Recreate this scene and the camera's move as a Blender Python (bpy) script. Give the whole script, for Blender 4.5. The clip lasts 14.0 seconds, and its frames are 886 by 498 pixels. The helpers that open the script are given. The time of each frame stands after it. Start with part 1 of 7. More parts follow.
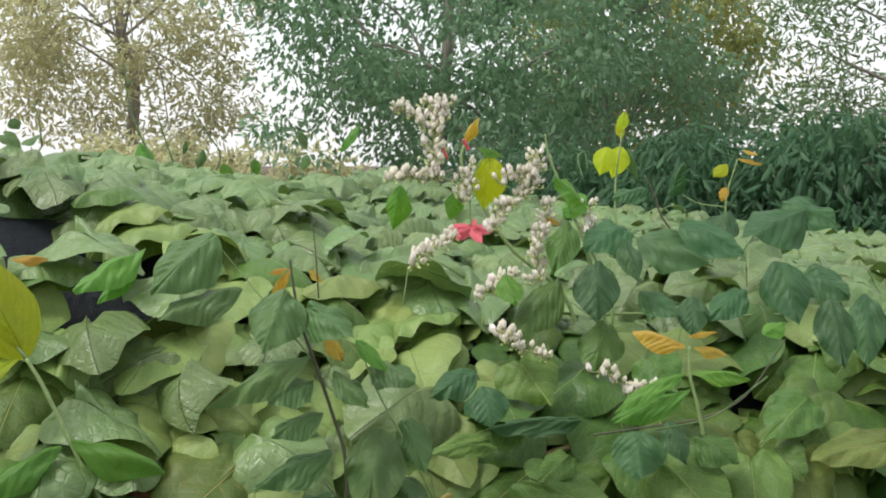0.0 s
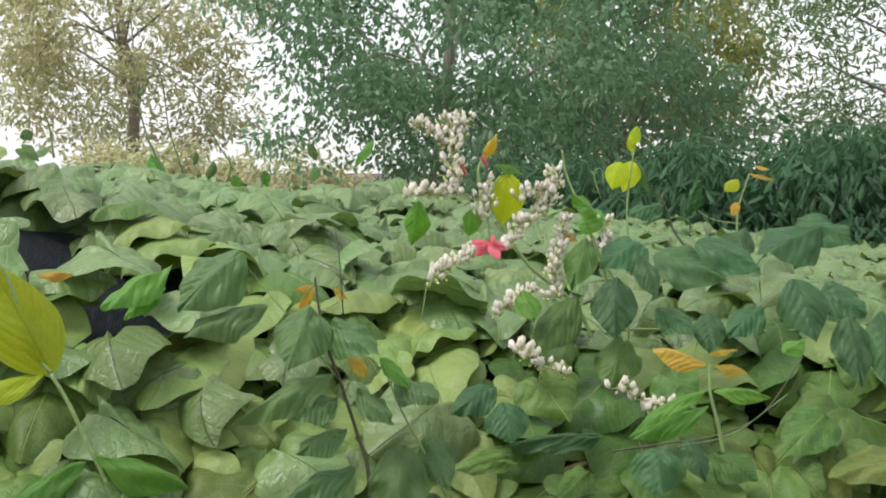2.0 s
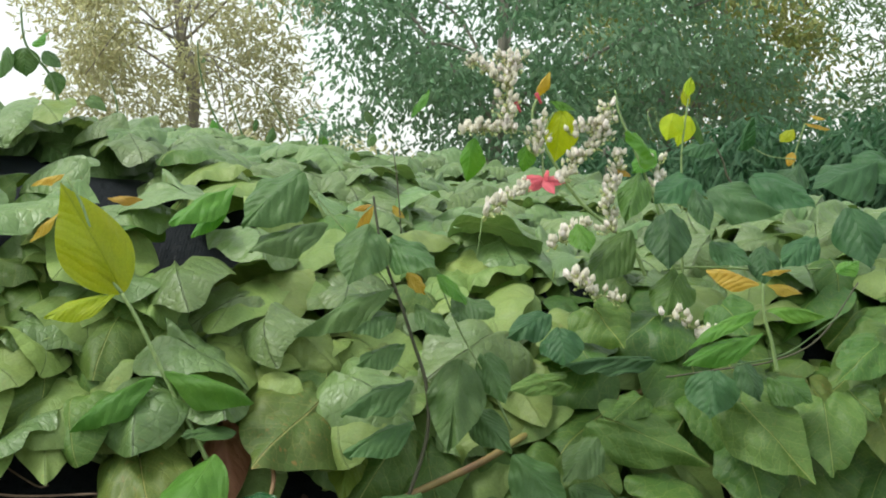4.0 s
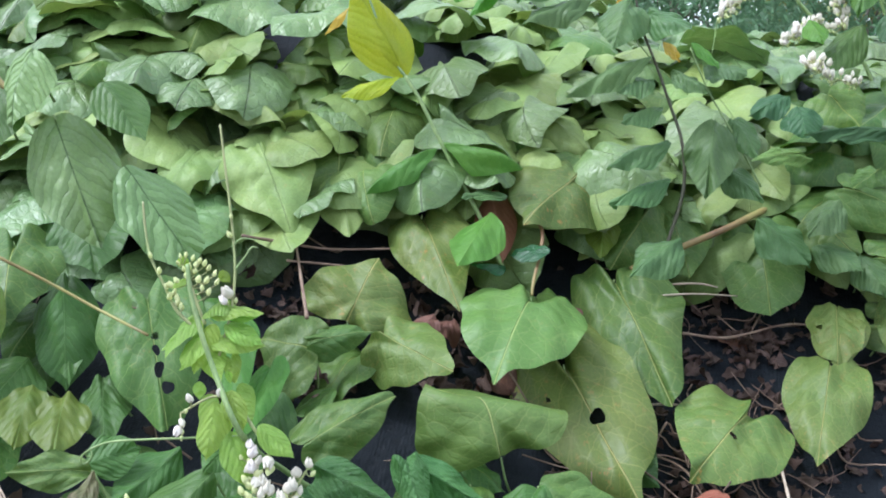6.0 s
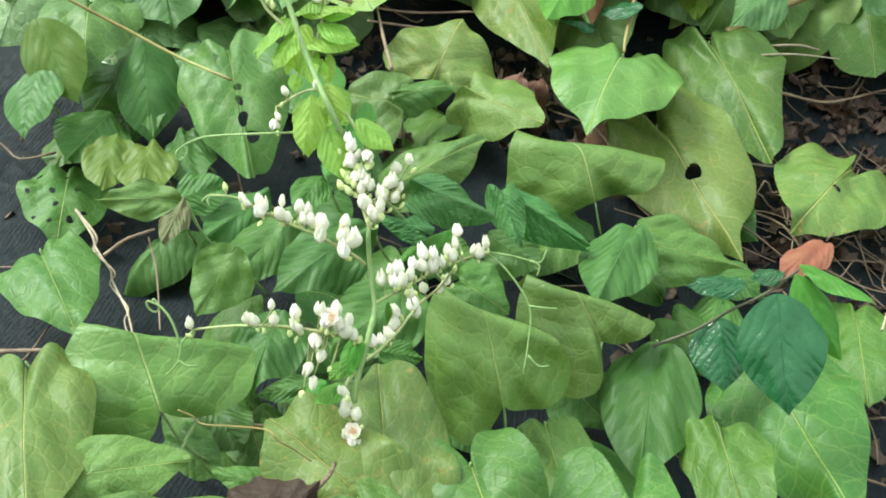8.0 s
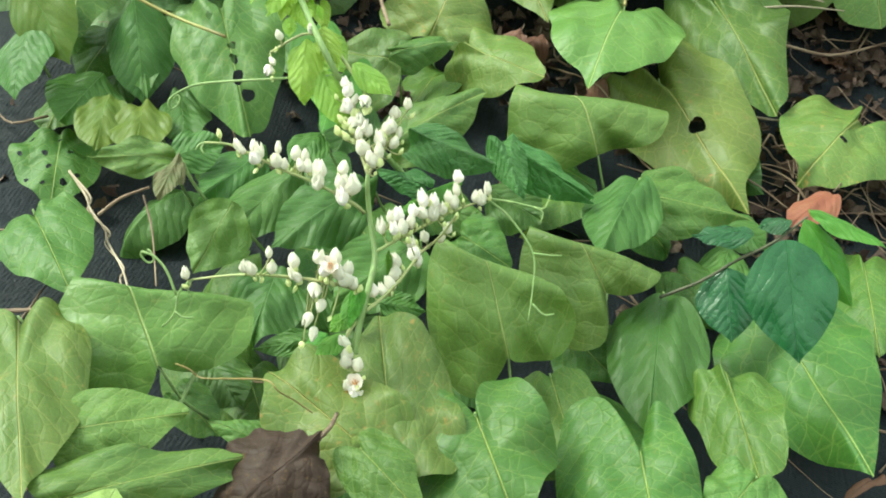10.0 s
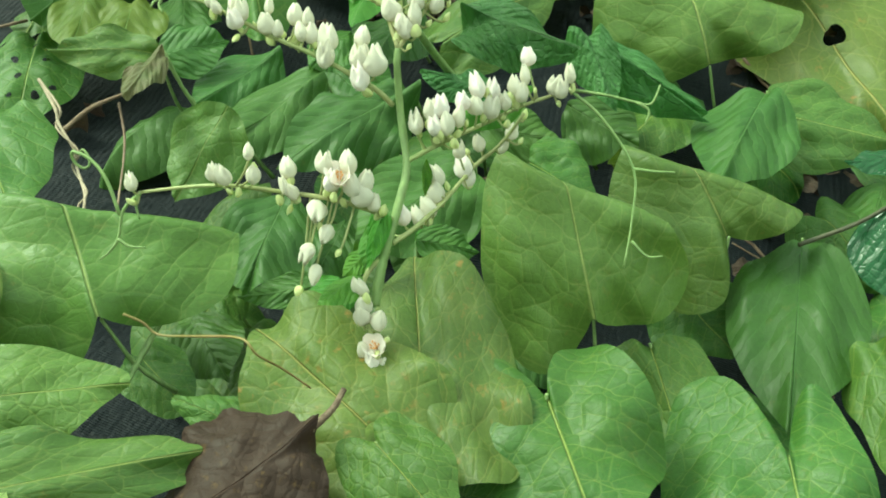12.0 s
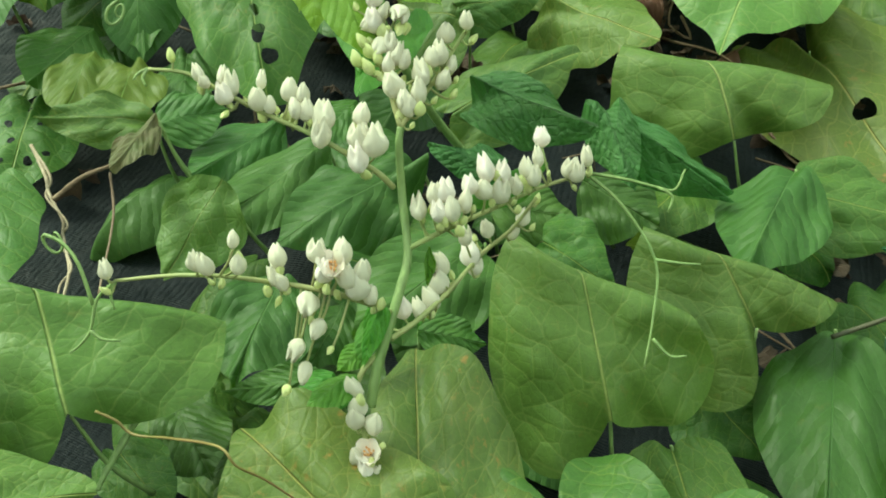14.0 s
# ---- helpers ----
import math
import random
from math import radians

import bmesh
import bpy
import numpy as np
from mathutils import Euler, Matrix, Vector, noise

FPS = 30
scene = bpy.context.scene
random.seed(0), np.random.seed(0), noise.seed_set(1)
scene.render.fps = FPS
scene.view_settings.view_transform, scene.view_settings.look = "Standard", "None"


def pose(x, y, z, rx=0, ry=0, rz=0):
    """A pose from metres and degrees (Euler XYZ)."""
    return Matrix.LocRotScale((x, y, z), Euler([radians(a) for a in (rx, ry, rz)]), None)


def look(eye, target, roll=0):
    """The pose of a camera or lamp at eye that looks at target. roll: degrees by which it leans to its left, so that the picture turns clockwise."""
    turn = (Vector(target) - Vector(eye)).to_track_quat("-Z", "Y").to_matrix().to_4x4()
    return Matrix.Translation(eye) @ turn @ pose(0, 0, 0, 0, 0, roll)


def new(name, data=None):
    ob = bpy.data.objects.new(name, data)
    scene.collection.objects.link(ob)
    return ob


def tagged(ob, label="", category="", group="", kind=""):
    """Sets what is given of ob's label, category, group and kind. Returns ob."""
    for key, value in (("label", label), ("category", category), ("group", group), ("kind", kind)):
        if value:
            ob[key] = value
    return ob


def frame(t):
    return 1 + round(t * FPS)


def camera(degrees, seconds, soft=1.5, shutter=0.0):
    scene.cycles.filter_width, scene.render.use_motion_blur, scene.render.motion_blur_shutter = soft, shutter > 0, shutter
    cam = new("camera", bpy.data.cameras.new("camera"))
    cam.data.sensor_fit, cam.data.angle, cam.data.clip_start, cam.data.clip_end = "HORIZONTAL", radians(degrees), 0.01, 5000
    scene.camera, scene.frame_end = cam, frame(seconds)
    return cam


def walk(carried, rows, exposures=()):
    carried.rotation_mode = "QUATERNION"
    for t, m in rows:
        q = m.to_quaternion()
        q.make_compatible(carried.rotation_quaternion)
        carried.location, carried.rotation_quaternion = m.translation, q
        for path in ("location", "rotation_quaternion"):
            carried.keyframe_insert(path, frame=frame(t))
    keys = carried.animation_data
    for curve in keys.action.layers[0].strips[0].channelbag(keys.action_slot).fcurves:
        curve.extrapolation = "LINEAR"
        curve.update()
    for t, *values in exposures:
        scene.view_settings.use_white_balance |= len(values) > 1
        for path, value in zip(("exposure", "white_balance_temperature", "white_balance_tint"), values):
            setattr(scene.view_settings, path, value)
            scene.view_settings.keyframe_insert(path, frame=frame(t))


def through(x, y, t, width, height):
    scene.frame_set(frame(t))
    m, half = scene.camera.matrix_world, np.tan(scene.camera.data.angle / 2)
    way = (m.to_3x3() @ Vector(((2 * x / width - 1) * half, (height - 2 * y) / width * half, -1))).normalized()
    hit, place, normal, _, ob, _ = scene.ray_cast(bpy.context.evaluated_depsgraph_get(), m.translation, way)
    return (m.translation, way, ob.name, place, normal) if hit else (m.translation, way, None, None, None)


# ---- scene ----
cam = camera(45.0, 14.0, soft=1.9)
PATH = [
    (0, (0.0000, 0.0000, 1.0000), (0.0000, 1.9938, 0.8431), 0.00),
    (0.5, (-0.0078, -0.0018, 1.0080), (-0.0035, 1.9907, 0.8348), 0.28),
    (1, (-0.0163, -0.0034, 1.0073), (-0.0224, 1.9898, 0.8434), 0.13),
    (1.5, (-0.0207, -0.0047, 1.0074), (-0.0289, 1.9902, 0.8652), 0.22),
    (2, (-0.0237, -0.0055, 1.0097), (-0.0186, 1.9894, 0.8667), 0.26),
    (4.5, (-0.0230, -0.0612, 0.9076), (-0.1523, 1.9292, 0.7614), -0.64),
    (5, (-0.0441, -0.0968, 0.8733), (-0.2122, 1.8897, 0.7124), -1.24),
    (5.5, (-0.0738, -0.1347, 0.8315), (-0.3511, 1.8360, 0.6325), -2.31),
    (6, (-0.1140, -0.1815, 0.7768), (-0.5047, 1.7654, 0.5379), -2.00),
    (6.5, (-0.1328, -0.1978, 0.7323), (-0.5497, 1.7394, 0.4612), -2.13),
    (7, (-0.1381, -0.1911, 0.7154), (-0.5818, 1.7272, 0.3645), -2.34),
    (7.5, (-0.1454, -0.1821, 0.6881), (-0.5893, 1.7200, 0.2577), -2.57),
    (8, (-0.1487, -0.1773, 0.6609), (-0.6444, 1.7043, 0.1986), -2.85),
    (10.5, (-0.1535, -0.1604, 0.6281), (-0.6473, 1.7078, 0.1123), -3.86),
    (11, (-0.1558, -0.1329, 0.6100), (-0.6486, 1.7267, 0.0630), -3.85),
    (11.5, (-0.1817, -0.0787, 0.5830), (-0.7547, 1.7565, 0.0319), -3.64),
    (12, (-0.1985, 0.0047, 0.5599), (-0.8114, 1.8361, 0.0403), -3.66),
    (12.5, (-0.2050, 0.0497, 0.5486), (-0.8905, 1.8733, 0.0963), -4.22),
    (13, (-0.2122, 0.0615, 0.5494), (-0.9018, 1.8842, 0.0997), -4.07),
    (13.5, (-0.2071, 0.0583, 0.5588), (-0.8679, 1.8988, 0.1391), -3.18),
    (14, (-0.2064, 0.0440, 0.5652), (-0.8472, 1.8917, 0.1465), -2.96),
]
EXPOSURES = [(0.0, 0.69, 6200.0, 12.0), (2.0, 0.72, 6200.0, 12.0), (4.5, 0.74, 6200.0, 3.0), (5.0, 0.89, 5850.0, 10.0), (5.5, 1.20, 5450.0, 18.0), (6.0, 1.32, 5350.0, 15.0), (7.0, 1.57, 5550.0, 1.0), (8.0, 1.65, 6000.0, -9.0), (10.5, 1.55, 6300.0, -14.0), (12.0, 1.34, 6500.0, -27.0), (14.0, 1.12, 6750.0, -26.0)]
walk(cam, [(t, look(eye, target, roll)) for t, eye, target, roll in PATH], EXPOSURES)

# ---- light ----
world = bpy.data.worlds.new("hazy_sky")
scene.world = world
world.use_nodes = True
wn, wl = world.node_tree.nodes, world.node_tree.links
sky = wn.new("ShaderNodeTexSky")
sky.sky_type = "NISHITA"
sky.sun_disc = False
SUN_ELEVATION, SUN_AZIMUTH = 58.0, -112.0
sky.sun_elevation, sky.sun_rotation = radians(SUN_ELEVATION), radians(SUN_AZIMUTH)
sky.air_density, sky.dust_density, sky.ozone_density = 1.0, 5.0, 1.0
wn["Background"].inputs["Strength"].default_value = 0.128
haze = wn.new("ShaderNodeMix")
haze.data_type = "RGBA"
haze.inputs[0].default_value = 0.7
haze.inputs[7].default_value = (6.9, 6.8, 6.4, 1.0)
wl.new(sky.outputs[0], haze.inputs[6])
wl.new(haze.outputs[2], wn["Background"].inputs["Color"])
sun = new("sun", bpy.data.lights.new("sun", "SUN"))
sun.data.energy, sun.data.angle, sun.data.color = 1.6, radians(20), (1.0, 0.95, 0.86)
sun_way = Vector((math.sin(radians(SUN_AZIMUTH)) * math.cos(radians(SUN_ELEVATION)),
                  math.cos(radians(SUN_AZIMUTH)) * math.cos(radians(SUN_ELEVATION)), math.sin(radians(SUN_ELEVATION))))
sun.matrix_world = look(sun_way * 20, (0, 0, 0))


# ---- materials ----
class Nodes:
    """Helpers for building one node material."""

    def __init__(self, name):
        self.mat = bpy.data.materials.new(name)
        self.mat.use_nodes = True
        self.tree = self.mat.node_tree
        self.bsdf = self.tree.nodes["Principled BSDF"]
        self.out = self.tree.nodes["Material Output"]

    def add(self, kind, **settings):
        node = self.tree.nodes.new(kind)
        for key, value in settings.items():
            if key in ("operation",):
                node.operation = value
            elif key == "blend":
                node.data_type, node.blend_type = "RGBA", value
            elif key == "feature":
                node.feature = value
        return node

    def put(self, value, socket):
        if isinstance(value, (int, float)):
            socket.default_value = value
        elif isinstance(value, (tuple, list)):
            socket.default_value = (*value, 1.0) if len(value) == 3 and socket.type == "RGBA" else value
        else:
            self.tree.links.new(value, socket)

    def math(self, operation, a, b=0.0, c=0.0):
        node = self.add("ShaderNodeMath", operation=operation)
        for n, value in enumerate((a, b, c)):
            self.put(value, node.inputs[n])
        return node.outputs[0]

    def mix(self, factor, a, b, blend="MIX"):
        node = self.add("ShaderNodeMix", blend=blend)
        self.put(factor, node.inputs[0])
        self.put(a, node.inputs[6])
        self.put(b, node.inputs[7])
        return node.outputs[2]

    def ramp(self, value, low, high, to_low=0.0, to_high=1.0):
        node = self.add("ShaderNodeMapRange")
        for n, v in enumerate((value, low, high, to_low, to_high)):
            self.put(v, node.inputs[n])
        return node.outputs[0]

    def noise(self, vector, scale, detail=3.0, rough=0.55):
        node = self.add("ShaderNodeTexNoise")
        self.put(vector, node.inputs["Vector"])
        self.put(scale, node.inputs["Scale"])
        self.put(detail, node.inputs["Detail"])
        self.put(rough, node.inputs["Roughness"])
        return node.outputs[0]

    def voronoi(self, vector, scale, feature="F1"):
        node = self.add("ShaderNodeTexVoronoi", feature=feature)
        self.put(vector, node.inputs["Vector"])
        self.put(scale, node.inputs["Scale"])
        return node.outputs[0]

    def bump(self, height, strength, distance=0.002, normal=None):
        node = self.add("ShaderNodeBump")
        self.put(height, node.inputs["Height"])
        self.put(strength, node.inputs["Strength"])
        self.put(distance, node.inputs["Distance"])
        if normal is not None:
            self.put(normal, node.inputs["Normal"])
        return node.outputs[0]

    def hsv(self, colour, hue=0.5, sat=1.0, val=1.0):
        node = self.add("ShaderNodeHueSaturation")
        for key, value in (("Color", colour), ("Hue", hue), ("Saturation", sat), ("Value", val)):
            self.put(value, node.inputs[key])
        return node.outputs[0]


def leaf_material(name, colour, second, vein, veins=7.0, slant=0.62, gloss=0.47, sheen=0.34, through=0.28, spots=0.22, relief=0.78, island=False, cells=1.0, ribs=0.34):
    """A leaf blade: midrib, side veins and fine net from its UV map, blotches, a waxy gloss, light passing through."""
    k = Nodes(name)
    uv = k.add("ShaderNodeUVMap").outputs[0]
    apart = k.add("ShaderNodeSeparateXYZ")
    k.put(uv, apart.inputs[0])
    across = k.math("ABSOLUTE", k.math("SUBTRACT", apart.outputs[0], 0.5))
    along = apart.outputs[1]
    if island:
        chance = k.add("ShaderNodeNewGeometry").outputs["Random Per Island"]
    else:
        chance = k.add("ShaderNodeObjectInfo").outputs["Random"]
    shift = k.add("ShaderNodeCombineXYZ")
    k.put(k.math("MULTIPLY", chance, 37.0), shift.inputs[0])
    k.put(k.math("MULTIPLY", chance, 11.0), shift.inputs[1])
    moved = k.add("ShaderNodeVectorMath", operation="ADD")
    k.put(uv, moved.inputs[0])
    k.put(shift.outputs[0], moved.inputs[1])
    moved = moved.outputs[0]
    wobble = k.noise(moved, 5.0, 2.0)
    phase = k.math("ADD", k.math("SUBTRACT", along, k.math("ADD", k.math("MULTIPLY", across, slant), k.math("MULTIPLY", k.math("MULTIPLY", across, across), 0.7))), k.math("MULTIPLY", k.math("SUBTRACT", wobble, 0.5), 0.16))
    beat = k.math("ABSOLUTE", k.math("SUBTRACT", k.math("FRACT", k.math("MULTIPLY", phase, veins)), 0.5))
    side = k.ramp(beat, 0.0, 0.035, 1.0, 0.0)
    pillow = k.math("POWER", k.math("MULTIPLY", beat, 2.0), 0.7)
    rib = k.ramp(across, 0.002, 0.008, 1.0, 0.0)
    net = k.voronoi(moved, 9.0, "DISTANCE_TO_EDGE")
    fine = k.ramp(net, 0.0, 0.035, 1.0, 0.0)
    lines = k.math("MAXIMUM", k.math("MULTIPLY", side, ribs), k.math("MAXIMUM", rib, k.math("MULTIPLY", fine, 0.22 * cells)))
    tiny = k.voronoi(moved, 26.0, "DISTANCE_TO_EDGE")
    lines = k.math("MAXIMUM", lines, k.math("MULTIPLY", k.ramp(tiny, 0.0, 0.05, 1.0, 0.0), 0.07 * cells))
    blotch = k.ramp(k.noise(moved, 2.2, 4.0, 0.6), 0.35, 0.72)
    base = k.mix(k.math("MULTIPLY", blotch, 0.85), colour, second)
    base = k.mix(k.ramp(chance, 0.0, 1.0, 0.0, 0.55), base, second)
    speck = k.ramp(k.noise(moved, 15.0, 4.0, 0.7), 0.57, 0.68)
    patch = k.ramp(k.noise(moved, 1.9, 3.0), 0.44, 0.62)
    base = k.mix(k.math("MULTIPLY", k.math("MULTIPLY", speck, patch), spots), base, (0.34, 0.20, 0.055))
    base = k.mix(k.math("MULTIPLY", lines, 0.6), base, vein)
    value = k.ramp(k.math("FRACT", k.math("MULTIPLY", chance, 7.31)), 0.0, 1.0, 0.84, 1.14)
    hue = k.ramp(k.math("FRACT", k.math("MULTIPLY", chance, 3.77)), 0.0, 1.0, 0.485, 0.512)
    grain = k.ramp(k.noise(moved, 38.0, 3.0, 0.7), 0.3, 0.7, 0.88, 1.12)
    base = k.hsv(base, hue, 1.0, k.math("MULTIPLY", value, grain))
    height = k.math("ADD", k.math("MULTIPLY", pillow, 0.36 if ribs < 0.5 else 0.6), k.math("ADD", k.math("MULTIPLY", k.math("MINIMUM", net, 0.12), 1.15 * cells), k.math("MULTIPLY", rib, -0.8)))
    height = k.math("ADD", height, k.math("MULTIPLY", k.noise(moved, 4.0, 3.0), 0.55))
    height = k.math("ADD", height, k.math("MULTIPLY", k.math("MINIMUM", tiny, 0.10), 0.45 * cells))
    height = k.math("ADD", height, k.math("MULTIPLY", k.noise(moved, 1.7, 1.0), 3.2))
    normal = k.bump(height, relief, 0.0018)
    k.put(base, k.bsdf.inputs["Base Color"])
    k.put(k.ramp(k.noise(moved, 6.0, 3.0), 0.3, 0.7, gloss - 0.07, gloss + 0.12), k.bsdf.inputs["Roughness"])
    k.put(sheen, k.bsdf.inputs["Specular IOR Level"])
    k.put(normal, k.bsdf.inputs["Normal"])
    glow = k.add("ShaderNodeBsdfTranslucent")
    k.put(k.hsv(base, 0.485, 1.15, 1.5), glow.inputs["Color"])
    k.put(normal, glow.inputs["Normal"])
    both = k.add("ShaderNodeMixShader")
    k.put(through, both.inputs[0])
    k.put(k.bsdf.outputs[0], both.inputs[1])
    k.put(glow.outputs[0], both.inputs[2])
    k.put(both.outputs[0], k.out.inputs["Surface"])
    return k.mat


def plain_material(name, colour, second, scale=40.0, rough=0.6, relief=0.4, stretch=(1, 1, 1), through=0.0, detail=4.0, depth=0.002, mottle=0.2):
    """A surface with coarse and fine mottling in object space, and fine relief."""
    k = Nodes(name)
    at = k.add("ShaderNodeTexCoord").outputs["Object"]
    scaled = k.add("ShaderNodeVectorMath", operation="MULTIPLY")
    k.put(at, scaled.inputs[0])
    k.put(stretch, scaled.inputs[1])
    at = scaled.outputs[0]
    coarse = k.ramp(k.noise(at, scale, detail), 0.3, 0.7)
    fine = k.ramp(k.noise(at, scale * 6.0, detail), 0.3, 0.7)
    base = k.mix(coarse, colour, second)
    base = k.hsv(base, 0.5, 1.0, k.ramp(fine, 0.0, 1.0, 1 - mottle, 1 + mottle))
    k.put(base, k.bsdf.inputs["Base Color"])
    k.put(k.ramp(fine, 0.0, 1.0, rough - 0.1, rough + 0.1), k.bsdf.inputs["Roughness"])
    k.put(k.bump(k.math("ADD", coarse, k.math("MULTIPLY", fine, 0.5)), relief, depth), k.bsdf.inputs["Normal"])
    if through:
        glow = k.add("ShaderNodeBsdfTranslucent")
        k.put(base, glow.inputs["Color"])
        both = k.add("ShaderNodeMixShader")
        k.put(through, both.inputs[0])
        k.put(k.bsdf.outputs[0], both.inputs[1])
        k.put(glow.outputs[0], both.inputs[2])
        k.put(both.outputs[0], k.out.inputs["Surface"])
    return k.mat


def mat_material():
    """Black woven weed mat: flat tapes crossing, dusty in places."""
    k = Nodes("woven_black_mat")
    at = k.add("ShaderNodeTexCoord").outputs["Object"]
    apart = k.add("ShaderNodeSeparateXYZ")
    k.put(at, apart.inputs[0])
    ragged = k.math("MULTIPLY", k.math("SUBTRACT", k.noise(at, 60.0, 2.0), 0.5), 0.004)
    along = k.math("FRACT", k.math("MULTIPLY", k.math("ADD", apart.outputs[1], ragged), 640.0))
    over = k.math("FRACT", k.math("MULTIPLY", k.math("ADD", apart.outputs[0], ragged), 260.0))
    tape = k.math("SINE", k.math("MULTIPLY", along, math.pi))
    cross = k.math("SINE", k.math("MULTIPLY", over, math.pi))
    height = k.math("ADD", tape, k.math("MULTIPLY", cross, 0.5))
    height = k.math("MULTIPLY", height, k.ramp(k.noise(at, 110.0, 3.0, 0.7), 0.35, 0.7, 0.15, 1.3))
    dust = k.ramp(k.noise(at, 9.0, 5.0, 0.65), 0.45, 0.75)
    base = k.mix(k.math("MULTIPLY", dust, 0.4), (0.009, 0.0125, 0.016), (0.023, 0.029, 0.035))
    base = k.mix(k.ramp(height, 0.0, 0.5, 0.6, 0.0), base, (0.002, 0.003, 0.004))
    k.put(base, k.bsdf.inputs["Base Color"])
    k.put(k.ramp(dust, 0.0, 1.0, 0.5, 0.75), k.bsdf.inputs["Roughness"])
    k.put(0.15, k.bsdf.inputs["Specular IOR Level"])
    k.put(k.bump(height, 0.8, 0.0009), k.bsdf.inputs["Normal"])
    return k.mat


M_VINE = leaf_material("vine_leaf", (0.055, 0.127, 0.024), (0.100, 0.175, 0.034), (0.40, 0.46, 0.14), through=0.18, veins=5.0)
# Far copy of the vine leaf, its colour paled for sky sheen and haze
M_VINE_FAR_SHEEN = leaf_material("vine_leaf_far_sheen", (0.100, 0.188, 0.058), (0.156, 0.240, 0.074), (0.16, 0.24, 0.09), through=0.18, veins=5.0, relief=1.6, gloss=0.38, sheen=0.6, island=True)
# Deeper green vine leaf; on chosen leaves its dark colour also stands for shade
M_DEEP_SHADED = leaf_material("deep_shaded_vine_leaf", (0.041, 0.108, 0.018), (0.078, 0.156, 0.026), (0.40, 0.46, 0.12), through=0.18, veins=5.0, gloss=0.46, relief=0.75, spots=0.15)
# Sage green carpet leaf, lightened further in colour for the haze over it
M_SAGE = leaf_material("sage_vine_leaf", (0.148, 0.240, 0.064), (0.226, 0.308, 0.086), (0.20, 0.28, 0.10), through=0.18, veins=5.0, gloss=0.50, sheen=0.36, relief=0.85)
# Fresh green vine leaf, brightened in colour for leaves meant to look better lit
M_FRESH_LIT = leaf_material("fresh_lit_vine_leaf", (0.082, 0.164, 0.033), (0.122, 0.206, 0.044), (0.40, 0.46, 0.16), through=0.2, veins=5.0, gloss=0.42, spots=0.15)
M_OLD = leaf_material("old_vine_leaf", (0.080, 0.142, 0.027), (0.128, 0.170, 0.036), (0.45, 0.42, 0.14), through=0.18, veins=5.0, spots=0.75)
M_BEAN = leaf_material("bean_leaf", (0.040, 0.106, 0.018), (0.070, 0.150, 0.026), (0.15, 0.26, 0.08), veins=7.5, slant=0.75, gloss=0.5, sheen=0.4, relief=0.6, spots=0.1, ribs=0.9, cells=0.5)
M_YELLOWING = leaf_material("yellowing_bean_leaf", (0.070, 0.145, 0.018), (0.135, 0.190, 0.024), (0.12, 0.26, 0.05), veins=6.5, slant=0.9, relief=0.34, spots=0.1, ribs=0.55, cells=0.25)
M_DARK = leaf_material("dark_wet_leaf", (0.014, 0.066, 0.024), (0.024, 0.090, 0.031), (0.06, 0.17, 0.07), veins=7.0, slant=0.8, gloss=0.16, through=0.12, spots=0.0, relief=0.7, ribs=0.45, cells=0.7)
M_WET = leaf_material("wet_bean_leaf", (0.026, 0.076, 0.012), (0.046, 0.106, 0.017), (0.07, 0.15, 0.04), veins=6.5, slant=0.9, gloss=0.46, sheen=0.36, through=0.2, spots=0.1, relief=0.5, ribs=0.8, cells=0.8)
M_YOUNG = leaf_material("young_bright_leaf", (0.070, 0.205, 0.030), (0.120, 0.270, 0.040), (0.22, 0.40, 0.10), veins=6.0, through=0.38, spots=0.0, cells=0.3)
M_TENDER = leaf_material("tender_leaf", (0.215, 0.360, 0.065), (0.280, 0.420, 0.085), (0.26, 0.42, 0.08), veins=6.0, through=0.45, spots=0.0, cells=0.3)
M_CRINKLED = leaf_material("crinkled_young_leaf", (0.060, 0.176, 0.050), (0.092, 0.220, 0.064), (0.12, 0.26, 0.09), veins=8.0, gloss=0.40, through=0.3, spots=0.0, relief=1.5, cells=1.3)
M_SAPLING = leaf_material("sapling_leaf", (0.064, 0.134, 0.044), (0.102, 0.184, 0.056), (0.12, 0.24, 0.08), veins=7.0, slant=0.8, spots=0.05, relief=0.6, cells=0.5, ribs=0.7)
M_CLIMBER = leaf_material("climber_leaf", (0.034, 0.096, 0.036), (0.060, 0.138, 0.046), (0.10, 0.19, 0.08), veins=6.0, slant=0.8, gloss=0.50, spots=0.05, relief=0.7, cells=0.6, ribs=0.7)
M_LIME = leaf_material("lime_leaf", (0.290, 0.400, 0.020), (0.390, 0.460, 0.028), (0.20, 0.32, 0.03), veins=8.0, slant=0.8, through=0.55, spots=0.0, cells=0.2)
M_ORANGE = leaf_material("orange_young_leaf", (0.440, 0.300, 0.050), (0.500, 0.390, 0.070), (0.40, 0.20, 0.05), veins=7.0, through=0.4, spots=0.0, cells=0.2)
# Paler bean leaf, lightened further in colour for the sky's sheen on it
M_BEANLT_SHEEN = leaf_material("pale_sheen_bean_leaf", (0.150, 0.262, 0.090), (0.195, 0.315, 0.105), (0.060, 0.140, 0.045), veins=8.0, slant=0.55, gloss=0.42, sheen=0.5, relief=1.3, spots=0.05, ribs=0.9, cells=0.3)
M_REDDISH = leaf_material("reddish_young_leaf", (0.120, 0.160, 0.055), (0.165, 0.125, 0.072), (0.20, 0.18, 0.07), veins=8.0, through=0.3, spots=0.0, cells=0.2)
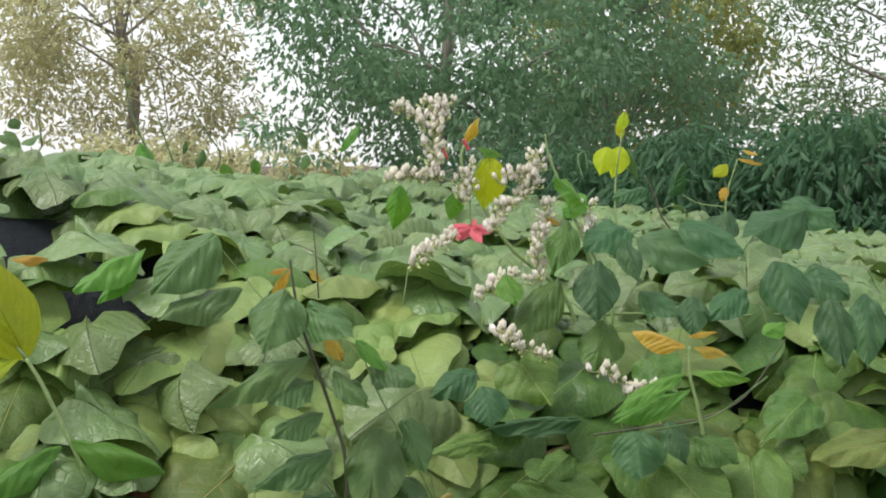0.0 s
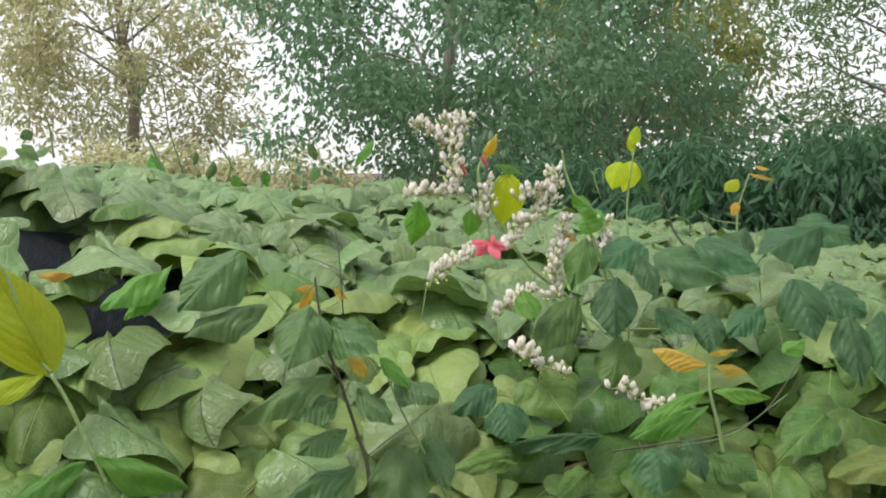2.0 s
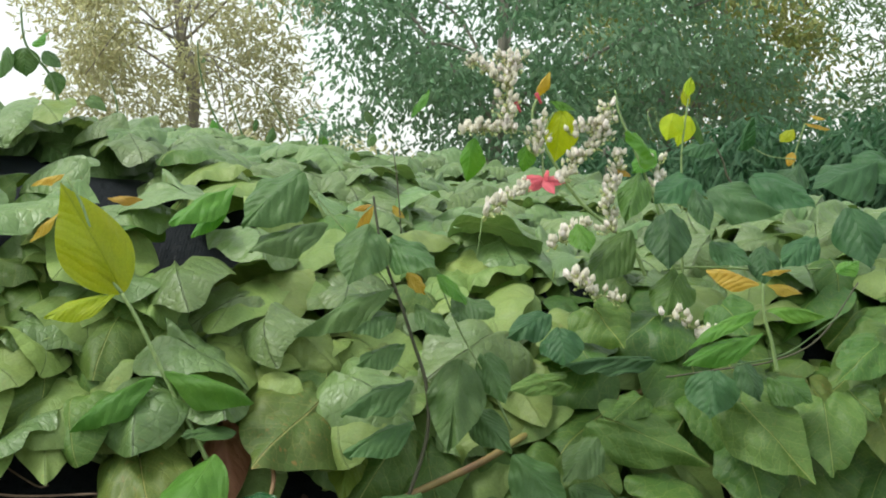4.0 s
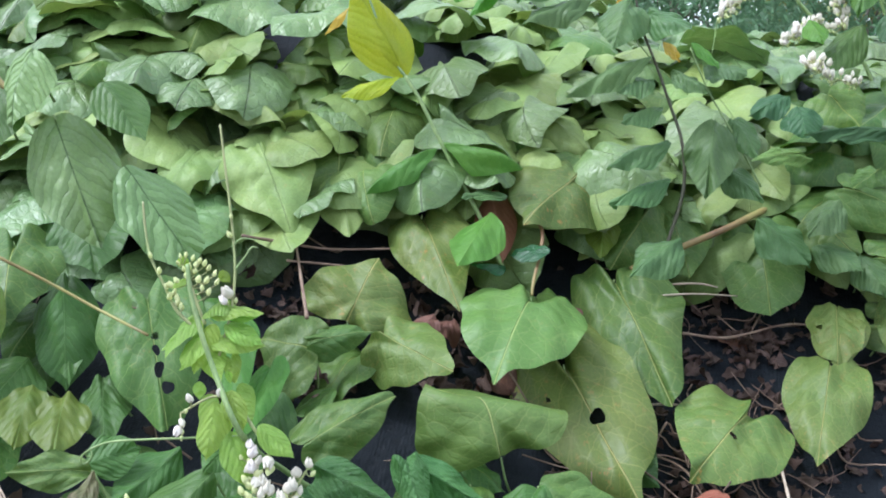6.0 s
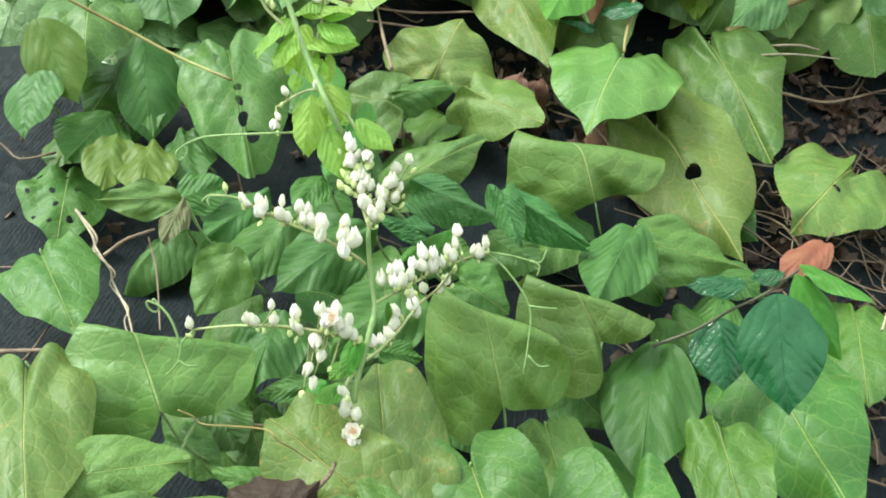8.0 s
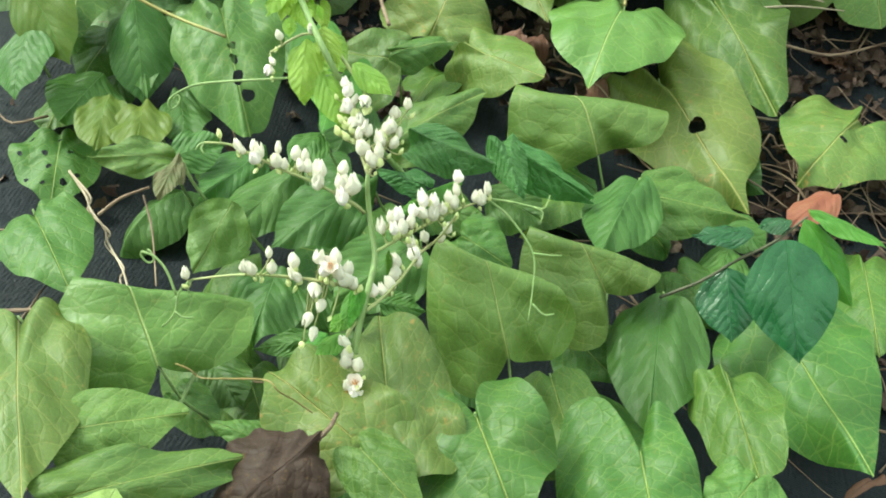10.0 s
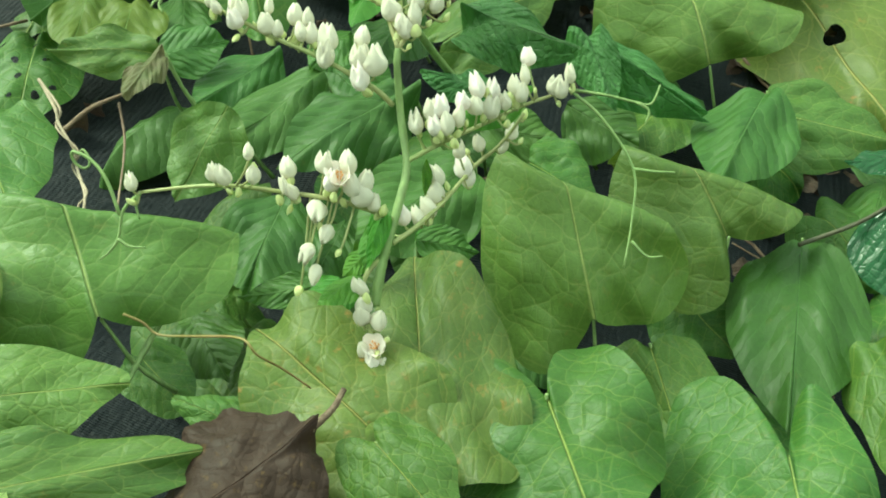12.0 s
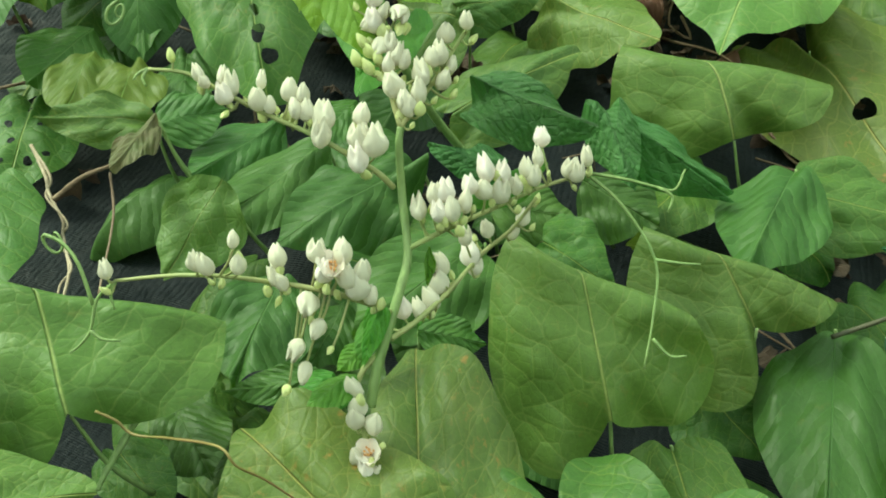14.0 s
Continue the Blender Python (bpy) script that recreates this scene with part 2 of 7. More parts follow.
M_DEAD = leaf_material("dead_leaf", (0.085, 0.042, 0.028), (0.170, 0.085, 0.050), (0.07, 0.035, 0.02), gloss=0.6, through=0.05, spots=0.3, relief=0.6)
M_DEAD_DARK = leaf_material("dark_dead_leaf", (0.022, 0.013, 0.010), (0.044, 0.024, 0.017), (0.05, 0.022, 0.014), gloss=0.62, sheen=0.25, through=0.02, spots=0.2, relief=1.0)
M_DEAD_RED = leaf_material("red_dead_leaf", (0.185, 0.062, 0.034), (0.235, 0.105, 0.058), (0.20, 0.07, 0.03), gloss=0.6, through=0.08, spots=0.2, relief=0.6)
M_LITTER = leaf_material("litter_leaf", (0.040, 0.026, 0.020), (0.105, 0.070, 0.052), (0.06, 0.03, 0.02), gloss=0.65, through=0.03, spots=0.3, relief=0.6, island=True)
M_STEM = plain_material("green_stem", (0.195, 0.300, 0.100), (0.265, 0.355, 0.135), 60.0, 0.5, 0.3, (1, 1, 0.3), 0.1)
M_STEM_MID = plain_material("mid_green_stem", (0.075, 0.140, 0.045), (0.110, 0.180, 0.060), 60.0, 0.55, 0.3, (1, 1, 0.3))
M_STEM_DARK = plain_material("brown_green_stem", (0.050, 0.060, 0.030), (0.090, 0.080, 0.045), 60.0, 0.6, 0.5, (1, 1, 0.3))
M_STEM_OCHRE = plain_material("ochre_stem", (0.300, 0.290, 0.080), (0.160, 0.075, 0.040), 9.0, 0.5, 0.4)
M_TWIG = plain_material("dry_twig", (0.110, 0.065, 0.045), (0.260, 0.190, 0.130), 30.0, 0.8, 0.7, (1, 1, 1))
M_PALE_TWIG = plain_material("pale_dry_stem", (0.420, 0.350, 0.260), (0.250, 0.190, 0.130), 30.0, 0.75, 0.7)
M_PETAL = plain_material("white_tepal", (0.780, 0.755, 0.650), (0.755, 0.720, 0.585), 0.9, 0.7, 0.03, (1, 1, 0.6), 0.35, mottle=0.03)
M_PETAL_GREEN = plain_material("greenish_bud", (0.660, 0.720, 0.300), (0.780, 0.810, 0.500), 0.9, 0.7, 0.03, (1, 1, 0.6), 0.35, mottle=0.03)
M_PETAL_BLUSH = plain_material("blush_tepal", (0.880, 0.860, 0.810), (0.860, 0.760, 0.690), 0.9, 0.7, 0.03, (1, 1, 0.6), 0.3, mottle=0.03)
M_BRANCH = plain_material("flower_branch", (0.320, 0.400, 0.150), (0.370, 0.360, 0.170), 25.0, 0.55, 0.3, (1, 1, 1), 0.1)
M_STAMEN = plain_material("yellow_stamen", (0.720, 0.430, 0.120), (0.600, 0.260, 0.130), 40.0, 0.7, 0.3)
M_RED = plain_material("pink_red_petal", (0.700, 0.090, 0.130), (0.780, 0.200, 0.240), 60.0, 0.5, 0.3, (1, 1, 1), 0.25)
M_SOIL = plain_material("bank_soil", (0.060, 0.042, 0.032), (0.110, 0.080, 0.058), 6.0, 0.9, 1.0, detail=8.0, depth=0.01)
M_MAT = mat_material()
# Bark paled in its colour for the haze over far trunks
M_BARK_HAZED = plain_material("hazed_tree_bark", (0.250, 0.230, 0.195), (0.340, 0.310, 0.265), 5.0, 0.85, 1.0, (1, 1, 0.25), depth=0.02)
# Dark, olive and pale tree leaves are lightened in colour for haze
M_TREE_DARK_HAZED = leaf_material("hazed_dark_tree_leaf", (0.180, 0.305, 0.200), (0.260, 0.380, 0.235), (0.12, 0.2, 0.12), gloss=0.5, through=0.62, spots=0.0, island=True)
M_TREE_OLIVE_HAZED = leaf_material("hazed_olive_tree_leaf", (0.160, 0.240, 0.110), (0.420, 0.420, 0.130), (0.2, 0.22, 0.08), gloss=0.45, through=0.35, spots=0.0, island=True)
M_TREE_PALE_HAZED = leaf_material("hazed_pale_tree_leaf", (0.380, 0.420, 0.250), (0.560, 0.540, 0.310), (0.3, 0.3, 0.14), gloss=0.5, through=0.4, spots=0.0, island=True)
M_WILLOW = leaf_material("willow_leaf", (0.150, 0.250, 0.130), (0.240, 0.330, 0.170), (0.2, 0.3, 0.15), gloss=0.5, through=0.45, spots=0.0, island=True)
M_HEDGE = leaf_material("hedge_leaf", (0.056, 0.132, 0.072), (0.088, 0.172, 0.086), (0.06, 0.14, 0.05), gloss=0.7, through=0.45, spots=0.0, island=True)


# ---- shapes ----
def link_mesh(name, verts, faces, uv=None, smooth=True):
    mesh = bpy.data.meshes.new(name)
    mesh.from_pydata(verts, [], faces)
    if uv is not None:
        layer = mesh.uv_layers.new(name="UVMap")
        index = np.empty(len(mesh.loops), int)
        mesh.loops.foreach_get("vertex_index", index)
        layer.data.foreach_set("uv", np.asarray(uv, np.float32)[index].ravel())
    if smooth:
        mesh.polygons.foreach_set("use_smooth", np.ones(len(mesh.polygons), bool))
    mesh.update()
    return mesh


def part(name, mesh, material, parent, label="", m=None):
    """Links a mesh as ONE object under a thing or a part."""
    ob = new(name, mesh)
    if material is not None and not mesh.materials:
        mesh.materials.append(material)
    if parent is not None:
        ob.parent = parent
    if m is not None:
        ob.matrix_basis = m
    return tagged(ob, label)


def empty(name, place, label, category, group="", kind=""):
    ob = new(name)
    ob.empty_display_size = 0.02
    ob.location = place
    return tagged(ob, label, category, group, kind)


def smooth_line(points, steps=8):
    """A Catmull-Rom line through the points."""
    p = [np.asarray(q, float) for q in points]
    p = [2 * p[0] - p[1], *p, 2 * p[-1] - p[-2]]
    out = []
    for a, b, c, d in zip(p, p[1:], p[2:], p[3:]):
        for n in range(steps):
            t = n / steps
            out.append(0.5 * (2 * b + (c - a) * t + (2 * a - 5 * b + 4 * c - d) * t * t + (3 * b - a - 3 * c + d) * t ** 3))
    out.append(p[-2])
    return np.array(out)


def tube(points, start, end, sides=7, steps=8, lumps=0.0, seed=0):
    """A round stem along a smooth line, tapering from radius start to end, closed at both ends."""
    line = smooth_line(points, steps)
    rng = np.random.default_rng(seed)
    count = len(line)
    ahead = np.gradient(line, axis=0)
    ahead /= np.linalg.norm(ahead, axis=1)[:, None] + 1e-12
    side = np.cross(ahead, (0.31, 0.87, 0.38))
    side /= np.linalg.norm(side, axis=1)[:, None] + 1e-12
    above = np.cross(side, ahead)
    radius = np.linspace(start, end, count) * (1 + lumps * rng.uniform(-1, 1, count))
    angle = np.arange(sides) * 2 * math.pi / sides
    ring = side[:, None] * np.cos(angle)[None, :, None] + above[:, None] * np.sin(angle)[None, :, None]
    verts = (line[:, None] + ring * radius[:, None, None]).reshape(-1, 3)
    faces = [(a * sides + b, a * sides + (b + 1) % sides, (a + 1) * sides + (b + 1) % sides, (a + 1) * sides + b)
             for a in range(count - 1) for b in range(sides)]
    faces += [tuple(range(sides - 1, -1, -1)), tuple((count - 1) * sides + n for n in range(sides))]
    return verts, faces


def tube_mesh(name, points, start, end, **more):
    return link_mesh(name, *tube(points, start, end, **more))


OUTLINES = {
    "shield": [(0.0, 0.0), (0.03, -0.10), (0.11, -0.21), (0.25, -0.245), (0.40, -0.17), (0.49, -0.02), (0.50, 0.14), (0.455, 0.31), (0.385, 0.47), (0.31, 0.64), (0.205, 0.82), (0.09, 0.95), (0.0, 1.0)],
    "heart": [(0.0, 0.0), (0.035, -0.075), (0.12, -0.165), (0.26, -0.195), (0.405, -0.13), (0.49, 0.02), (0.5, 0.18), (0.445, 0.36), (0.345, 0.55), (0.22, 0.74), (0.095, 0.91), (0.0, 1.0)],
    "broad": [(0.0, 0.0), (0.06, -0.09), (0.18, -0.16), (0.33, -0.15), (0.45, -0.05), (0.5, 0.12), (0.47, 0.33), (0.44, 0.50), (0.36, 0.70), (0.24, 0.86), (0.10, 0.96), (0.0, 1.0)],
    "ovate": [(0.0, 0.0), (0.09, 0.01), (0.25, 0.08), (0.40, 0.20), (0.49, 0.36), (0.48, 0.50), (0.41, 0.64), (0.29, 0.77), (0.14, 0.88), (0.045, 0.95), (0.0, 1.0)],
    "lance": [(0.0, 0.0), (0.07, 0.02), (0.22, 0.11), (0.38, 0.24), (0.48, 0.40), (0.49, 0.52), (0.42, 0.66), (0.29, 0.80), (0.13, 0.92), (0.04, 0.98), (0.0, 1.0)],
}


def leaf_mesh(name, outline, seed, fold=0.25, droop=0.35, wave=0.05, cup=0.0, twist=0.0, rings=7, ragged=0.012, holes=(), fine=1, curl=0.0, edge_roll=0.0, bend=None, frill=0.0):
    """A leaf one metre long and wide, its stalk end at the origin, its tip towards +y, its face towards +z."""
    rng = np.random.default_rng(seed)
    halves = (OUTLINES[outline],) * 2 if isinstance(outline, str) else outline
    half, other = (smooth_line([(x, y, 0) for x, y in h], 2 * fine)[:, :2] for h in halves)
    edge = np.vstack([half, (other * (-1, 1))[-2:0:-1]])
    spokes = len(edge)
    turn = np.arange(spokes) / spokes * 2 * math.pi
    rough = sum(rng.normal(0, 1) * np.cos(n * turn + rng.uniform(0, 6.28)) / n ** 0.4 for n in range(3, 12)) * ragged
    edge = edge * (1 + rough[:, None])
    centre = np.array([0.0, 0.36])
    rings *= fine
    steps = (np.arange(1, rings + 1) / rings) ** 0.9
    flat = np.vstack([centre[None], (centre + (edge - centre)[None] * steps[:, None, None]).reshape(-1, 2)])
    eaten = np.zeros(len(flat), bool)
    for n, (hx, hy, size) in enumerate(holes):
        off = flat - (hx, hy)
        far = np.hypot(*off.T)
        way = np.arctan2(off[:, 1], off[:, 0])
        rim = size * (1 + 0.18 * np.cos(2 * way + n * 2.1) + 0.10 * np.cos(3 * way + n))
        inner = far < rim
        flat[inner] = np.c_[hx + np.cos(way) * rim, hy + np.sin(way) * rim][inner]
        eaten |= inner
    x, y = flat.T
    reach = np.r_[0.0, np.repeat(steps, spokes)]
    angle = np.r_[0.0, np.tile(turn, rings)]
    ruffle = sum(rng.normal(0, 1) * np.cos(n * angle + rng.uniform(0, 6.28)) / n ** 0.5 for n in range(2, 9))
    z = -fold * np.abs(x) ** 1.25 * 1.4 + cup * (x * x + (y - 0.4) ** 2) + wave * ruffle * reach ** 2.2
    z += frill * reach ** 3 * (np.sin(angle * 13 + seed) + 0.7 * np.sin(angle * 23 + seed * 2)) + 0.3 * frill * np.sin(x * 31 + seed) * np.sin(y * 27)
    z -= edge_roll * np.clip(reach - 0.55, 0, 1) ** 1.8
    z += curl * np.clip(reach - 0.5, 0, 1) ** 2 * np.sin(angle * 1.5 + seed)
    if fine > 1:
        z += 0.016 * np.sin(x * 8 + y * 5 + seed * 0.7) * np.sin(y * 7 - x * 4 + seed) + 0.022 * reach ** 3 * np.sin(angle * 9 + seed) * np.sin(angle * 2.5 + seed * 0.3)
    z += 0.020 * np.sin(x * 11 + seed) * np.sin(y * 9 + seed * 1.7) + 0.010 * np.sin(x * 23 + y * 5 + seed)
    z += 0.004 * np.sin((y - 0.6 * np.abs(x)) * 2 * math.pi * 6) * np.minimum(np.abs(x) * 5, 1) * (1 - reach ** 4)
    arc = droop * np.clip(y, -0.9, 1.2)
    dy = np.where(abs(droop) > 1e-4, np.sin(arc) / (droop if abs(droop) > 1e-4 else 1), y)
    dz = np.where(abs(droop) > 1e-4, (np.cos(arc) - 1) / (droop if abs(droop) > 1e-4 else 1), 0 * y)
    px, py, pz = x, dy + z * np.sin(arc), dz + z * np.cos(arc)
    roll = twist * y
    px, pz = px * np.cos(roll) - pz * np.sin(roll), px * np.sin(roll) + pz * np.cos(roll)
    if bend:
        bx, by, slant, most, bow = bend
        nx, ny = -math.sin(radians(slant)), math.cos(radians(slant))
        past = np.clip((px - bx) * nx + (py - by) * ny + 0.015 * np.sin(px * 9 + seed), 0, None)
        bent = np.minimum(past / bow, most)
        rest = np.clip(past - bow * most, 0, None)
        shift = bow * np.sin(bent) + rest * math.cos(most) - past
        px, py, pz = px + shift * nx, py + shift * ny, pz - bow * (1 - np.cos(bent)) - rest * math.sin(most)
    verts = np.c_[px, py, pz]
    faces = [(0, 1 + n, 1 + (n + 1) % spokes) for n in range(spokes)]
    for r in range(rings - 1):
        a, b = 1 + r * spokes, 1 + (r + 1) * spokes
        faces += [(a + n, b + n, b + (n + 1) % spokes, a + (n + 1) % spokes) for n in range(spokes)]
    faces = [f for f in faces if not all(eaten[i] for i in f)]
    return link_mesh(name, verts, faces, np.c_[x + 0.5, y])


def leaf_pose(base, tip, width, roll=0.0, face=(0.0, -0.5, 0.85)):
    """Lays a unit leaf from base to tip with that width; its face looks as near to `face` as it can, then leans by roll degrees."""
    base, tip = Vector(base), Vector(tip)
    ahead = tip - base
    length = ahead.length
    ahead.normalize()
    face = Vector(face)
    up = (face - ahead * face.dot(ahead)).normalized()
    side = ahead.cross(up)
    m = Matrix((side, ahead, up)).transposed().to_4x4()
    return Matrix.Translation(base) @ m @ pose(0, 0, 0, 0, roll, 0) @ Matrix.Diagonal((width, length, (width + length) / 2, 1))


LEAVES = {}


def shared_leaf(kind, variant, material):
    """One of a few shared blades of a kind in a material."""
    key = (kind, variant, material.name)
    if key not in LEAVES:
        r = random.Random(hash_of(kind) + variant * 17)
        settings = {
            "heart": dict(outline="heart", fold=r.uniform(0.1, 0.42), droop=r.uniform(0.15, 0.75), wave=r.uniform(0.018, 0.042), twist=r.uniform(-0.3, 0.3)),
            "broad": dict(outline="broad", fold=r.uniform(-0.1, 0.5), droop=r.uniform(0.3, 1.1), wave=r.uniform(0.036, 0.066), twist=r.uniform(-0.4, 0.4), ragged=0.018, edge_roll=r.uniform(0.05, 0.35)),
            "ovate": dict(outline="ovate", fold=r.uniform(0.05, 0.3), droop=r.uniform(0.2, 0.7), wave=r.uniform(0.01, 0.025), twist=r.uniform(-0.3, 0.3), ragged=0.005),
            "lance": dict(outline="lance", fold=r.uniform(0.1, 0.5), droop=r.uniform(0.5, 1.3), wave=r.uniform(0.01, 0.022), twist=r.uniform(-0.3, 0.3), ragged=0.004),
            "flat": dict(outline="shield", fold=r.uniform(0.02, 0.22), droop=r.uniform(0.1, 0.6), wave=r.uniform(0.022, 0.04), twist=r.uniform(-0.2, 0.2), ragged=0.016, curl=r.uniform(0.1, 0.5), fine=2),
            "ruffle": dict(outline="shield", edge_roll=0.4, fold=r.uniform(0.05, 0.25), droop=r.uniform(0.4, 0.8), wave=r.uniform(0.04, 0.06), twist=r.uniform(-0.2, 0.2), ragged=0.016, fine=2),
            "dead": dict(outline="ovate", fold=r.uniform(-0.6, 0.8), droop=r.uniform(-0.9, 0.9), wave=0.07, twist=r.uniform(-0.8, 0.8), ragged=0.03, curl=0.3),
        }[kind]
        mesh = leaf_mesh("leaf_blade", seed=variant + 50 * hash_of(kind), **settings)
        mesh.materials.append(material)
        LEAVES[key] = mesh
    return LEAVES[key]


def grown(material, seed, shape=None, left=0.5, lobe=(0.2, 0.2), blunt=0, fold=0.14, droop=0.35, wave=0.036, **more):
    """A single large blade: halves of unlike width, its own lobes beside the stalk, perhaps bent over along a line."""
    def half(wide, deep):
        tip = (0.62, 0.82, 0.95) if blunt else (0.40, 0.80, 0.92)
        way = [(0.0, 0.0), (0.10, -0.42 * deep), (0.28, -0.88 * deep), (0.52, -deep), (0.78, -0.78 * deep + 0.02), (0.95, 0.12 - 0.22 * deep),
               (1.0, 0.25), (0.90, 0.42), (0.72 + 0.12 * blunt, 0.61), (tip[0], tip[1]), (0.15 + 0.1 * blunt, tip[2]), (0.0, 1.0)]
        return [(x * wide, y) for x, y in way]
    outline = shape or (half(1 - left, lobe[1]), half(left, lobe[0]))
    mesh = leaf_mesh("leaf_blade", outline, seed, fold=fold, droop=droop, wave=wave, fine=4 if "holes" in more else 2, ragged=0.005 if shape else 0.026, edge_roll=0.0 if shape else 0.12, **more)
    mesh.materials.append(material)
    return mesh


def hash_of(word):
    return sum(ord(c) * (n + 1) for n, c in enumerate(word)) % 97


def leaf(parent, base, tip, width, kind="heart", variant=0, material=None, roll=0.0, face=(0.0, -0.5, 0.85), stalk=None, label="", mesh=None):
    """A leaf under its plant, with its stalk from the point `stalk`."""
    ob = new("leaf", mesh or shared_leaf(kind, variant, material or M_VINE))
    ob.parent = parent
    ob.matrix_parent_inverse = Matrix.Translation(-parent.location)
    ob.matrix_basis = leaf_pose(base, tip, width, roll, face)
    if label:
        tagged(ob, label)
    if stalk is not None:
        b = np.array(base)
        s = b + (0.012 * math.sin(b[0] * 90), 0.03, -0.045) if stalk is True else np.array(stalk)
        stem = part("petiole", tube_mesh("petiole", [s, s * 0.45 + b * 0.55 + (0, 0, -0.006), b + (0, 0.001, -0.001)], 0.0014, 0.0008, sides=5, steps=4), M_STEM, parent)
        stem.matrix_parent_inverse = Matrix.Translation(-parent.location)
    return ob


def stem(parent, points, start, end, material, name="stem", **more):
    ob = part(name, tube_mesh(name, points, start, end, **more), material, parent)
    ob.matrix_parent_inverse = Matrix.Translation(-parent.location)
    return ob


def cloud_mesh(name, template, places, ahead, up, length, width, smooth=True):
    """Many copies of one small blade (verts, faces, uv) joined into one mesh."""
    verts, faces, uv = template
    ahead = ahead / np.linalg.norm(ahead, axis=1)[:, None]
    up = up - ahead * (up * ahead).sum(1)[:, None]
    up /= np.linalg.norm(up, axis=1)[:, None] + 1e-9
    side = np.cross(ahead, up)
    v = np.asarray(verts)
    out = (places[:, None] + side[:, None] * (v[None, :, 0:1] * width[:, None, None]) + ahead[:, None] * (v[None, :, 1:2] * length[:, None, None])
           + up[:, None] * (v[None, :, 2:3] * length[:, None, None]))
    n, k = len(places), len(v)
    mesh = bpy.data.meshes.new(name)
    mesh.vertices.add(n * k)
    mesh.vertices.foreach_set("co", out.astype(np.float32).ravel())
    sizes = np.array([len(f) for f in faces])
    flat = np.concatenate([np.array(f) for f in faces])
    loops = (flat[None] + (np.arange(n) * k)[:, None]).ravel()
    mesh.loops.add(len(loops))
    mesh.loops.foreach_set("vertex_index", loops.astype(np.int32))
    mesh.polygons.add(n * len(faces))
    total = np.tile(sizes, n)
    mesh.polygons.foreach_set("loop_start", np.r_[0, np.cumsum(total)[:-1]].astype(np.int32))
    mesh.polygons.foreach_set("loop_total", total.astype(np.int32))
    mesh.polygons.foreach_set("use_smooth", np.full(n * len(faces), smooth))
    layer = mesh.uv_layers.new(name="UVMap")
    layer.data.foreach_set("uv", np.asarray(uv, np.float32)[loops % k].ravel())
    mesh.update(calc_edges=True)
    mesh.validate()
    return mesh


def blade(outline, across=2, along=5, fold=0.3, droop=0.5):
    """A small blade for crowns: a bent strip that follows an outline."""
    half = smooth_line([(x, y, 0) for x, y in OUTLINES[outline]], 4)[:, :2]
    tops = np.linspace(0.0, 1.0, along + 1)
    keep = half[:, 1] >= 0
    wide = np.interp(tops, half[keep][:, 1], half[keep][:, 0])
    wide[0], wide[-1] = 0.03, 0.01
    verts, uv = [], []
    for y, w in zip(tops, wide):
        for n in range(across + 1):
            u = n / across * 2 - 1
            verts.append((u * w, math.sin(droop * y) / max(droop, 1e-3), (math.cos(droop * y) - 1) / max(droop, 1e-3) - fold * abs(u) * w))
            uv.append((0.5 + u * w, y))
    c = across + 1
    faces = [(a * c + b, a * c + b + 1, (a + 1) * c + b + 1, (a + 1) * c + b) for a in range(along) for b in range(across)]
    return verts, faces, uv


# ---- the bank ----
def ease(value, low, high):
    v = np.clip((np.asarray(value, float) - low) / (high - low), 0, 1)
    return v * v * (3 - 2 * v)


def bank(x, y):
    """Height of the bank's soil: a slope up to a shoulder, higher on one side, then falling to the field."""
    x, y = np.asarray(x, float), np.asarray(y, float)
    rise = 0.03 + 0.88 / (1 + np.exp(-(np.clip(y, -9, 9) - 0.96) / 0.36)) + 0.16 * ease(y, 1.0, 1.38)
    rise = np.where(rise > 0.7, 0.7 + 0.17 * np.tanh((rise - 0.7) / 0.17), rise)
    slope = np.where(x < 0, 0.30 - 0.20 * ease(y, 0.9, 2.0), 0.12)
    lean = -slope * np.tanh(x / 1.4) * 1.4
    near = 1 / (1 + (np.hypot(x, y) / 6.0) ** 4)
    return (rise + lean) * near + 0.45 * (1 - near) + 0.012 * np.sin(x * 9 + 1) * np.sin(y * 7)


def sheet_mesh(name, xs, ys, height):
    gx, gy = np.meshgrid(xs, ys)
    verts = np.c_[gx.ravel(), gy.ravel(), height(gx, gy).ravel()]
    w = len(xs)
    faces = [(a * w + b, a * w + b + 1, (a + 1) * w + b + 1, (a + 1) * w + b) for a in range(len(ys) - 1) for b in range(w - 1)]
    return link_mesh(name, verts, faces)


spread = np.sinh(np.linspace(-7.4, 7.4, 181)) * 0.5
tagged(part("ground", sheet_mesh("ground", spread, spread + 0.8, lambda x, y: bank(x, y) - 0.012), M_SOIL, None),
       "dark brown soil bank rising to a flat field", "ground", kind="structure")
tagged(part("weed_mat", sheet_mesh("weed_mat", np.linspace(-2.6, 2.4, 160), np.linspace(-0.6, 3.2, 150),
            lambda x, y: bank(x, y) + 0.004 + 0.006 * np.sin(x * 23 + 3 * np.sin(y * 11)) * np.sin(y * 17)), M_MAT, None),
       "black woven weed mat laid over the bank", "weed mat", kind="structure")


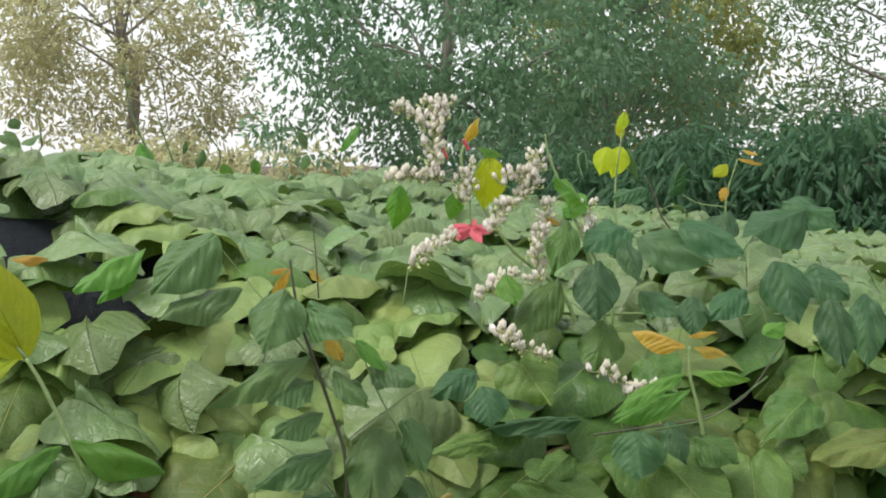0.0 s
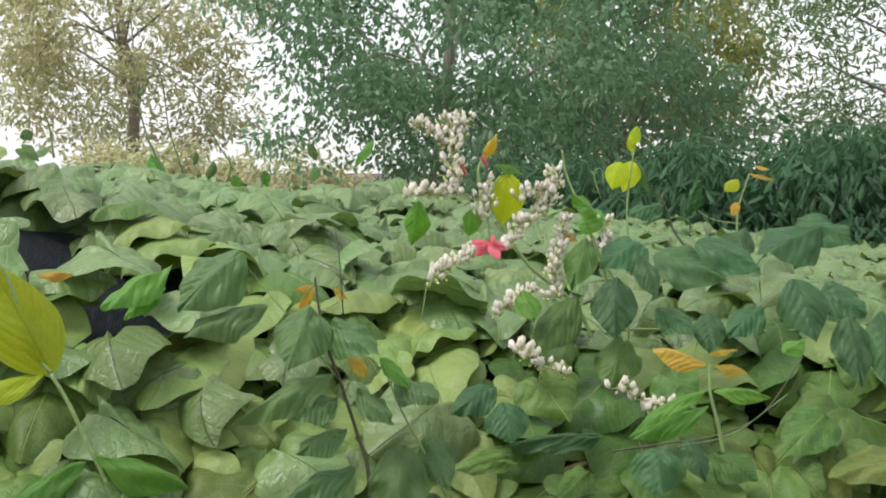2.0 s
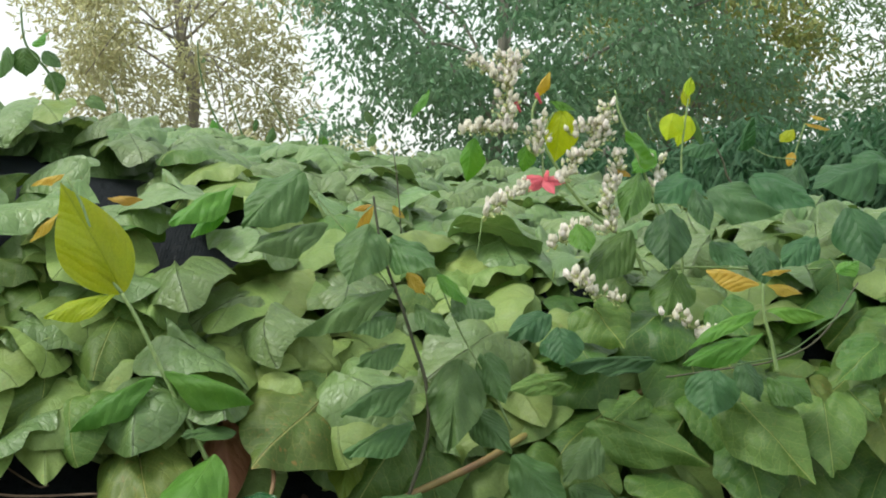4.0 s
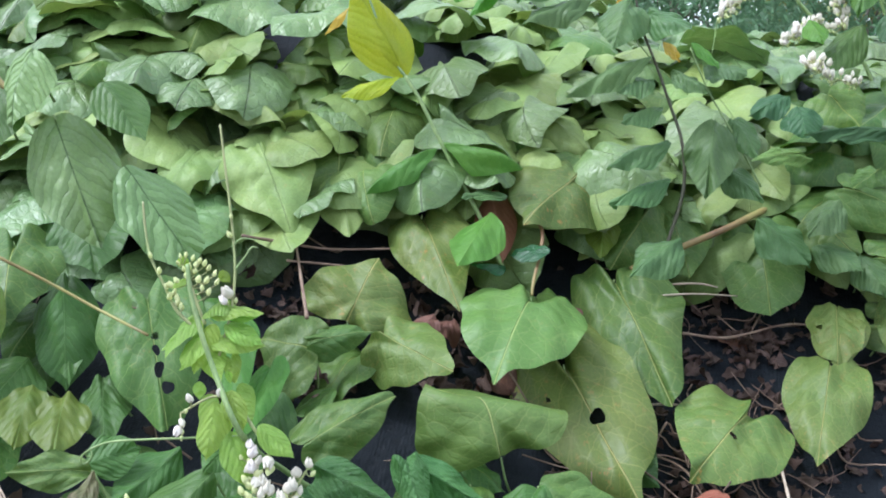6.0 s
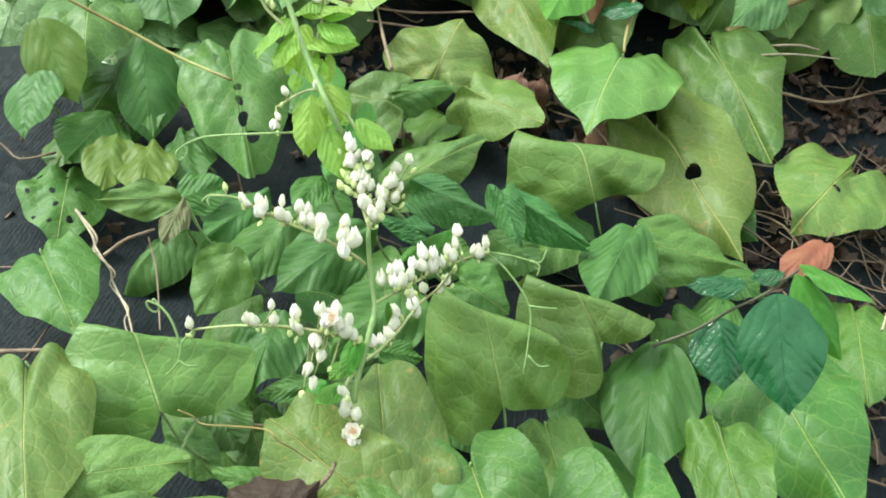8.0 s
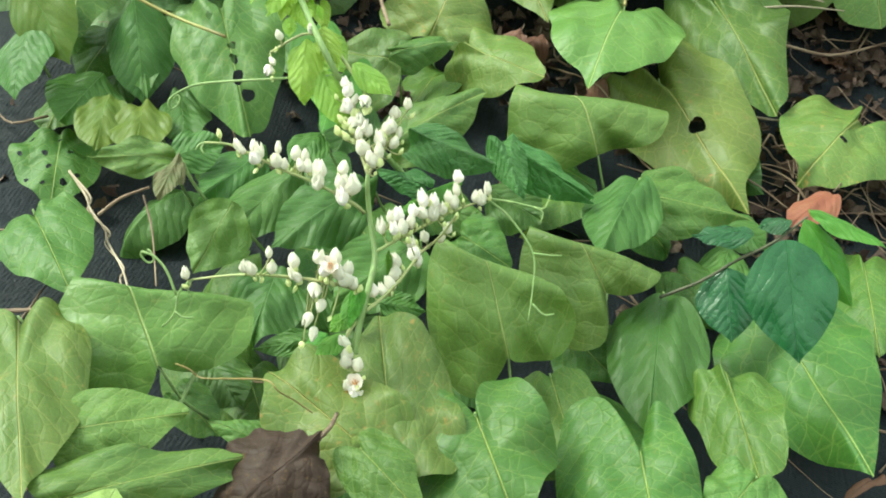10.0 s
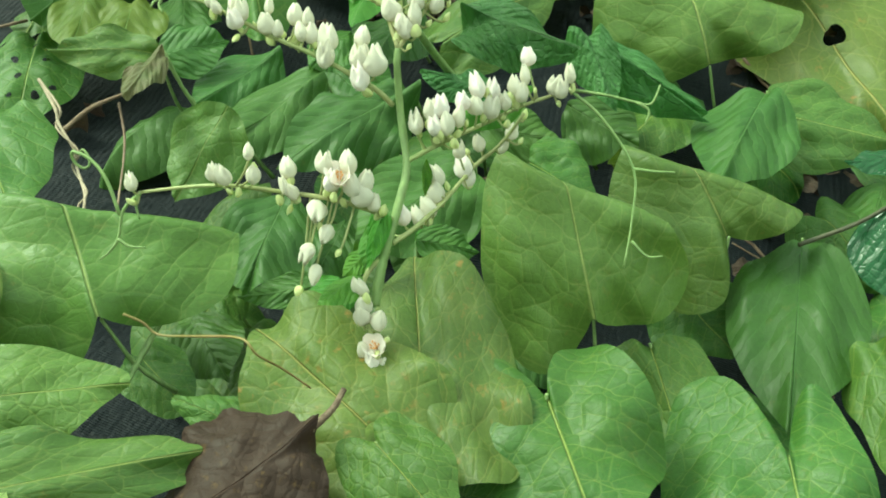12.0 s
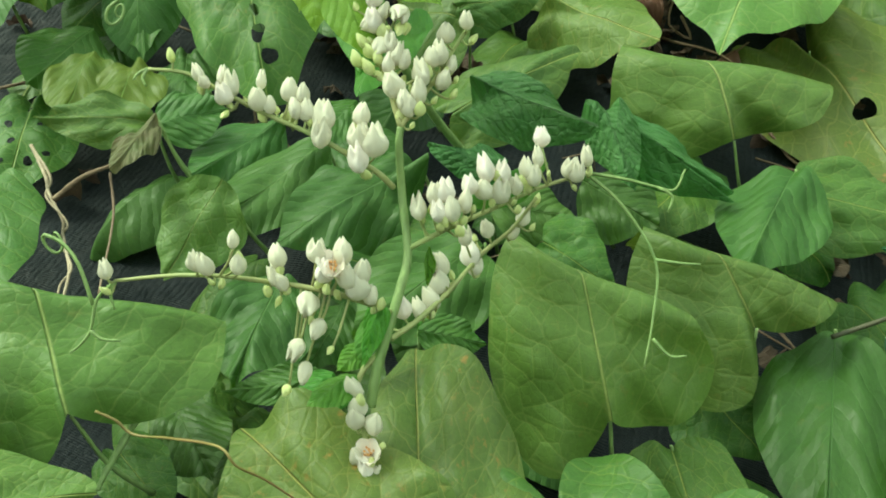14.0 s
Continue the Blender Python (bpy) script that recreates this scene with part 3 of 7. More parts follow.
# ---- distance: trees and hedge ----
def crown_points(rng, centre, radii, clumps, each, spread, gap=0.0):
    """Leaf places in clumps inside an uneven egg; and for each, the way out from its clump."""
    way = rng.normal(size=(clumps, 3))
    way /= np.linalg.norm(way, axis=1)[:, None]
    mids = np.array(centre) + way * np.array(radii) * rng.uniform(0.35, 1.0, (clumps, 1)) ** 0.6
    size = rng.uniform(0.6, 1.4, clumps) * spread
    off = rng.normal(size=(clumps, each, 3))
    off /= np.linalg.norm(off, axis=2)[..., None]
    off *= rng.uniform(0.1, 1.0, (clumps, each, 1)) ** 0.5
    return mids, (mids[:, None] + off * size[:, None, None] * (1.1, 1.1, 0.8)).reshape(-1, 3), off.reshape(-1, 3)


def tree(name, place, trunk, centre, radii, clumps, each, spread, material, outline, size, slim, seed, label, droop=0.6, hang=0.6, limbs=14):
    rng = np.random.default_rng(seed)
    thing = empty(name, place, label, "tree")
    here = np.array(place, float)
    mids, spots, out = crown_points(rng, np.array(centre) - here, radii, clumps, each, spread)
    fork = np.array([0.1, 0.0, trunk])
    part("trunk", tube_mesh("trunk", [(0, 0, -0.1), (0.05, 0.02, trunk * 0.5), fork, (np.array(centre) - here) * 0.6 + fork * 0.4, np.array(centre) - here + (0, 0, radii[2] * 0.5)], 0.075, 0.02, sides=10, lumps=0.06), M_BARK_HAZED, thing)
    for n in rng.choice(clumps, min(limbs, clumps), replace=False):
        start = fork * rng.uniform(0.7, 1.0) + (np.array(centre) - here - fork) * rng.uniform(0.0, 0.9)
        middle = (start + mids[n]) / 2 + rng.normal(0, 0.14, 3) + (0, 0, 0.15)
        part("limb", tube_mesh("limb", [start, middle, mids[n]], 0.017, 0.004, sides=6, steps=5, lumps=0.08), M_BARK_HAZED, thing)
    ahead = out * (1, 1, 0.5) + rng.normal(0, 0.6, spots.shape) + (0, 0, -hang)
    up = rng.normal(0, 0.5, spots.shape) + (0, -0.3, 0.9)
    length = size * rng.uniform(0.6, 1.3, len(spots))
    crown = part("crown", cloud_mesh("crown", blade(outline, 2, 4, 0.3, droop), spots, ahead, up, length, length * slim), material, thing)
    crown["kind"] = "stuff"
    return thing


tree("broadleaf_tree", (-0.1, 7.2, 0.4), 1.0, (0.05, 7.2, 2.25), (1.62, 1.1, 1.6), 190, 165, 0.29, M_TREE_DARK_HAZED, "ovate", 0.055, 0.46, 3,
     "dense dark green broadleaf tree behind the bank", limbs=9)
tree("broadleaf_tree", (1.3, 8.3, 0.4), 0.5, (1.2, 8.3, 1.4), (1.3, 0.9, 0.7), 68, 110, 0.27, M_TREE_DARK_HAZED, "ovate", 0.058, 0.46, 4,
     "low dark green broadleaf tree behind the hedge", limbs=12)
tree("feathery_tree", (-3.1, 10.5, 0.4), 1.5, (-3.2, 10.5, 2.7), (1.55, 1.1, 1.9), 130, 130, 0.30, M_TREE_PALE_HAZED, "lance", 0.075, 0.34, 5,
     "open feathery yellow-green tree, its colour paled for haze", hang=0.2, limbs=16)
tree("olive_tree", (2.2, 9.4, 0.4), 0.9, (1.85, 9.4, 2.2), (1.2, 1.0, 1.5), 130, 115, 0.29, M_TREE_OLIVE_HAZED, "ovate", 0.065, 0.45, 7,
     "olive and yellow leaved tree behind the hedge")
tree("willowy_tree", (3.9, 7.6, 0.4), 0.9, (3.0, 7.6, 1.9), (0.75, 0.8, 1.3), 75, 85, 0.30, M_WILLOW, "lance", 0.075, 0.22, 9,
     "light green willowy tree with narrow leaves", hang=-0.1)
for n, (hx, hy, hz, wide) in enumerate([(0.55, 5.3, 0.74, 0.42), (1.15, 4.7, 0.80, 0.42), (1.75, 4.4, 0.88, 0.48), (2.5, 4.4, 0.95, 0.55)]):
    tree("hedge_shrub", (hx, hy, 0.45), 0.2, (hx, hy, hz), (wide, 0.5, 0.30), 90, 95, 0.20, M_HEDGE, "lance", 0.07, 0.26, 20 + n,
         "dark green shrub with long narrow hanging leaves", hang=1.0, limbs=8)["group"] = "shrubs of the hedge"
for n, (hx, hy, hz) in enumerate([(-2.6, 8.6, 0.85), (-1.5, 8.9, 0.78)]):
    tree("pale_shrub", (hx, hy, 0.42), 0.2, (hx, hy, hz), (0.9, 0.5, 0.35), 60, 70, 0.22, M_TREE_PALE_HAZED, "lance", 0.09, 0.3, 30 + n,
         "low grey-green shrub, its colour paled for haze", hang=0.1, limbs=8)["group"] = "pale shrubs far behind"


# ---- the carpet of creeper leaves ----
def scatter(rng, x0, x1, y0, y1, step):
    gx, gy = np.meshgrid(np.arange(x0, x1, step), np.arange(y0, y1, step))
    xy = np.c_[gx.ravel(), gy.ravel()]
    return xy + rng.uniform(-0.48, 0.48, xy.shape) * step


def hummock(x, y):
    """How high the leaves stand over the soil."""
    return 0.055 + 0.060 * np.exp(-((y - 1.06) / 0.22) ** 2) + 0.022 * np.sin(x * 5.1 + 2.0 * np.sin(y * 3.0)) + 0.018 * np.sin(y * 8.3 + x * 2.7) + 0.01 * np.sin(x * 13 + y * 11) + 0.055 * np.exp(-((x + 0.45) / 0.3) ** 2 - ((y - 1.02) / 0.2) ** 2)


def bare(x, y):
    """A strip of bare mat between two swells of the carpet."""
    return ((x + 0.52) / 0.25) ** 2 + ((y - 1.25 + 0.10 * (x + 0.52)) / 0.105) ** 2 < 1


def hem_at(x):
    """Where the carpet ends above the bare mat."""
    return np.interp(x, [-1.0, -0.6, -0.5, -0.35, -0.2, 0.0, 0.2, 0.7, 0.76], [0.86, 0.86, 0.92, 0.98, 1.02, 1.06, 1.08, 1.04, 0.0])


rng = np.random.default_rng(11)
xy = np.vstack([scatter(rng, -2.7, 2.5, 1.5, 4.4, 0.045), scatter(rng, -2.7, 2.5, 0.94, 1.5, 0.037), scatter(rng, -1.0, -0.2, 0.85, 0.94, 0.046), scatter(rng, -2.7, -1.0, 0.0, 0.98, 0.075), scatter(rng, 0.75, 2.5, 0.0, 0.98, 0.075)])
edge = 2.45 + 0.15 * np.sin(xy[:, 1] * 5) + 0.1 * np.sin(xy[:, 1] * 11)
inside = (np.abs(xy[:, 0] + 0.1) < edge) & (xy[:, 1] < 4.1 + 0.2 * np.sin(xy[:, 0] * 4))
xy = xy[inside & ~bare(xy[:, 0], xy[:, 1])]
extra = scatter(rng, -1.05, 0.0, 0.96, 1.17, 0.068)
low = scatter(rng, -1.05, 0.05, 0.90, 1.30, 0.055)
low = low[~bare(low[:, 0], low[:, 1])]
top = np.r_[np.zeros(len(xy), bool), np.ones(len(extra), bool), np.zeros(len(low), bool)]
under = np.r_[np.zeros(len(xy) + len(extra), bool), np.ones(len(low), bool)]
xy = np.vstack([xy, extra, low])
hem = hem_at(xy[:, 0])
kept = (xy[:, 1] > hem) | (xy[:, 0] < -1.0)
xy, top, under = xy[kept], top[kept], under[kept]
z = bank(xy[:, 0], xy[:, 1]) + hummock(xy[:, 0], xy[:, 1]) + rng.normal(0, 0.012, len(xy)) - rng.uniform(0, 0.03, len(xy))
spots = np.c_[xy, z]
course = rng.normal(-90, 55, len(xy))
ahead = np.c_[np.cos(np.radians(course)), np.sin(np.radians(course)), rng.normal(-0.13, 0.16, len(xy))]
up = np.c_[rng.normal(0, 0.34, len(xy)), rng.normal(-0.20, 0.28, len(xy)), np.ones(len(xy))]
hanging = under | (xy[:, 1] < hem_at(xy[:, 0]) + rng.uniform(0.03, 0.12, len(xy)))
ahead[hanging, 2] = rng.normal(-0.62, 0.22, hanging.sum())
up[hanging, 1] = rng.normal(-0.62, 0.22, hanging.sum())
ahead[top, 2] = rng.normal(-0.12, 0.12, top.sum())
up[top, 1] = rng.normal(-0.15, 0.18, top.sum())
spots[top, 2] += 0.03
spots[under, 2] -= 0.035
length = rng.uniform(0.074, 0.118, len(xy)) * np.where(xy[:, 1] > 1.5, 0.86, 1.0)
width = length * rng.uniform(0.85, 1.1, len(xy))
close = ~top & ~under & (xy[:, 1] < 1.42) & (xy[:, 1] > 0.86) & (np.abs(xy[:, 0] + 0.1) < 0.75)
carpet = empty("creeper_carpet", (-0.2, 1.2, float(bank(-0.2, 1.2))), "dense carpet of drooping heart-shaped green creeper leaves", "creeper")
picked = np.nonzero(close)[0]
close[picked[300:]] = False
for n in picked[:300]:
    a = ahead[n] / np.linalg.norm(ahead[n])
    b = spots[n]
    # more dark leaves towards the right, partly for the shade of plants there
    leaf(carpet, b, b + a * length[n], width[n], ("broad", "ruffle", "broad", "heart")[n % 4], int(n) % 12, M_DEEP_SHADED if xy[n, 0] > 0.05 and (n % 3 == 0 or (n % 4 and xy[n, 1] < 1.2)) else M_VINE if n % 4 == 0 or (n % 2 and xy[n, 0] > 0.05) else M_SAGE, face=up[n])
far = empty("far_creeper_carpet", (-0.2, 2.6, float(bank(-0.2, 2.6))), "distant carpet of drooping green creeper leaves", "creeper")
rest = np.nonzero(~close)[0]
for v in range(6):
    some = rest[v::6]
    r = random.Random(v)
    mesh = leaf_mesh("far_leaves", "broad" if v % 2 else "heart", 300 + v, fold=r.uniform(0.1, 0.4), droop=r.uniform(0.3, 0.9), wave=0.06, twist=r.uniform(-0.3, 0.3), rings=5, edge_roll=0.25)
    shape = ([tuple(q.co) for q in mesh.vertices], [tuple(f.vertices) for f in mesh.polygons], None)
    uv = [(0, 0)] * len(shape[0])
    for loop, d in zip(mesh.loops, mesh.uv_layers[0].data):
        uv[loop.vertex_index] = tuple(d.uv)
    ob = part("leaves", cloud_mesh("far_leaves", (shape[0], shape[1], uv), spots[some], ahead[some], up[some], length[some], width[some]), M_VINE_FAR_SHEEN, far)
    ob.matrix_parent_inverse = Matrix.Translation(-far.location)
    ob["kind"] = "stuff"


# ---- plants near the camera ----
creeper = empty("heart_leaf_creeper", (-0.3, 0.6, float(bank(-0.3, 0.6))), "creeper with large heart-shaped green leaves over black mat", "creeper")
bean_vine = empty("bean_vine", (-0.6, 0.6, float(bank(-0.6, 0.6))), "climbing bean vine with quilted pointed green leaves", "vine")
seedling = empty("seedling", (-0.15, 0.62, float(bank(-0.15, 0.62))), "small seedling with wet dark green leaflets", "seedling")
flower_vine = empty("flowering_creeper", (-0.36, 0.45, float(bank(-0.36, 0.45))), "flowering creeper with white bud sprays and curling tendrils", "flowering vine")
far_vine = empty("flowering_creeper", (0.1, 1.25, float(bank(0.1, 1.25))), "tangled creeper with white flower strings and one red bloom", "flowering vine")
lime_sapling = empty("sapling", (-0.28, 0.97, float(bank(-0.28, 0.97))), "slender sapling with one large translucent lime-yellow leaf", "sapling")
dark_sapling = empty("sapling", (-0.1, 0.98, float(bank(-0.1, 0.98))), "dark-stemmed sapling with drooping pointed green leaves", "sapling")
orange_shoot = empty("young_shoot", (0.2, 0.8, float(bank(0.2, 0.8))), "young green shoot tipped with orange leaves", "shoot")
yellow_shoot = empty("young_shoot", (0.4, 1.65, float(bank(0.4, 1.65))), "upright shoots with small yellow-green leaves", "shoot")
far_shoot = empty("young_shoot", (-0.6, 1.95, float(bank(-0.6, 1.95))), "thin tall shoots with sparse small leaves", "shoot")

stem(creeper, [(-0.1409, 0.9746, 0.6104), (-0.0921, 0.9916, 0.6299), (-0.0363, 1.0167, 0.6500), (0.0139, 1.0745, 0.6659), (0.0738, 1.1206, 0.6787), (0.1517, 1.1341, 0.7019)], 0.0040, 0.0036, M_STEM_OCHRE, "runner")
leaf(creeper, (0.0963, 1.1239, 0.6780), (0.1707, 1.0656, 0.6311), 0.0752, "broad", 1, M_OLD, roll=10, stalk=True)
leaf(creeper, (0.2327, 1.1162, 0.6972), (0.2832, 1.0897, 0.6162), 0.1032, "flat", 6, M_OLD, roll=-10, stalk=True)
leaf(creeper, (0.1254, 1.0647, 0.6129), (0.2126, 1.0255, 0.5584), 0.0903, "flat", 7, M_OLD, roll=15, stalk=True)
leaf(creeper, (0.3132, 1.1269, 0.6242), (0.3259, 1.0295, 0.5274), 0.1165, "flat", 8, M_SAGE, stalk=True)
leaf(creeper, (0.1579, 1.0963, 0.6407), (0.2224, 1.0561, 0.5869), 0.0739, "heart", 1, M_SAGE, roll=10, stalk=True)
leaf(creeper, (0.0676, 1.0620, 0.6230), (0.0879, 1.0202, 0.5839), 0.0555, "heart", 2, M_SAGE, stalk=True)
leaf(creeper, (0.1099, 1.0618, 0.6043), (0.1244, 1.0190, 0.5631), 0.0451, "heart", 3, M_SAGE, stalk=True)
leaf(creeper, (0.0524, 1.0943, 0.6608), (0.0531, 1.0344, 0.6229), 0.0492, "heart", 4, M_SAGE, stalk=True)
leaf(creeper, (0.2410, 1.1109, 0.6374), (0.2507, 1.0512, 0.5819), 0.0801, "flat", 2, M_SAGE, stalk=True)
leaf(creeper, (0.2949, 1.1300, 0.7010), (0.3587, 1.0983, 0.6580), 0.0564, "flat", 3, M_OLD, stalk=True)
leaf(creeper, (0.1478, 1.1496, 0.7261), (0.0160, 1.1066, 0.7071), 0.0386, "broad", 2, M_SAGE, stalk=True)
leaf(creeper, (0.0117, 1.1465, 0.7182), (0.0392, 1.0829, 0.6756), 0.0576, "heart", 5, M_SAGE, stalk=True)
leaf(creeper, (0.0300, 1.1308, 0.6938), (0.0335, 1.0499, 0.6443), 0.0691, "flat", 4, M_OLD, stalk=True)
leaf(creeper, (0.0788, 1.1093, 0.6580), (0.1031, 1.0554, 0.6243), 0.0623, "heart", 6, M_SAGE, stalk=True)
leaf(creeper, (0.3986, 1.1341, 0.7528), (0.3260, 1.1006, 0.7092), 0.0750, "flat", 5, M_VINE, stalk=True)
leaf(creeper, (0.4539, 1.0811, 0.7172), (0.3708, 1.0508, 0.7137), 0.0516, "flat", 6, M_OLD, stalk=True)
leaf(creeper, (0.3696, 1.0793, 0.6941), (0.3822, 1.0450, 0.6404), 0.0745, "flat", 7, M_OLD, stalk=True)
leaf(creeper, (0.3113, 1.1003, 0.7062), (0.3432, 1.0668, 0.6624), 0.0584, "flat", 8, M_OLD, stalk=True)
stem(bean_vine, [(-0.7487, 0.6612, 0.7075), (-0.7047, 0.6717, 0.6765), (-0.6551, 0.6881, 0.6444), (-0.6069, 0.6900, 0.6181), (-0.5514, 0.6712, 0.5991)], 0.0017, 0.0014, M_STEM_OCHRE, "runner")
stem(bean_vine, [(-0.7610, 0.6891, 0.8260), (-0.7232, 0.7210, 0.8366), (-0.7043, 0.7258, 0.8204), (-0.6818, 0.7345, 0.8041)], 0.0034, 0.0030, M_STEM_OCHRE, "runner")
leaf(bean_vine, (-0.7324, 0.6714, 0.6578), (-0.6848, 0.6407, 0.5886), 0.0569, "ovate", 4, M_YELLOWING, stalk=True)
leaf(bean_vine, (-0.6569, 0.7183, 0.6322), (-0.6412, 0.6767, 0.5461), 0.0640, "ovate", 5, M_BEAN, stalk=True)
leaf(bean_vine, (-0.6137, 0.6500, 0.7944), (-0.5591, 0.6153, 0.6832), 0.0783, "ovate", 2, M_BEANLT_SHEEN, stalk=True)
leaf(bean_vine, (-0.5542, 0.6563, 0.7477), (-0.4734, 0.6309, 0.6629), 0.0664, "ovate", 6, M_BEANLT_SHEEN, roll=-10, stalk=True)
leaf(bean_vine, (-0.6584, 0.6437, 0.8176), (-0.6644, 0.6034, 0.7602), 0.0569, "ovate", 8, M_BEAN, stalk=True)
leaf(bean_vine, (-0.6298, 0.6544, 0.8499), (-0.6459, 0.6112, 0.7872), 0.0617, "ovate", 9, M_BEANLT_SHEEN, stalk=True)
leaf(bean_vine, (-0.5734, 0.6622, 0.8191), (-0.5228, 0.6357, 0.7733), 0.0474, "ovate", 10, M_BEAN, stalk=True)
leaf(bean_vine, (-0.7254, 0.6561, 0.6158), (-0.7202, 0.6018, 0.5672), 0.0581, "ovate", 4, M_BEAN, stalk=True)
stem(seedling, [(-0.1930, 0.5824, 0.4027), (-0.1637, 0.5928, 0.4124), (-0.1403, 0.6023, 0.4244), (-0.1131, 0.6127, 0.4361), (-0.0897, 0.6233, 0.4520)], 0.0013, 0.0010, M_STEM_DARK, "stem")
leaf(seedling, (-0.1267, 0.6113, 0.4440), (-0.1708, 0.6004, 0.4470), 0.0250, "ovate", 2, M_DARK)
leaf(seedling, (-0.1466, 0.5995, 0.4205), (-0.1414, 0.5671, 0.3758), 0.0469, "ovate", 3, M_DARK)
leaf(seedling, (-0.1085, 0.5513, 0.4532), (-0.1014, 0.5117, 0.3806), 0.0600, "ovate", 4, M_DARK)
leaf(seedling, (-0.1006, 0.6198, 0.4500), (-0.1248, 0.6133, 0.4493), 0.0169, "ovate", 5, M_DARK)
leaf(seedling, (-0.0967, 0.5578, 0.4656), (-0.0618, 0.5315, 0.4146), 0.0327, "lance", 1, M_YOUNG)
leaf(seedling, (-0.0942, 0.5600, 0.4711), (-0.0427, 0.5383, 0.4596), 0.0199, "lance", 2, M_YOUNG)
stem(flower_vine, [(-0.3626, 0.6389, 0.4512), (-0.3733, 0.6201, 0.4719), (-0.3844, 0.5451, 0.5236), (-0.3700, 0.4360, 0.5821), (-0.3907, 0.4414, 0.6273), (-0.4045, 0.4475, 0.6688), (-0.4080, 0.4518, 0.6911)], 0.0024, 0.0015, M_STEM, "stem")
leaf(flower_vine, (-0.3360, 0.5941, 0.4887), (-0.3770, 0.5403, 0.4908), 0.0209, "lance", 8, M_YOUNG)
leaf(flower_vine, (-0.4817, 0.6960, 0.5990), (-0.4567, 0.6173, 0.5523), 0.0452, "heart", 6, M_YOUNG)
leaf(flower_vine, (-0.4514, 0.6944, 0.5621), (-0.4496, 0.6016, 0.5326), 0.0404, "heart", 7, M_YOUNG)
leaf(flower_vine, (-0.4206, 0.4740, 0.6477), (-0.4415, 0.4665, 0.6330), 0.0136, "ovate", 1, M_TENDER)
leaf(flower_vine, (-0.4114, 0.4752, 0.6429), (-0.4228, 0.4581, 0.6204), 0.0179, "ovate", 2, M_TENDER)
leaf(flower_vine, (-0.3949, 0.4806, 0.6511), (-0.3711, 0.4870, 0.6560), 0.0120, "ovate", 3, M_TENDER)
leaf(flower_vine, (-0.3967, 0.4793, 0.6467), (-0.3685, 0.4736, 0.6364), 0.0172, "ovate", 4, M_TENDER)
leaf(flower_vine, (-0.3875, 0.4354, 0.6055), (-0.3907, 0.4181, 0.5721), 0.0213, "ovate", 5, M_TENDER)
leaf(flower_vine, (-0.3785, 0.4387, 0.6122), (-0.3674, 0.4264, 0.5878), 0.0149, "ovate", 6, M_TENDER)
leaf(flower_vine, (-0.3792, 0.4339, 0.5869), (-0.3626, 0.4214, 0.5544), 0.0220, "ovate", 7, M_TENDER)
leaf(flower_vine, (-0.3607, 0.4388, 0.5904), (-0.3352, 0.4312, 0.5733), 0.0177, "ovate", 8, M_TENDER)
leaf(flower_vine, (-0.3806, 0.4406, 0.6249), (-0.3778, 0.4392, 0.6142), 0.0050, "lance", 9, M_TENDER)
leaf(flower_vine, (-0.3973, 0.4355, 0.6186), (-0.3980, 0.4333, 0.6070), 0.0093, "ovate", 10, M_TENDER)
leaf(flower_vine, (-0.4261, 0.4809, 0.6924), (-0.4224, 0.4800, 0.6830), 0.0083, "ovate", 9, M_TENDER)
leaf(flower_vine, (-0.4004, 0.4849, 0.6820), (-0.3931, 0.4852, 0.6743), 0.0090, "ovate", 8, M_TENDER)
leaf(flower_vine, (-0.3563, 0.3969, 0.4593), (-0.3641, 0.3920, 0.4376), 0.0124, "heart", 4, M_YOUNG)
leaf(flower_vine, (-0.3641, 0.3920, 0.4380), (-0.3771, 0.3739, 0.4331), 0.0153, "ovate", 3, M_YOUNG)
leaf(flower_vine, (-0.3428, 0.4218, 0.4806), (-0.3452, 0.4166, 0.4639), 0.0051, "lance", 7, M_YOUNG)
stem(far_vine, [(0.1848, 1.2969, 0.7269), (0.1502, 1.3028, 0.8364), (0.0858, 1.3022, 0.8958), (0.0503, 1.3033, 0.9473), (0.0222, 1.3057, 1.0059), (0.0447, 1.3117, 1.0562)], 0.0030, 0.0016, M_STEM, "stem")
stem(far_vine, [(0.2171, 1.2789, 0.7283), (0.1766, 1.2882, 0.8863), (0.1491, 1.2917, 0.9583), (0.1284, 1.2941, 1.0087), (0.1231, 1.2959, 1.0374)], 0.0024, 0.0012, M_STEM, "stem")
stem(far_vine, [(0.1957, 1.2777, 0.7359), (0.2044, 1.2865, 0.8357), (0.1698, 1.2900, 0.9150)], 0.0024, 0.0012, M_STEM, "stem")
stem(far_vine, [(0.3734, 1.5434, 0.8546), (0.3202, 1.5485, 0.9200), (0.3079, 1.5511, 0.9526), (0.2915, 1.5536, 0.9853)], 0.0020, 0.0010, M_STEM_DARK, "stem")
stem(far_vine, [(0.1827, 1.2896, 0.8165), (0.2308, 1.2898, 0.8199), (0.3201, 1.2896, 0.8165), (0.4231, 1.2898, 0.8199)], 0.0016, 0.0012, M_STEM, "stem")
stem(far_vine, [(0.1546, 1.0816, 0.7230), (0.2127, 1.0823, 0.7317), (0.2650, 1.0830, 0.7404), (0.3115, 1.0848, 0.7636), (0.3522, 1.0894, 0.8215)], 0.0011, 0.0008, M_STEM_DARK, "stem")
leaf(far_vine, (0.0545, 1.2076, 1.0089), (0.0402, 1.2015, 0.9487), 0.0445, "ovate", 1, M_LIME)
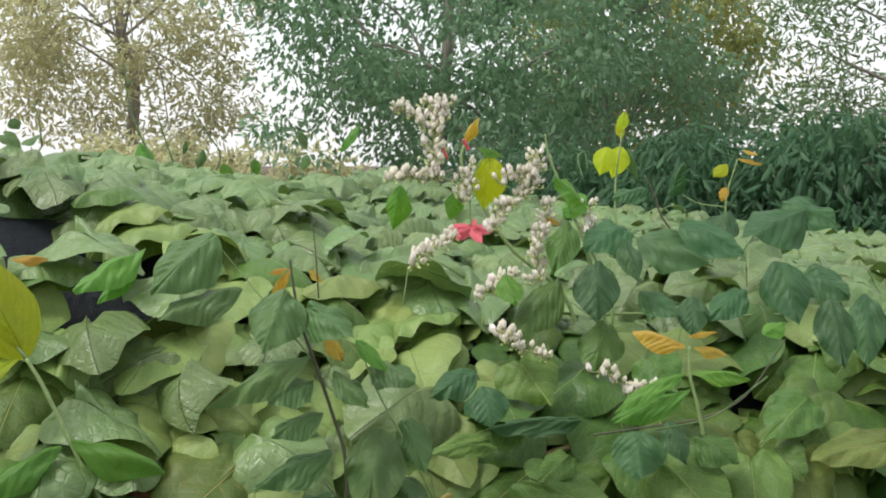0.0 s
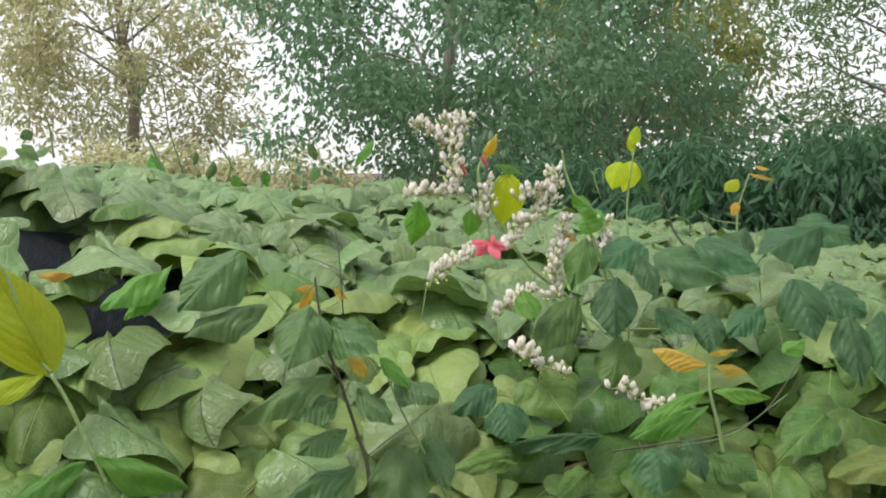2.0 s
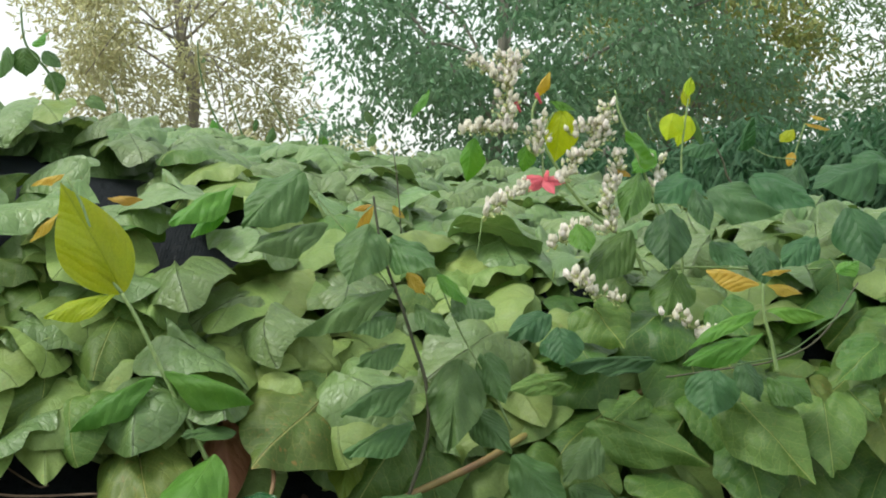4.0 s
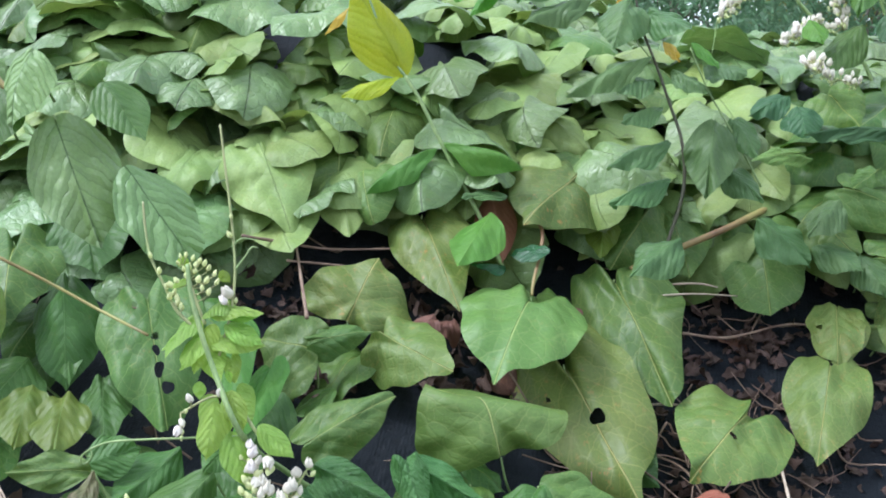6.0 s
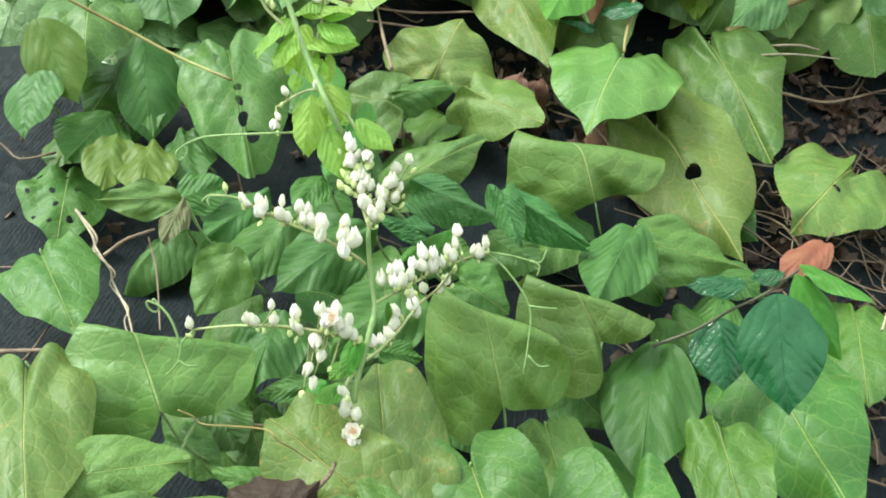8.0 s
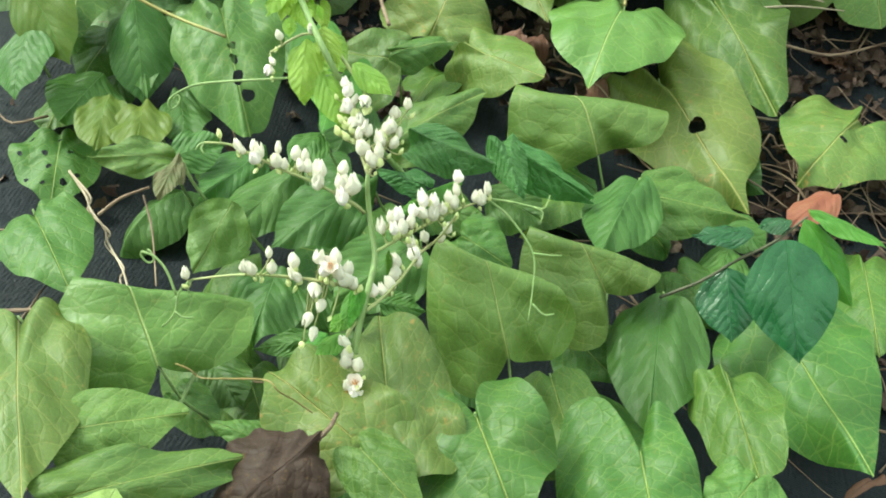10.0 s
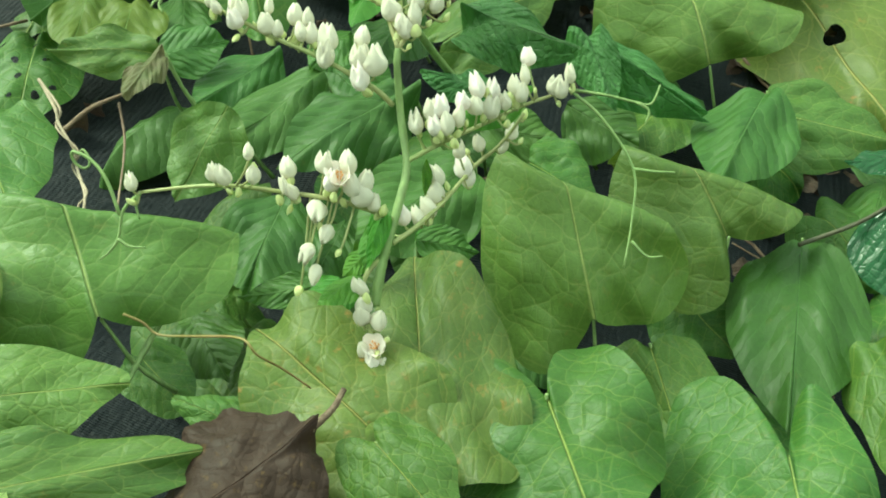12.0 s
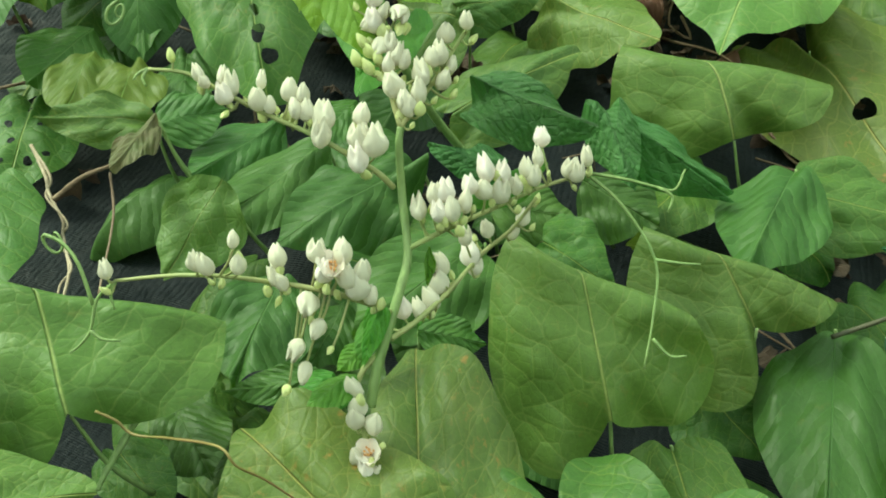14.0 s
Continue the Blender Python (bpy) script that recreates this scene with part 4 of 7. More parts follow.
leaf(far_vine, (0.1706, 1.2941, 0.9650), (0.1416, 1.2894, 0.9370), 0.0358, "ovate", 2, M_YOUNG)
leaf(far_vine, (-0.0468, 1.1965, 0.9775), (-0.0678, 1.1901, 0.9208), 0.0324, "lance", 3, M_YOUNG)
leaf(far_vine, (-0.1185, 1.5272, 1.0565), (-0.1629, 1.5208, 1.0237), 0.0271, "lance", 6, M_YOUNG)
leaf(far_vine, (0.0136, 1.2009, 0.9694), (0.0030, 1.1973, 0.9361), 0.0243, "lance", 7, M_YOUNG)
leaf(far_vine, (0.0379, 1.2070, 1.0193), (0.0782, 1.2105, 1.0205), 0.0148, "lance", 9, M_YOUNG)
leaf(far_vine, (0.0397, 1.2099, 1.0529), (0.0111, 1.2051, 1.0233), 0.0148, "lance", 10, M_ORANGE)
leaf(far_vine, (0.1120, 1.2069, 0.9404), (0.1389, 1.2092, 0.9412), 0.0148, "lance", 11, M_ORANGE)
leaf(far_vine, (0.2592, 1.1050, 0.7652), (0.1676, 1.0737, 0.7497), 0.0304, "lance", 2, M_YOUNG)
stem(lime_sapling, [(-0.2759, 0.9490, 0.6169), (-0.3022, 0.9517, 0.6771), (-0.3353, 0.9542, 0.7432), (-0.3612, 0.9564, 0.7977), (-0.3773, 0.9573, 0.8253)], 0.0026, 0.0018, M_STEM, "stem")
stem(lime_sapling, [(-0.3773, 0.9573, 0.8253), (-0.3973, 0.9581, 0.8553), (-0.4136, 0.9608, 0.9068), (-0.4290, 0.9619, 0.9356)], 0.0018, 0.0012, M_STEM, "stem")
leaf(lime_sapling, (-0.3773, 0.9573, 0.8253), (-0.4241, 0.9423, 0.9372), 0.0706, "ovate", 1, M_LIME, roll=-8)
leaf(lime_sapling, (-0.3835, 0.9567, 0.8243), (-0.4433, 0.9209, 0.8173), 0.0281, "lance", 2, M_LIME)
leaf(lime_sapling, (-0.3439, 0.9481, 0.7469), (-0.4262, 0.8892, 0.7269), 0.0343, "lance", 3, M_YOUNG)
leaf(lime_sapling, (-0.3360, 0.9491, 0.7513), (-0.2304, 0.9180, 0.7538), 0.0345, "lance", 4, M_YOUNG)
leaf(lime_sapling, (-0.2840, 0.9300, 0.6766), (-0.3055, 0.8428, 0.6446), 0.0563, "ovate", 5, M_YOUNG)
leaf(lime_sapling, (-0.2690, 0.9503, 0.6944), (-0.3156, 0.9243, 0.7048), 0.0236, "ovate", 6, M_SAPLING)
leaf(lime_sapling, (-0.2209, 0.9075, 0.6398), (-0.2673, 0.9129, 0.6425), 0.0285, "ovate", 7, M_DARK)
leaf(lime_sapling, (-0.2674, 0.9104, 0.6236), (-0.2969, 0.8741, 0.6380), 0.0270, "ovate", 8, M_DARK)
leaf(lime_sapling, (-0.4313, 0.9619, 0.9379), (-0.4710, 0.9586, 0.9387), 0.0125, "lance", 5, M_ORANGE)
leaf(lime_sapling, (-0.3907, 0.9634, 0.9148), (-0.3554, 0.9671, 0.9237), 0.0125, "lance", 6, M_ORANGE)
leaf(lime_sapling, (-0.4364, 0.9585, 0.9016), (-0.4753, 0.9534, 0.8797), 0.0137, "lance", 7, M_ORANGE)
stem(dark_sapling, [(-0.1042, 0.9187, 0.6402), (-0.0865, 0.9241, 0.6980), (-0.0872, 0.9275, 0.7454), (-0.0981, 0.9295, 0.7824), (-0.1120, 0.9317, 0.8248), (-0.1255, 0.9336, 0.8618), (-0.1316, 0.9355, 0.8935), (-0.1346, 0.9370, 0.9172)], 0.0020, 0.0011, M_STEM_DARK, "stem")
stem(dark_sapling, [(-0.1120, 0.9317, 0.8248), (-0.1371, 0.9324, 0.8567), (-0.1633, 0.9331, 0.8886), (-0.1973, 0.9339, 0.9300)], 0.0008, 0.0005, M_STEM, "stem")
stem(dark_sapling, [(-0.1095, 0.9361, 0.8827), (-0.1124, 0.9391, 0.9249), (-0.1164, 0.9413, 0.9592)], 0.0007, 0.0005, M_STEM_DARK, "stem")
stem(dark_sapling, [(-0.0086, 0.9493, 0.6983), (-0.0325, 0.9513, 0.7470), (-0.0591, 0.9531, 0.7956), (-0.0776, 0.9553, 0.8415)], 0.0011, 0.0008, M_STEM, "stem")
leaf(dark_sapling, (-0.1045, 0.9338, 0.8468), (-0.0835, 0.9339, 0.8287), 0.0180, "ovate", 6, M_ORANGE)
leaf(dark_sapling, (-0.0766, 0.9356, 0.8454), (-0.0443, 0.9258, 0.8207), 0.0189, "ovate", 7, M_YOUNG)
leaf(dark_sapling, (-0.1336, 0.9365, 0.9093), (-0.1644, 0.9328, 0.8859), 0.0095, "lance", 9, M_ORANGE)
leaf(dark_sapling, (-0.1357, 0.9364, 0.9093), (-0.1579, 0.9351, 0.9106), 0.0074, "lance", 10, M_ORANGE)
leaf(dark_sapling, (-0.1168, 0.9375, 0.9081), (-0.1042, 0.9376, 0.8974), 0.0116, "ovate", 3, M_ORANGE)
leaf(dark_sapling, (-0.2633, 0.9287, 0.9171), (-0.3010, 0.9039, 0.8864), 0.0199, "lance", 2, M_YOUNG)
stem(orange_shoot, [(0.2436, 0.9845, 0.7470), (0.2384, 0.9864, 0.7750), (0.2310, 0.9880, 0.8031), (0.2303, 0.9902, 0.8310)], 0.0020, 0.0014, M_STEM, "stem")
stem(orange_shoot, [(0.1990, 0.9813, 0.7535), (0.2494, 0.9864, 0.7636), (0.2832, 0.9910, 0.7852), (0.3058, 0.9942, 0.8015)], 0.0009, 0.0007, M_STEM_MID, "stem")
leaf(orange_shoot, (0.2269, 0.9899, 0.8300), (0.1761, 0.9881, 0.8612), 0.0235, "lance", 8, M_ORANGE)
leaf(orange_shoot, (0.2336, 0.9904, 0.8298), (0.2784, 0.9946, 0.8344), 0.0157, "lance", 9, M_ORANGE)
leaf(orange_shoot, (0.2293, 0.9908, 0.8394), (0.2619, 0.9949, 0.8554), 0.0090, "lance", 10, M_ORANGE)
leaf(orange_shoot, (0.2277, 0.9880, 0.8059), (0.1402, 0.9594, 0.7926), 0.0222, "lance", 11, M_YOUNG)
leaf(orange_shoot, (0.2333, 0.9884, 0.8058), (0.2939, 0.9744, 0.8183), 0.0200, "lance", 0, M_YOUNG)
leaf(orange_shoot, (0.3008, 0.9970, 0.8406), (0.3234, 1.0002, 0.8569), 0.0224, "lance", 1, M_YOUNG)
stem(yellow_shoot, [(0.2749, 1.6305, 0.8262), (0.2633, 1.6389, 0.9423), (0.2707, 1.6460, 1.0224), (0.2747, 1.6485, 1.0490)], 0.0020, 0.0010, M_STEM, "stem")
stem(yellow_shoot, [(0.4442, 1.6445, 0.8225), (0.4370, 1.6533, 0.9385), (0.4559, 1.6606, 1.0094)], 0.0020, 0.0010, M_STEM, "stem")
leaf(yellow_shoot, (0.2530, 1.6449, 1.0272), (0.2356, 1.6301, 0.9868), 0.0410, "ovate", 1, M_LIME)
leaf(yellow_shoot, (0.2739, 1.6488, 1.0535), (0.2788, 1.6517, 1.0846), 0.0179, "ovate", 2, M_LIME)
leaf(yellow_shoot, (0.4650, 1.6625, 1.0226), (0.4917, 1.6645, 1.0194), 0.0143, "ovate", 3, M_ORANGE)
leaf(yellow_shoot, (0.4559, 1.6606, 1.0094), (0.5004, 1.6639, 1.0031), 0.0107, "ovate", 4, M_ORANGE)
leaf(yellow_shoot, (0.4380, 1.6584, 1.0009), (0.4154, 1.6551, 0.9836), 0.0250, "ovate", 5, M_LIME)
leaf(yellow_shoot, (0.4374, 1.6555, 0.9653), (0.4282, 1.6529, 0.9432), 0.0161, "ovate", 6, M_ORANGE)
leaf(yellow_shoot, (0.3014, 1.7576, 1.0276), (0.3365, 1.7534, 0.9742), 0.0222, "lance", 7, M_SAPLING)
leaf(yellow_shoot, (0.2922, 1.7588, 1.0433), (0.2894, 1.7617, 1.0802), 0.0166, "ovate", 8, M_LIME)
leaf(yellow_shoot, (0.2922, 1.7577, 1.0295), (0.2691, 1.7537, 0.9788), 0.0425, "ovate", 9, M_LIME)
stem(far_shoot, [(-0.5273, 2.0022, 0.9494), (-0.5516, 2.0080, 1.0231), (-0.5748, 2.0122, 1.0758), (-0.5917, 2.0171, 1.1390), (-0.5960, 2.0213, 1.1917)], 0.0024, 0.0011, M_STEM_MID, "stem")
stem(far_shoot, [(-0.5204, 2.1049, 0.9800), (-0.5481, 2.1110, 1.0575), (-0.5614, 2.1145, 1.1017)], 0.0021, 0.0010, M_STEM_MID, "stem")
stem(far_shoot, [(-0.4704, 2.1023, 0.9469), (-0.4371, 2.1075, 1.0132), (-0.4593, 2.1110, 1.0575), (-0.4871, 2.1145, 1.1017)], 0.0021, 0.0010, M_STEM_MID, "stem")
stem(far_shoot, [(-0.3817, 2.1023, 0.9469), (-0.3706, 2.1075, 1.0132)], 0.0021, 0.0010, M_STEM_MID, "stem")
stem(far_shoot, [(-0.7492, 2.0088, 1.0337), (-0.7566, 2.0130, 1.0863), (-0.7671, 2.0155, 1.1179)], 0.0021, 0.0010, M_STEM_MID, "stem")
stem(far_shoot, [(-0.6037, 1.3783, 1.0236), (-0.6187, 1.3809, 1.0713), (-0.6497, 1.3815, 1.1115), (-0.6569, 1.3847, 1.1590)], 0.0024, 0.0013, M_STEM_MID, "stem")
leaf(far_shoot, (-0.5516, 2.0059, 0.9968), (-0.5664, 2.0098, 1.0463), 0.0359, "ovate", 1, M_YOUNG)
leaf(far_shoot, (-0.5431, 2.0068, 1.0073), (-0.5516, 2.0030, 0.9599), 0.0444, "ovate", 2, M_SAPLING)
leaf(far_shoot, (-0.5875, 2.0180, 1.1495), (-0.5833, 2.0190, 1.1622), 0.0106, "ovate", 3, M_SAPLING)
leaf(far_shoot, (-0.3706, 2.1074, 1.0110), (-0.3650, 2.1048, 0.9778), 0.0200, "ovate", 4, M_YOUNG)
leaf(far_shoot, (-0.4704, 2.1088, 1.0298), (-0.4871, 2.1058, 0.9911), 0.0222, "ovate", 5, M_SAPLING)
leaf(far_shoot, (-0.4316, 2.1067, 1.0022), (-0.4127, 2.1032, 0.9579), 0.0266, "ovate", 6, M_YOUNG)
leaf(far_shoot, (-0.5037, 2.1102, 1.0464), (-0.5126, 2.1080, 1.0188), 0.0133, "ovate", 7, M_SAPLING)
leaf(far_shoot, (-0.7545, 2.0105, 1.0547), (-0.7967, 2.0097, 1.0442), 0.0359, "ovate", 8, M_SAPLING)
leaf(far_shoot, (-0.7669, 1.9123, 1.0820), (-0.7519, 1.9109, 1.0640), 0.0261, "ovate", 9, M_SAPLING)
leaf(far_shoot, (-0.2952, 2.2120, 1.0660), (-0.2778, 2.2093, 1.0312), 0.0232, "ovate", 10, M_SAPLING)
leaf(far_shoot, (-0.2778, 2.2084, 1.0197), (-0.2952, 2.2061, 0.9907), 0.0279, "ovate", 11, M_SAPLING)
leaf(far_shoot, (-0.6735, 1.3792, 1.1081), (-0.6962, 1.3739, 1.0667), 0.0380, "ovate", 1, M_SAPLING)
leaf(far_shoot, (-0.6538, 1.3809, 1.1076), (-0.6504, 1.3779, 1.0681), 0.0396, "ovate", 2, M_SAPLING)
leaf(far_shoot, (-0.6262, 1.3828, 1.1031), (-0.6012, 1.3833, 1.0828), 0.0285, "ovate", 3, M_SAPLING)
leaf(far_shoot, (-0.6147, 1.3815, 1.0752), (-0.6073, 1.3796, 1.0434), 0.0285, "ovate", 4, M_SAPLING)
leaf(far_shoot, (-0.6419, 1.3820, 1.1097), (-0.6218, 1.3857, 1.1346), 0.0285, "ovate", 5, M_YOUNG)
leaf(far_shoot, (-0.5639, 1.3829, 1.0385), (-0.5404, 1.3838, 1.0262), 0.0269, "heart", 6, M_SAPLING)

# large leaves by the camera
leaf(creeper, (-0.470, 0.361, 0.426), (-0.505, 0.382, 0.515), 0.125, face=(0.34, -0.69, 0.64), stalk=True, label="broad green leaf folded back over its far edge", mesh=grown(M_FRESH_LIT, 1, left=0.46, lobe=(0.2, 0.12), bend=(0.10, 0.42, -34, 1.9, 0.05)))
leaf(creeper, (-0.544, 0.341, 0.463), (-0.478, 0.234, 0.417), 0.078, face=(0.19, -0.29, 0.94), stalk=True, mesh=grown(M_OLD, 2, lobe=(0.1, 0.1), wave=0.03))
leaf(creeper, (-0.488, 0.293, 0.416), (-0.431, 0.326, 0.415), 0.048, face=(0.38, -0.64, 0.67), stalk=True, mesh=grown(M_VINE, 3, lobe=(0.15, 0.15), fold=0.15, droop=0.1))
leaf(creeper, (-0.478, 0.250, 0.397), (-0.389, 0.319, 0.396), 0.046, face=(0.45, -0.56, 0.70), stalk=True, mesh=grown(M_VINE, 4, lobe=(0.05, 0.1), droop=0.1))
leaf(creeper, (-0.444, 0.226, 0.377), (-0.444, 0.264, 0.406), 0.059, face=(0.36, -0.57, 0.74), stalk=True, mesh=grown(M_SAGE, 5, lobe=(0.1, 0.1)))
leaf(creeper, (-0.403, 0.356, 0.382), (-0.437, 0.353, 0.399), 0.023, face=(0.39, -0.65, 0.65), stalk=True, mesh=grown(M_VINE, 6, lobe=(0.1, 0.1)))
leaf(creeper, (-0.327, 0.353, 0.370), (-0.359, 0.440, 0.445), 0.066, face=(0.16, -0.61, 0.78), label="old leaf with brown specks and uneven lobes", mesh=grown(M_OLD, 7, left=0.35, lobe=(0.05, 0.05), holes=[(-0.06, 0.43, 0.045)], fold=0.06, droop=0.12, blunt=1, wave=0.05))
leaf(creeper, (-0.340, 0.355, 0.379), (-0.411, 0.381, 0.423), 0.078, face=(0.19, -0.68, 0.71), mesh=grown(M_OLD, 22, lobe=(0.05, 0.05), fold=0.05, droop=0.12, blunt=1, wave=0.03))
# brighter copy makes up for the weak light on these steep faces
leaf(creeper, (-0.283, 0.468, 0.398), (-0.302, 0.472, 0.515), 0.097, face=(0.13, -0.76, 0.64), stalk=True, label="deep green heart-shaped leaf folded back along its top", mesh=grown(M_FRESH_LIT, 8, lobe=(0.19, 0.1), bend=(0.01, 0.47, -30, 1.9, 0.05)))
leaf(creeper, (-0.227, 0.549, 0.416), (-0.265, 0.558, 0.499), 0.103, face=(0.07, -0.78, 0.62), stalk=True, mesh=grown(M_FRESH_LIT, 9, lobe=(0.36, 0.12), bend=(-0.00, 0.35, -49, 1.9, 0.05)))
leaf(bean_vine, (-0.191, 0.594, 0.404), (-0.195, 0.468, 0.358), 0.072, face=(0.03, -0.34, 0.94), stalk=True, label="glossy wet pointed bean leaf", mesh=grown(M_WET, 10, shape="ovate", fold=0.12, droop=0.5))
leaf(creeper, (-0.289, 0.393, 0.391), (-0.254, 0.336, 0.347), 0.100, face=(0.04, -0.60, 0.80), stalk=True, mesh=grown(M_DEEP_SHADED, 11, left=0.4, lobe=(0.3, 0.42), fold=0.18, wave=0.07, droop=0.1))
leaf(creeper, (-0.261, 0.496, 0.376), (-0.232, 0.433, 0.327), 0.052, face=(0.01, -0.61, 0.79), stalk=True, mesh=grown(M_DEEP_SHADED, 12, lobe=(0.05, 0.05), wave=0.05))
leaf(creeper, (-0.196, 0.411, 0.361), (-0.181, 0.349, 0.325), 0.086, face=(-0.04, -0.51, 0.86), stalk=True, mesh=grown(M_DEEP_SHADED, 13, left=0.36, lobe=(0.5, 0.66), wave=0.05, fold=0.1, droop=0.02))
leaf(creeper, (-0.147, 0.525, 0.367), (-0.125, 0.432, 0.330), 0.061, face=(-0.15, -0.40, 0.90), stalk=True, mesh=grown(M_DEEP_SHADED, 14, lobe=(0.1, 0.1), wave=0.05))
leaf(creeper, (-0.112, 0.626, 0.373), (-0.058, 0.507, 0.318), 0.113, face=(-0.20, -0.48, 0.85), stalk=True, mesh=grown(M_DEEP_SHADED, 15, lobe=(0.1, 0.15), wave=0.04))
leaf(creeper, (-0.037, 0.730, 0.388), (-0.037, 0.625, 0.354), 0.078, face=(-0.10, -0.31, 0.95), stalk=True, mesh=grown(M_DEEP_SHADED, 16, lobe=(0.2, 0.2)))
leaf(creeper, (-0.131, 0.416, 0.348), (-0.156, 0.372, 0.336), 0.046, face=(0.20, -0.35, 0.92), stalk=True, mesh=grown(M_VINE, 17, lobe=(0.12, 0.1), wave=0.05))
leaf(creeper, (-0.340, 0.335, 0.393), (-0.298, 0.306, 0.372), 0.039, face=(0.01, -0.57, 0.82), stalk=True, mesh=grown(M_DEEP_SHADED, 18, lobe=(0.15, 0.2), droop=0.4, wave=0.05))
leaf(creeper, (-0.303, 0.394, 0.355), (-0.292, 0.329, 0.340), 0.064, face=(0.08, -0.22, 0.97), stalk=True, mesh=grown(M_VINE, 19, lobe=(0.2, 0.2)))
leaf(creeper, (-0.240, 0.383, 0.343), (-0.236, 0.353, 0.336), 0.022, face=(0.03, -0.20, 0.98), stalk=True, mesh=grown(M_BEAN, 20, shape="ovate"))
leaf(creeper, (-0.482, 0.509, 0.493), (-0.511, 0.489, 0.445), 0.050, face=(0.13, -0.94, 0.31), stalk=True, mesh=grown(M_FRESH_LIT, 21, shape="ovate", fold=0.2, droop=0.15))
leaf(creeper, (-0.404, 0.646, 0.512), (-0.330, 0.683, 0.553), 0.055, face=(0.10, -0.83, 0.55), stalk=True, mesh=grown(M_VINE, 25, lobe=(0.1, 0.1), fold=0.3, wave=0.03))
leaf(creeper, (-0.431, 0.772, 0.564), (-0.491, 0.766, 0.584), 0.089, face=(0.27, -0.80, 0.54), stalk=True, mesh=grown(M_VINE, 26, left=0.6, lobe=(0.1, 0.1), wave=0.04))
leaf(creeper, (-0.438, 0.769, 0.574), (-0.377, 0.790, 0.584), 0.038, face=(0.18, -0.81, 0.55), stalk=True, mesh=grown(M_VINE, 27, lobe=(0.05, 0.05), fold=0.5))
leaf(creeper, (-0.375, 0.807, 0.572), (-0.301, 0.765, 0.552), 0.081, face=(-0.20, -0.68, 0.70), stalk=True, mesh=grown(M_OLD, 28, lobe=(0.1, 0.2), fold=0.3, wave=0.05))
leaf(creeper, (-0.420, 0.838, 0.580), (-0.394, 0.874, 0.647), 0.121, face=(0.13, -0.90, 0.42), stalk=True, mesh=grown(M_OLD, 29, lobe=(0.05, 0.05), wave=0.03))
leaf(creeper, (-0.362, 0.944, 0.677), (-0.307, 0.827, 0.615), 0.088, face=(-0.08, -0.50, 0.86), stalk=True, mesh=grown(M_OLD, 30, lobe=(0.22, 0.2), fold=0.15, droop=0.5))
leaf(creeper, (-0.237, 0.870, 0.599), (-0.253, 0.750, 0.573), 0.129, face=(0.22, -0.24, 0.95), stalk=True, label="bright heart-shaped leaf with two high lobes", mesh=grown(M_FRESH_LIT, 31, lobe=(0.22, 0.24), fold=0.12, droop=0.6))
leaf(creeper, (-0.158, 0.957, 0.603), (-0.101, 0.828, 0.512), 0.113, face=(-0.13, -0.61, 0.78), stalk=True, mesh=grown(M_VINE, 32, lobe=(0.15, 0.2), fold=0.1))
leaf(creeper, (-0.206, 0.867, 0.531), (-0.130, 0.736, 0.445), 0.129, face=(-0.12, -0.59, 0.79), stalk=True, mesh=grown(M_OLD, 33, lobe=(0.3, 0.25), holes=[(-0.03, 0.42, 0.050), (0.24, 0.18, 0.025)], fold=0.1))
leaf(creeper, (-0.248, 0.708, 0.486), (-0.270, 0.703, 0.593), 0.146, face=(0.08, -0.80, 0.60), stalk=True, mesh=grown(M_FRESH_LIT, 34, lobe=(0.05, 0.03), bend=(-0.02, 0.31, -32, 1.9, 0.12), wave=0.06))
leaf(creeper, (-0.583, 0.736, 0.622), (-0.529, 0.650, 0.520), 0.099, face=(0.23, -0.68, 0.70), stalk=True, mesh=grown(M_VINE, 35, lobe=(0.18, 0.12), holes=[(-0.02, 0.30, 0.032), (-0.01, 0.40, 0.036), (-0.01, 0.54, 0.050), (-0.06, 0.67, 0.048), (0.12, 0.05, 0.030)], fold=0.1))
leaf(bean_vine, (-0.695, 0.787, 0.635), (-0.633, 0.672, 0.565), 0.065, face=(0.17, -0.44, 0.88), stalk=True, mesh=grown(M_BEAN, 36, shape="ovate"))
leaf(creeper, (-0.723, 0.746, 0.675), (-0.685, 0.658, 0.626), 0.090, face=(0.24, -0.39, 0.89), stalk=True, mesh=grown(M_DEEP_SHADED, 37, lobe=(0.3, 0.36), droop=0.5))
leaf(creeper, (-0.762, 0.747, 0.657), (-0.704, 0.666, 0.598), 0.063, face=(0.19, -0.48, 0.85), stalk=True, mesh=grown(M_DEEP_SHADED, 38, lobe=(0.2, 0.2)))
leaf(bean_vine, (-0.681, 0.809, 0.702), (-0.638, 0.739, 0.655), 0.084, face=(0.14, -0.49, 0.86), stalk=True, mesh=grown(M_BEAN, 39, shape="ovate"))
leaf(bean_vine, (-0.659, 0.657, 0.557), (-0.636, 0.588, 0.525), 0.048, face=(0.25, -0.33, 0.91), stalk=True, mesh=grown(M_YELLOWING, 40, shape="ovate"))
leaf(bean_vine, (-0.627, 0.658, 0.549), (-0.601, 0.588, 0.521), 0.053, face=(0.20, -0.30, 0.93), stalk=True, mesh=grown(M_YELLOWING, 41, shape="ovate"))
leaf(bean_vine, (-0.685, 0.696, 0.570), (-0.689, 0.626, 0.545), 0.070, face=(0.46, -0.32, 0.83), stalk=True, mesh=grown(M_BEAN, 42, shape="ovate"))
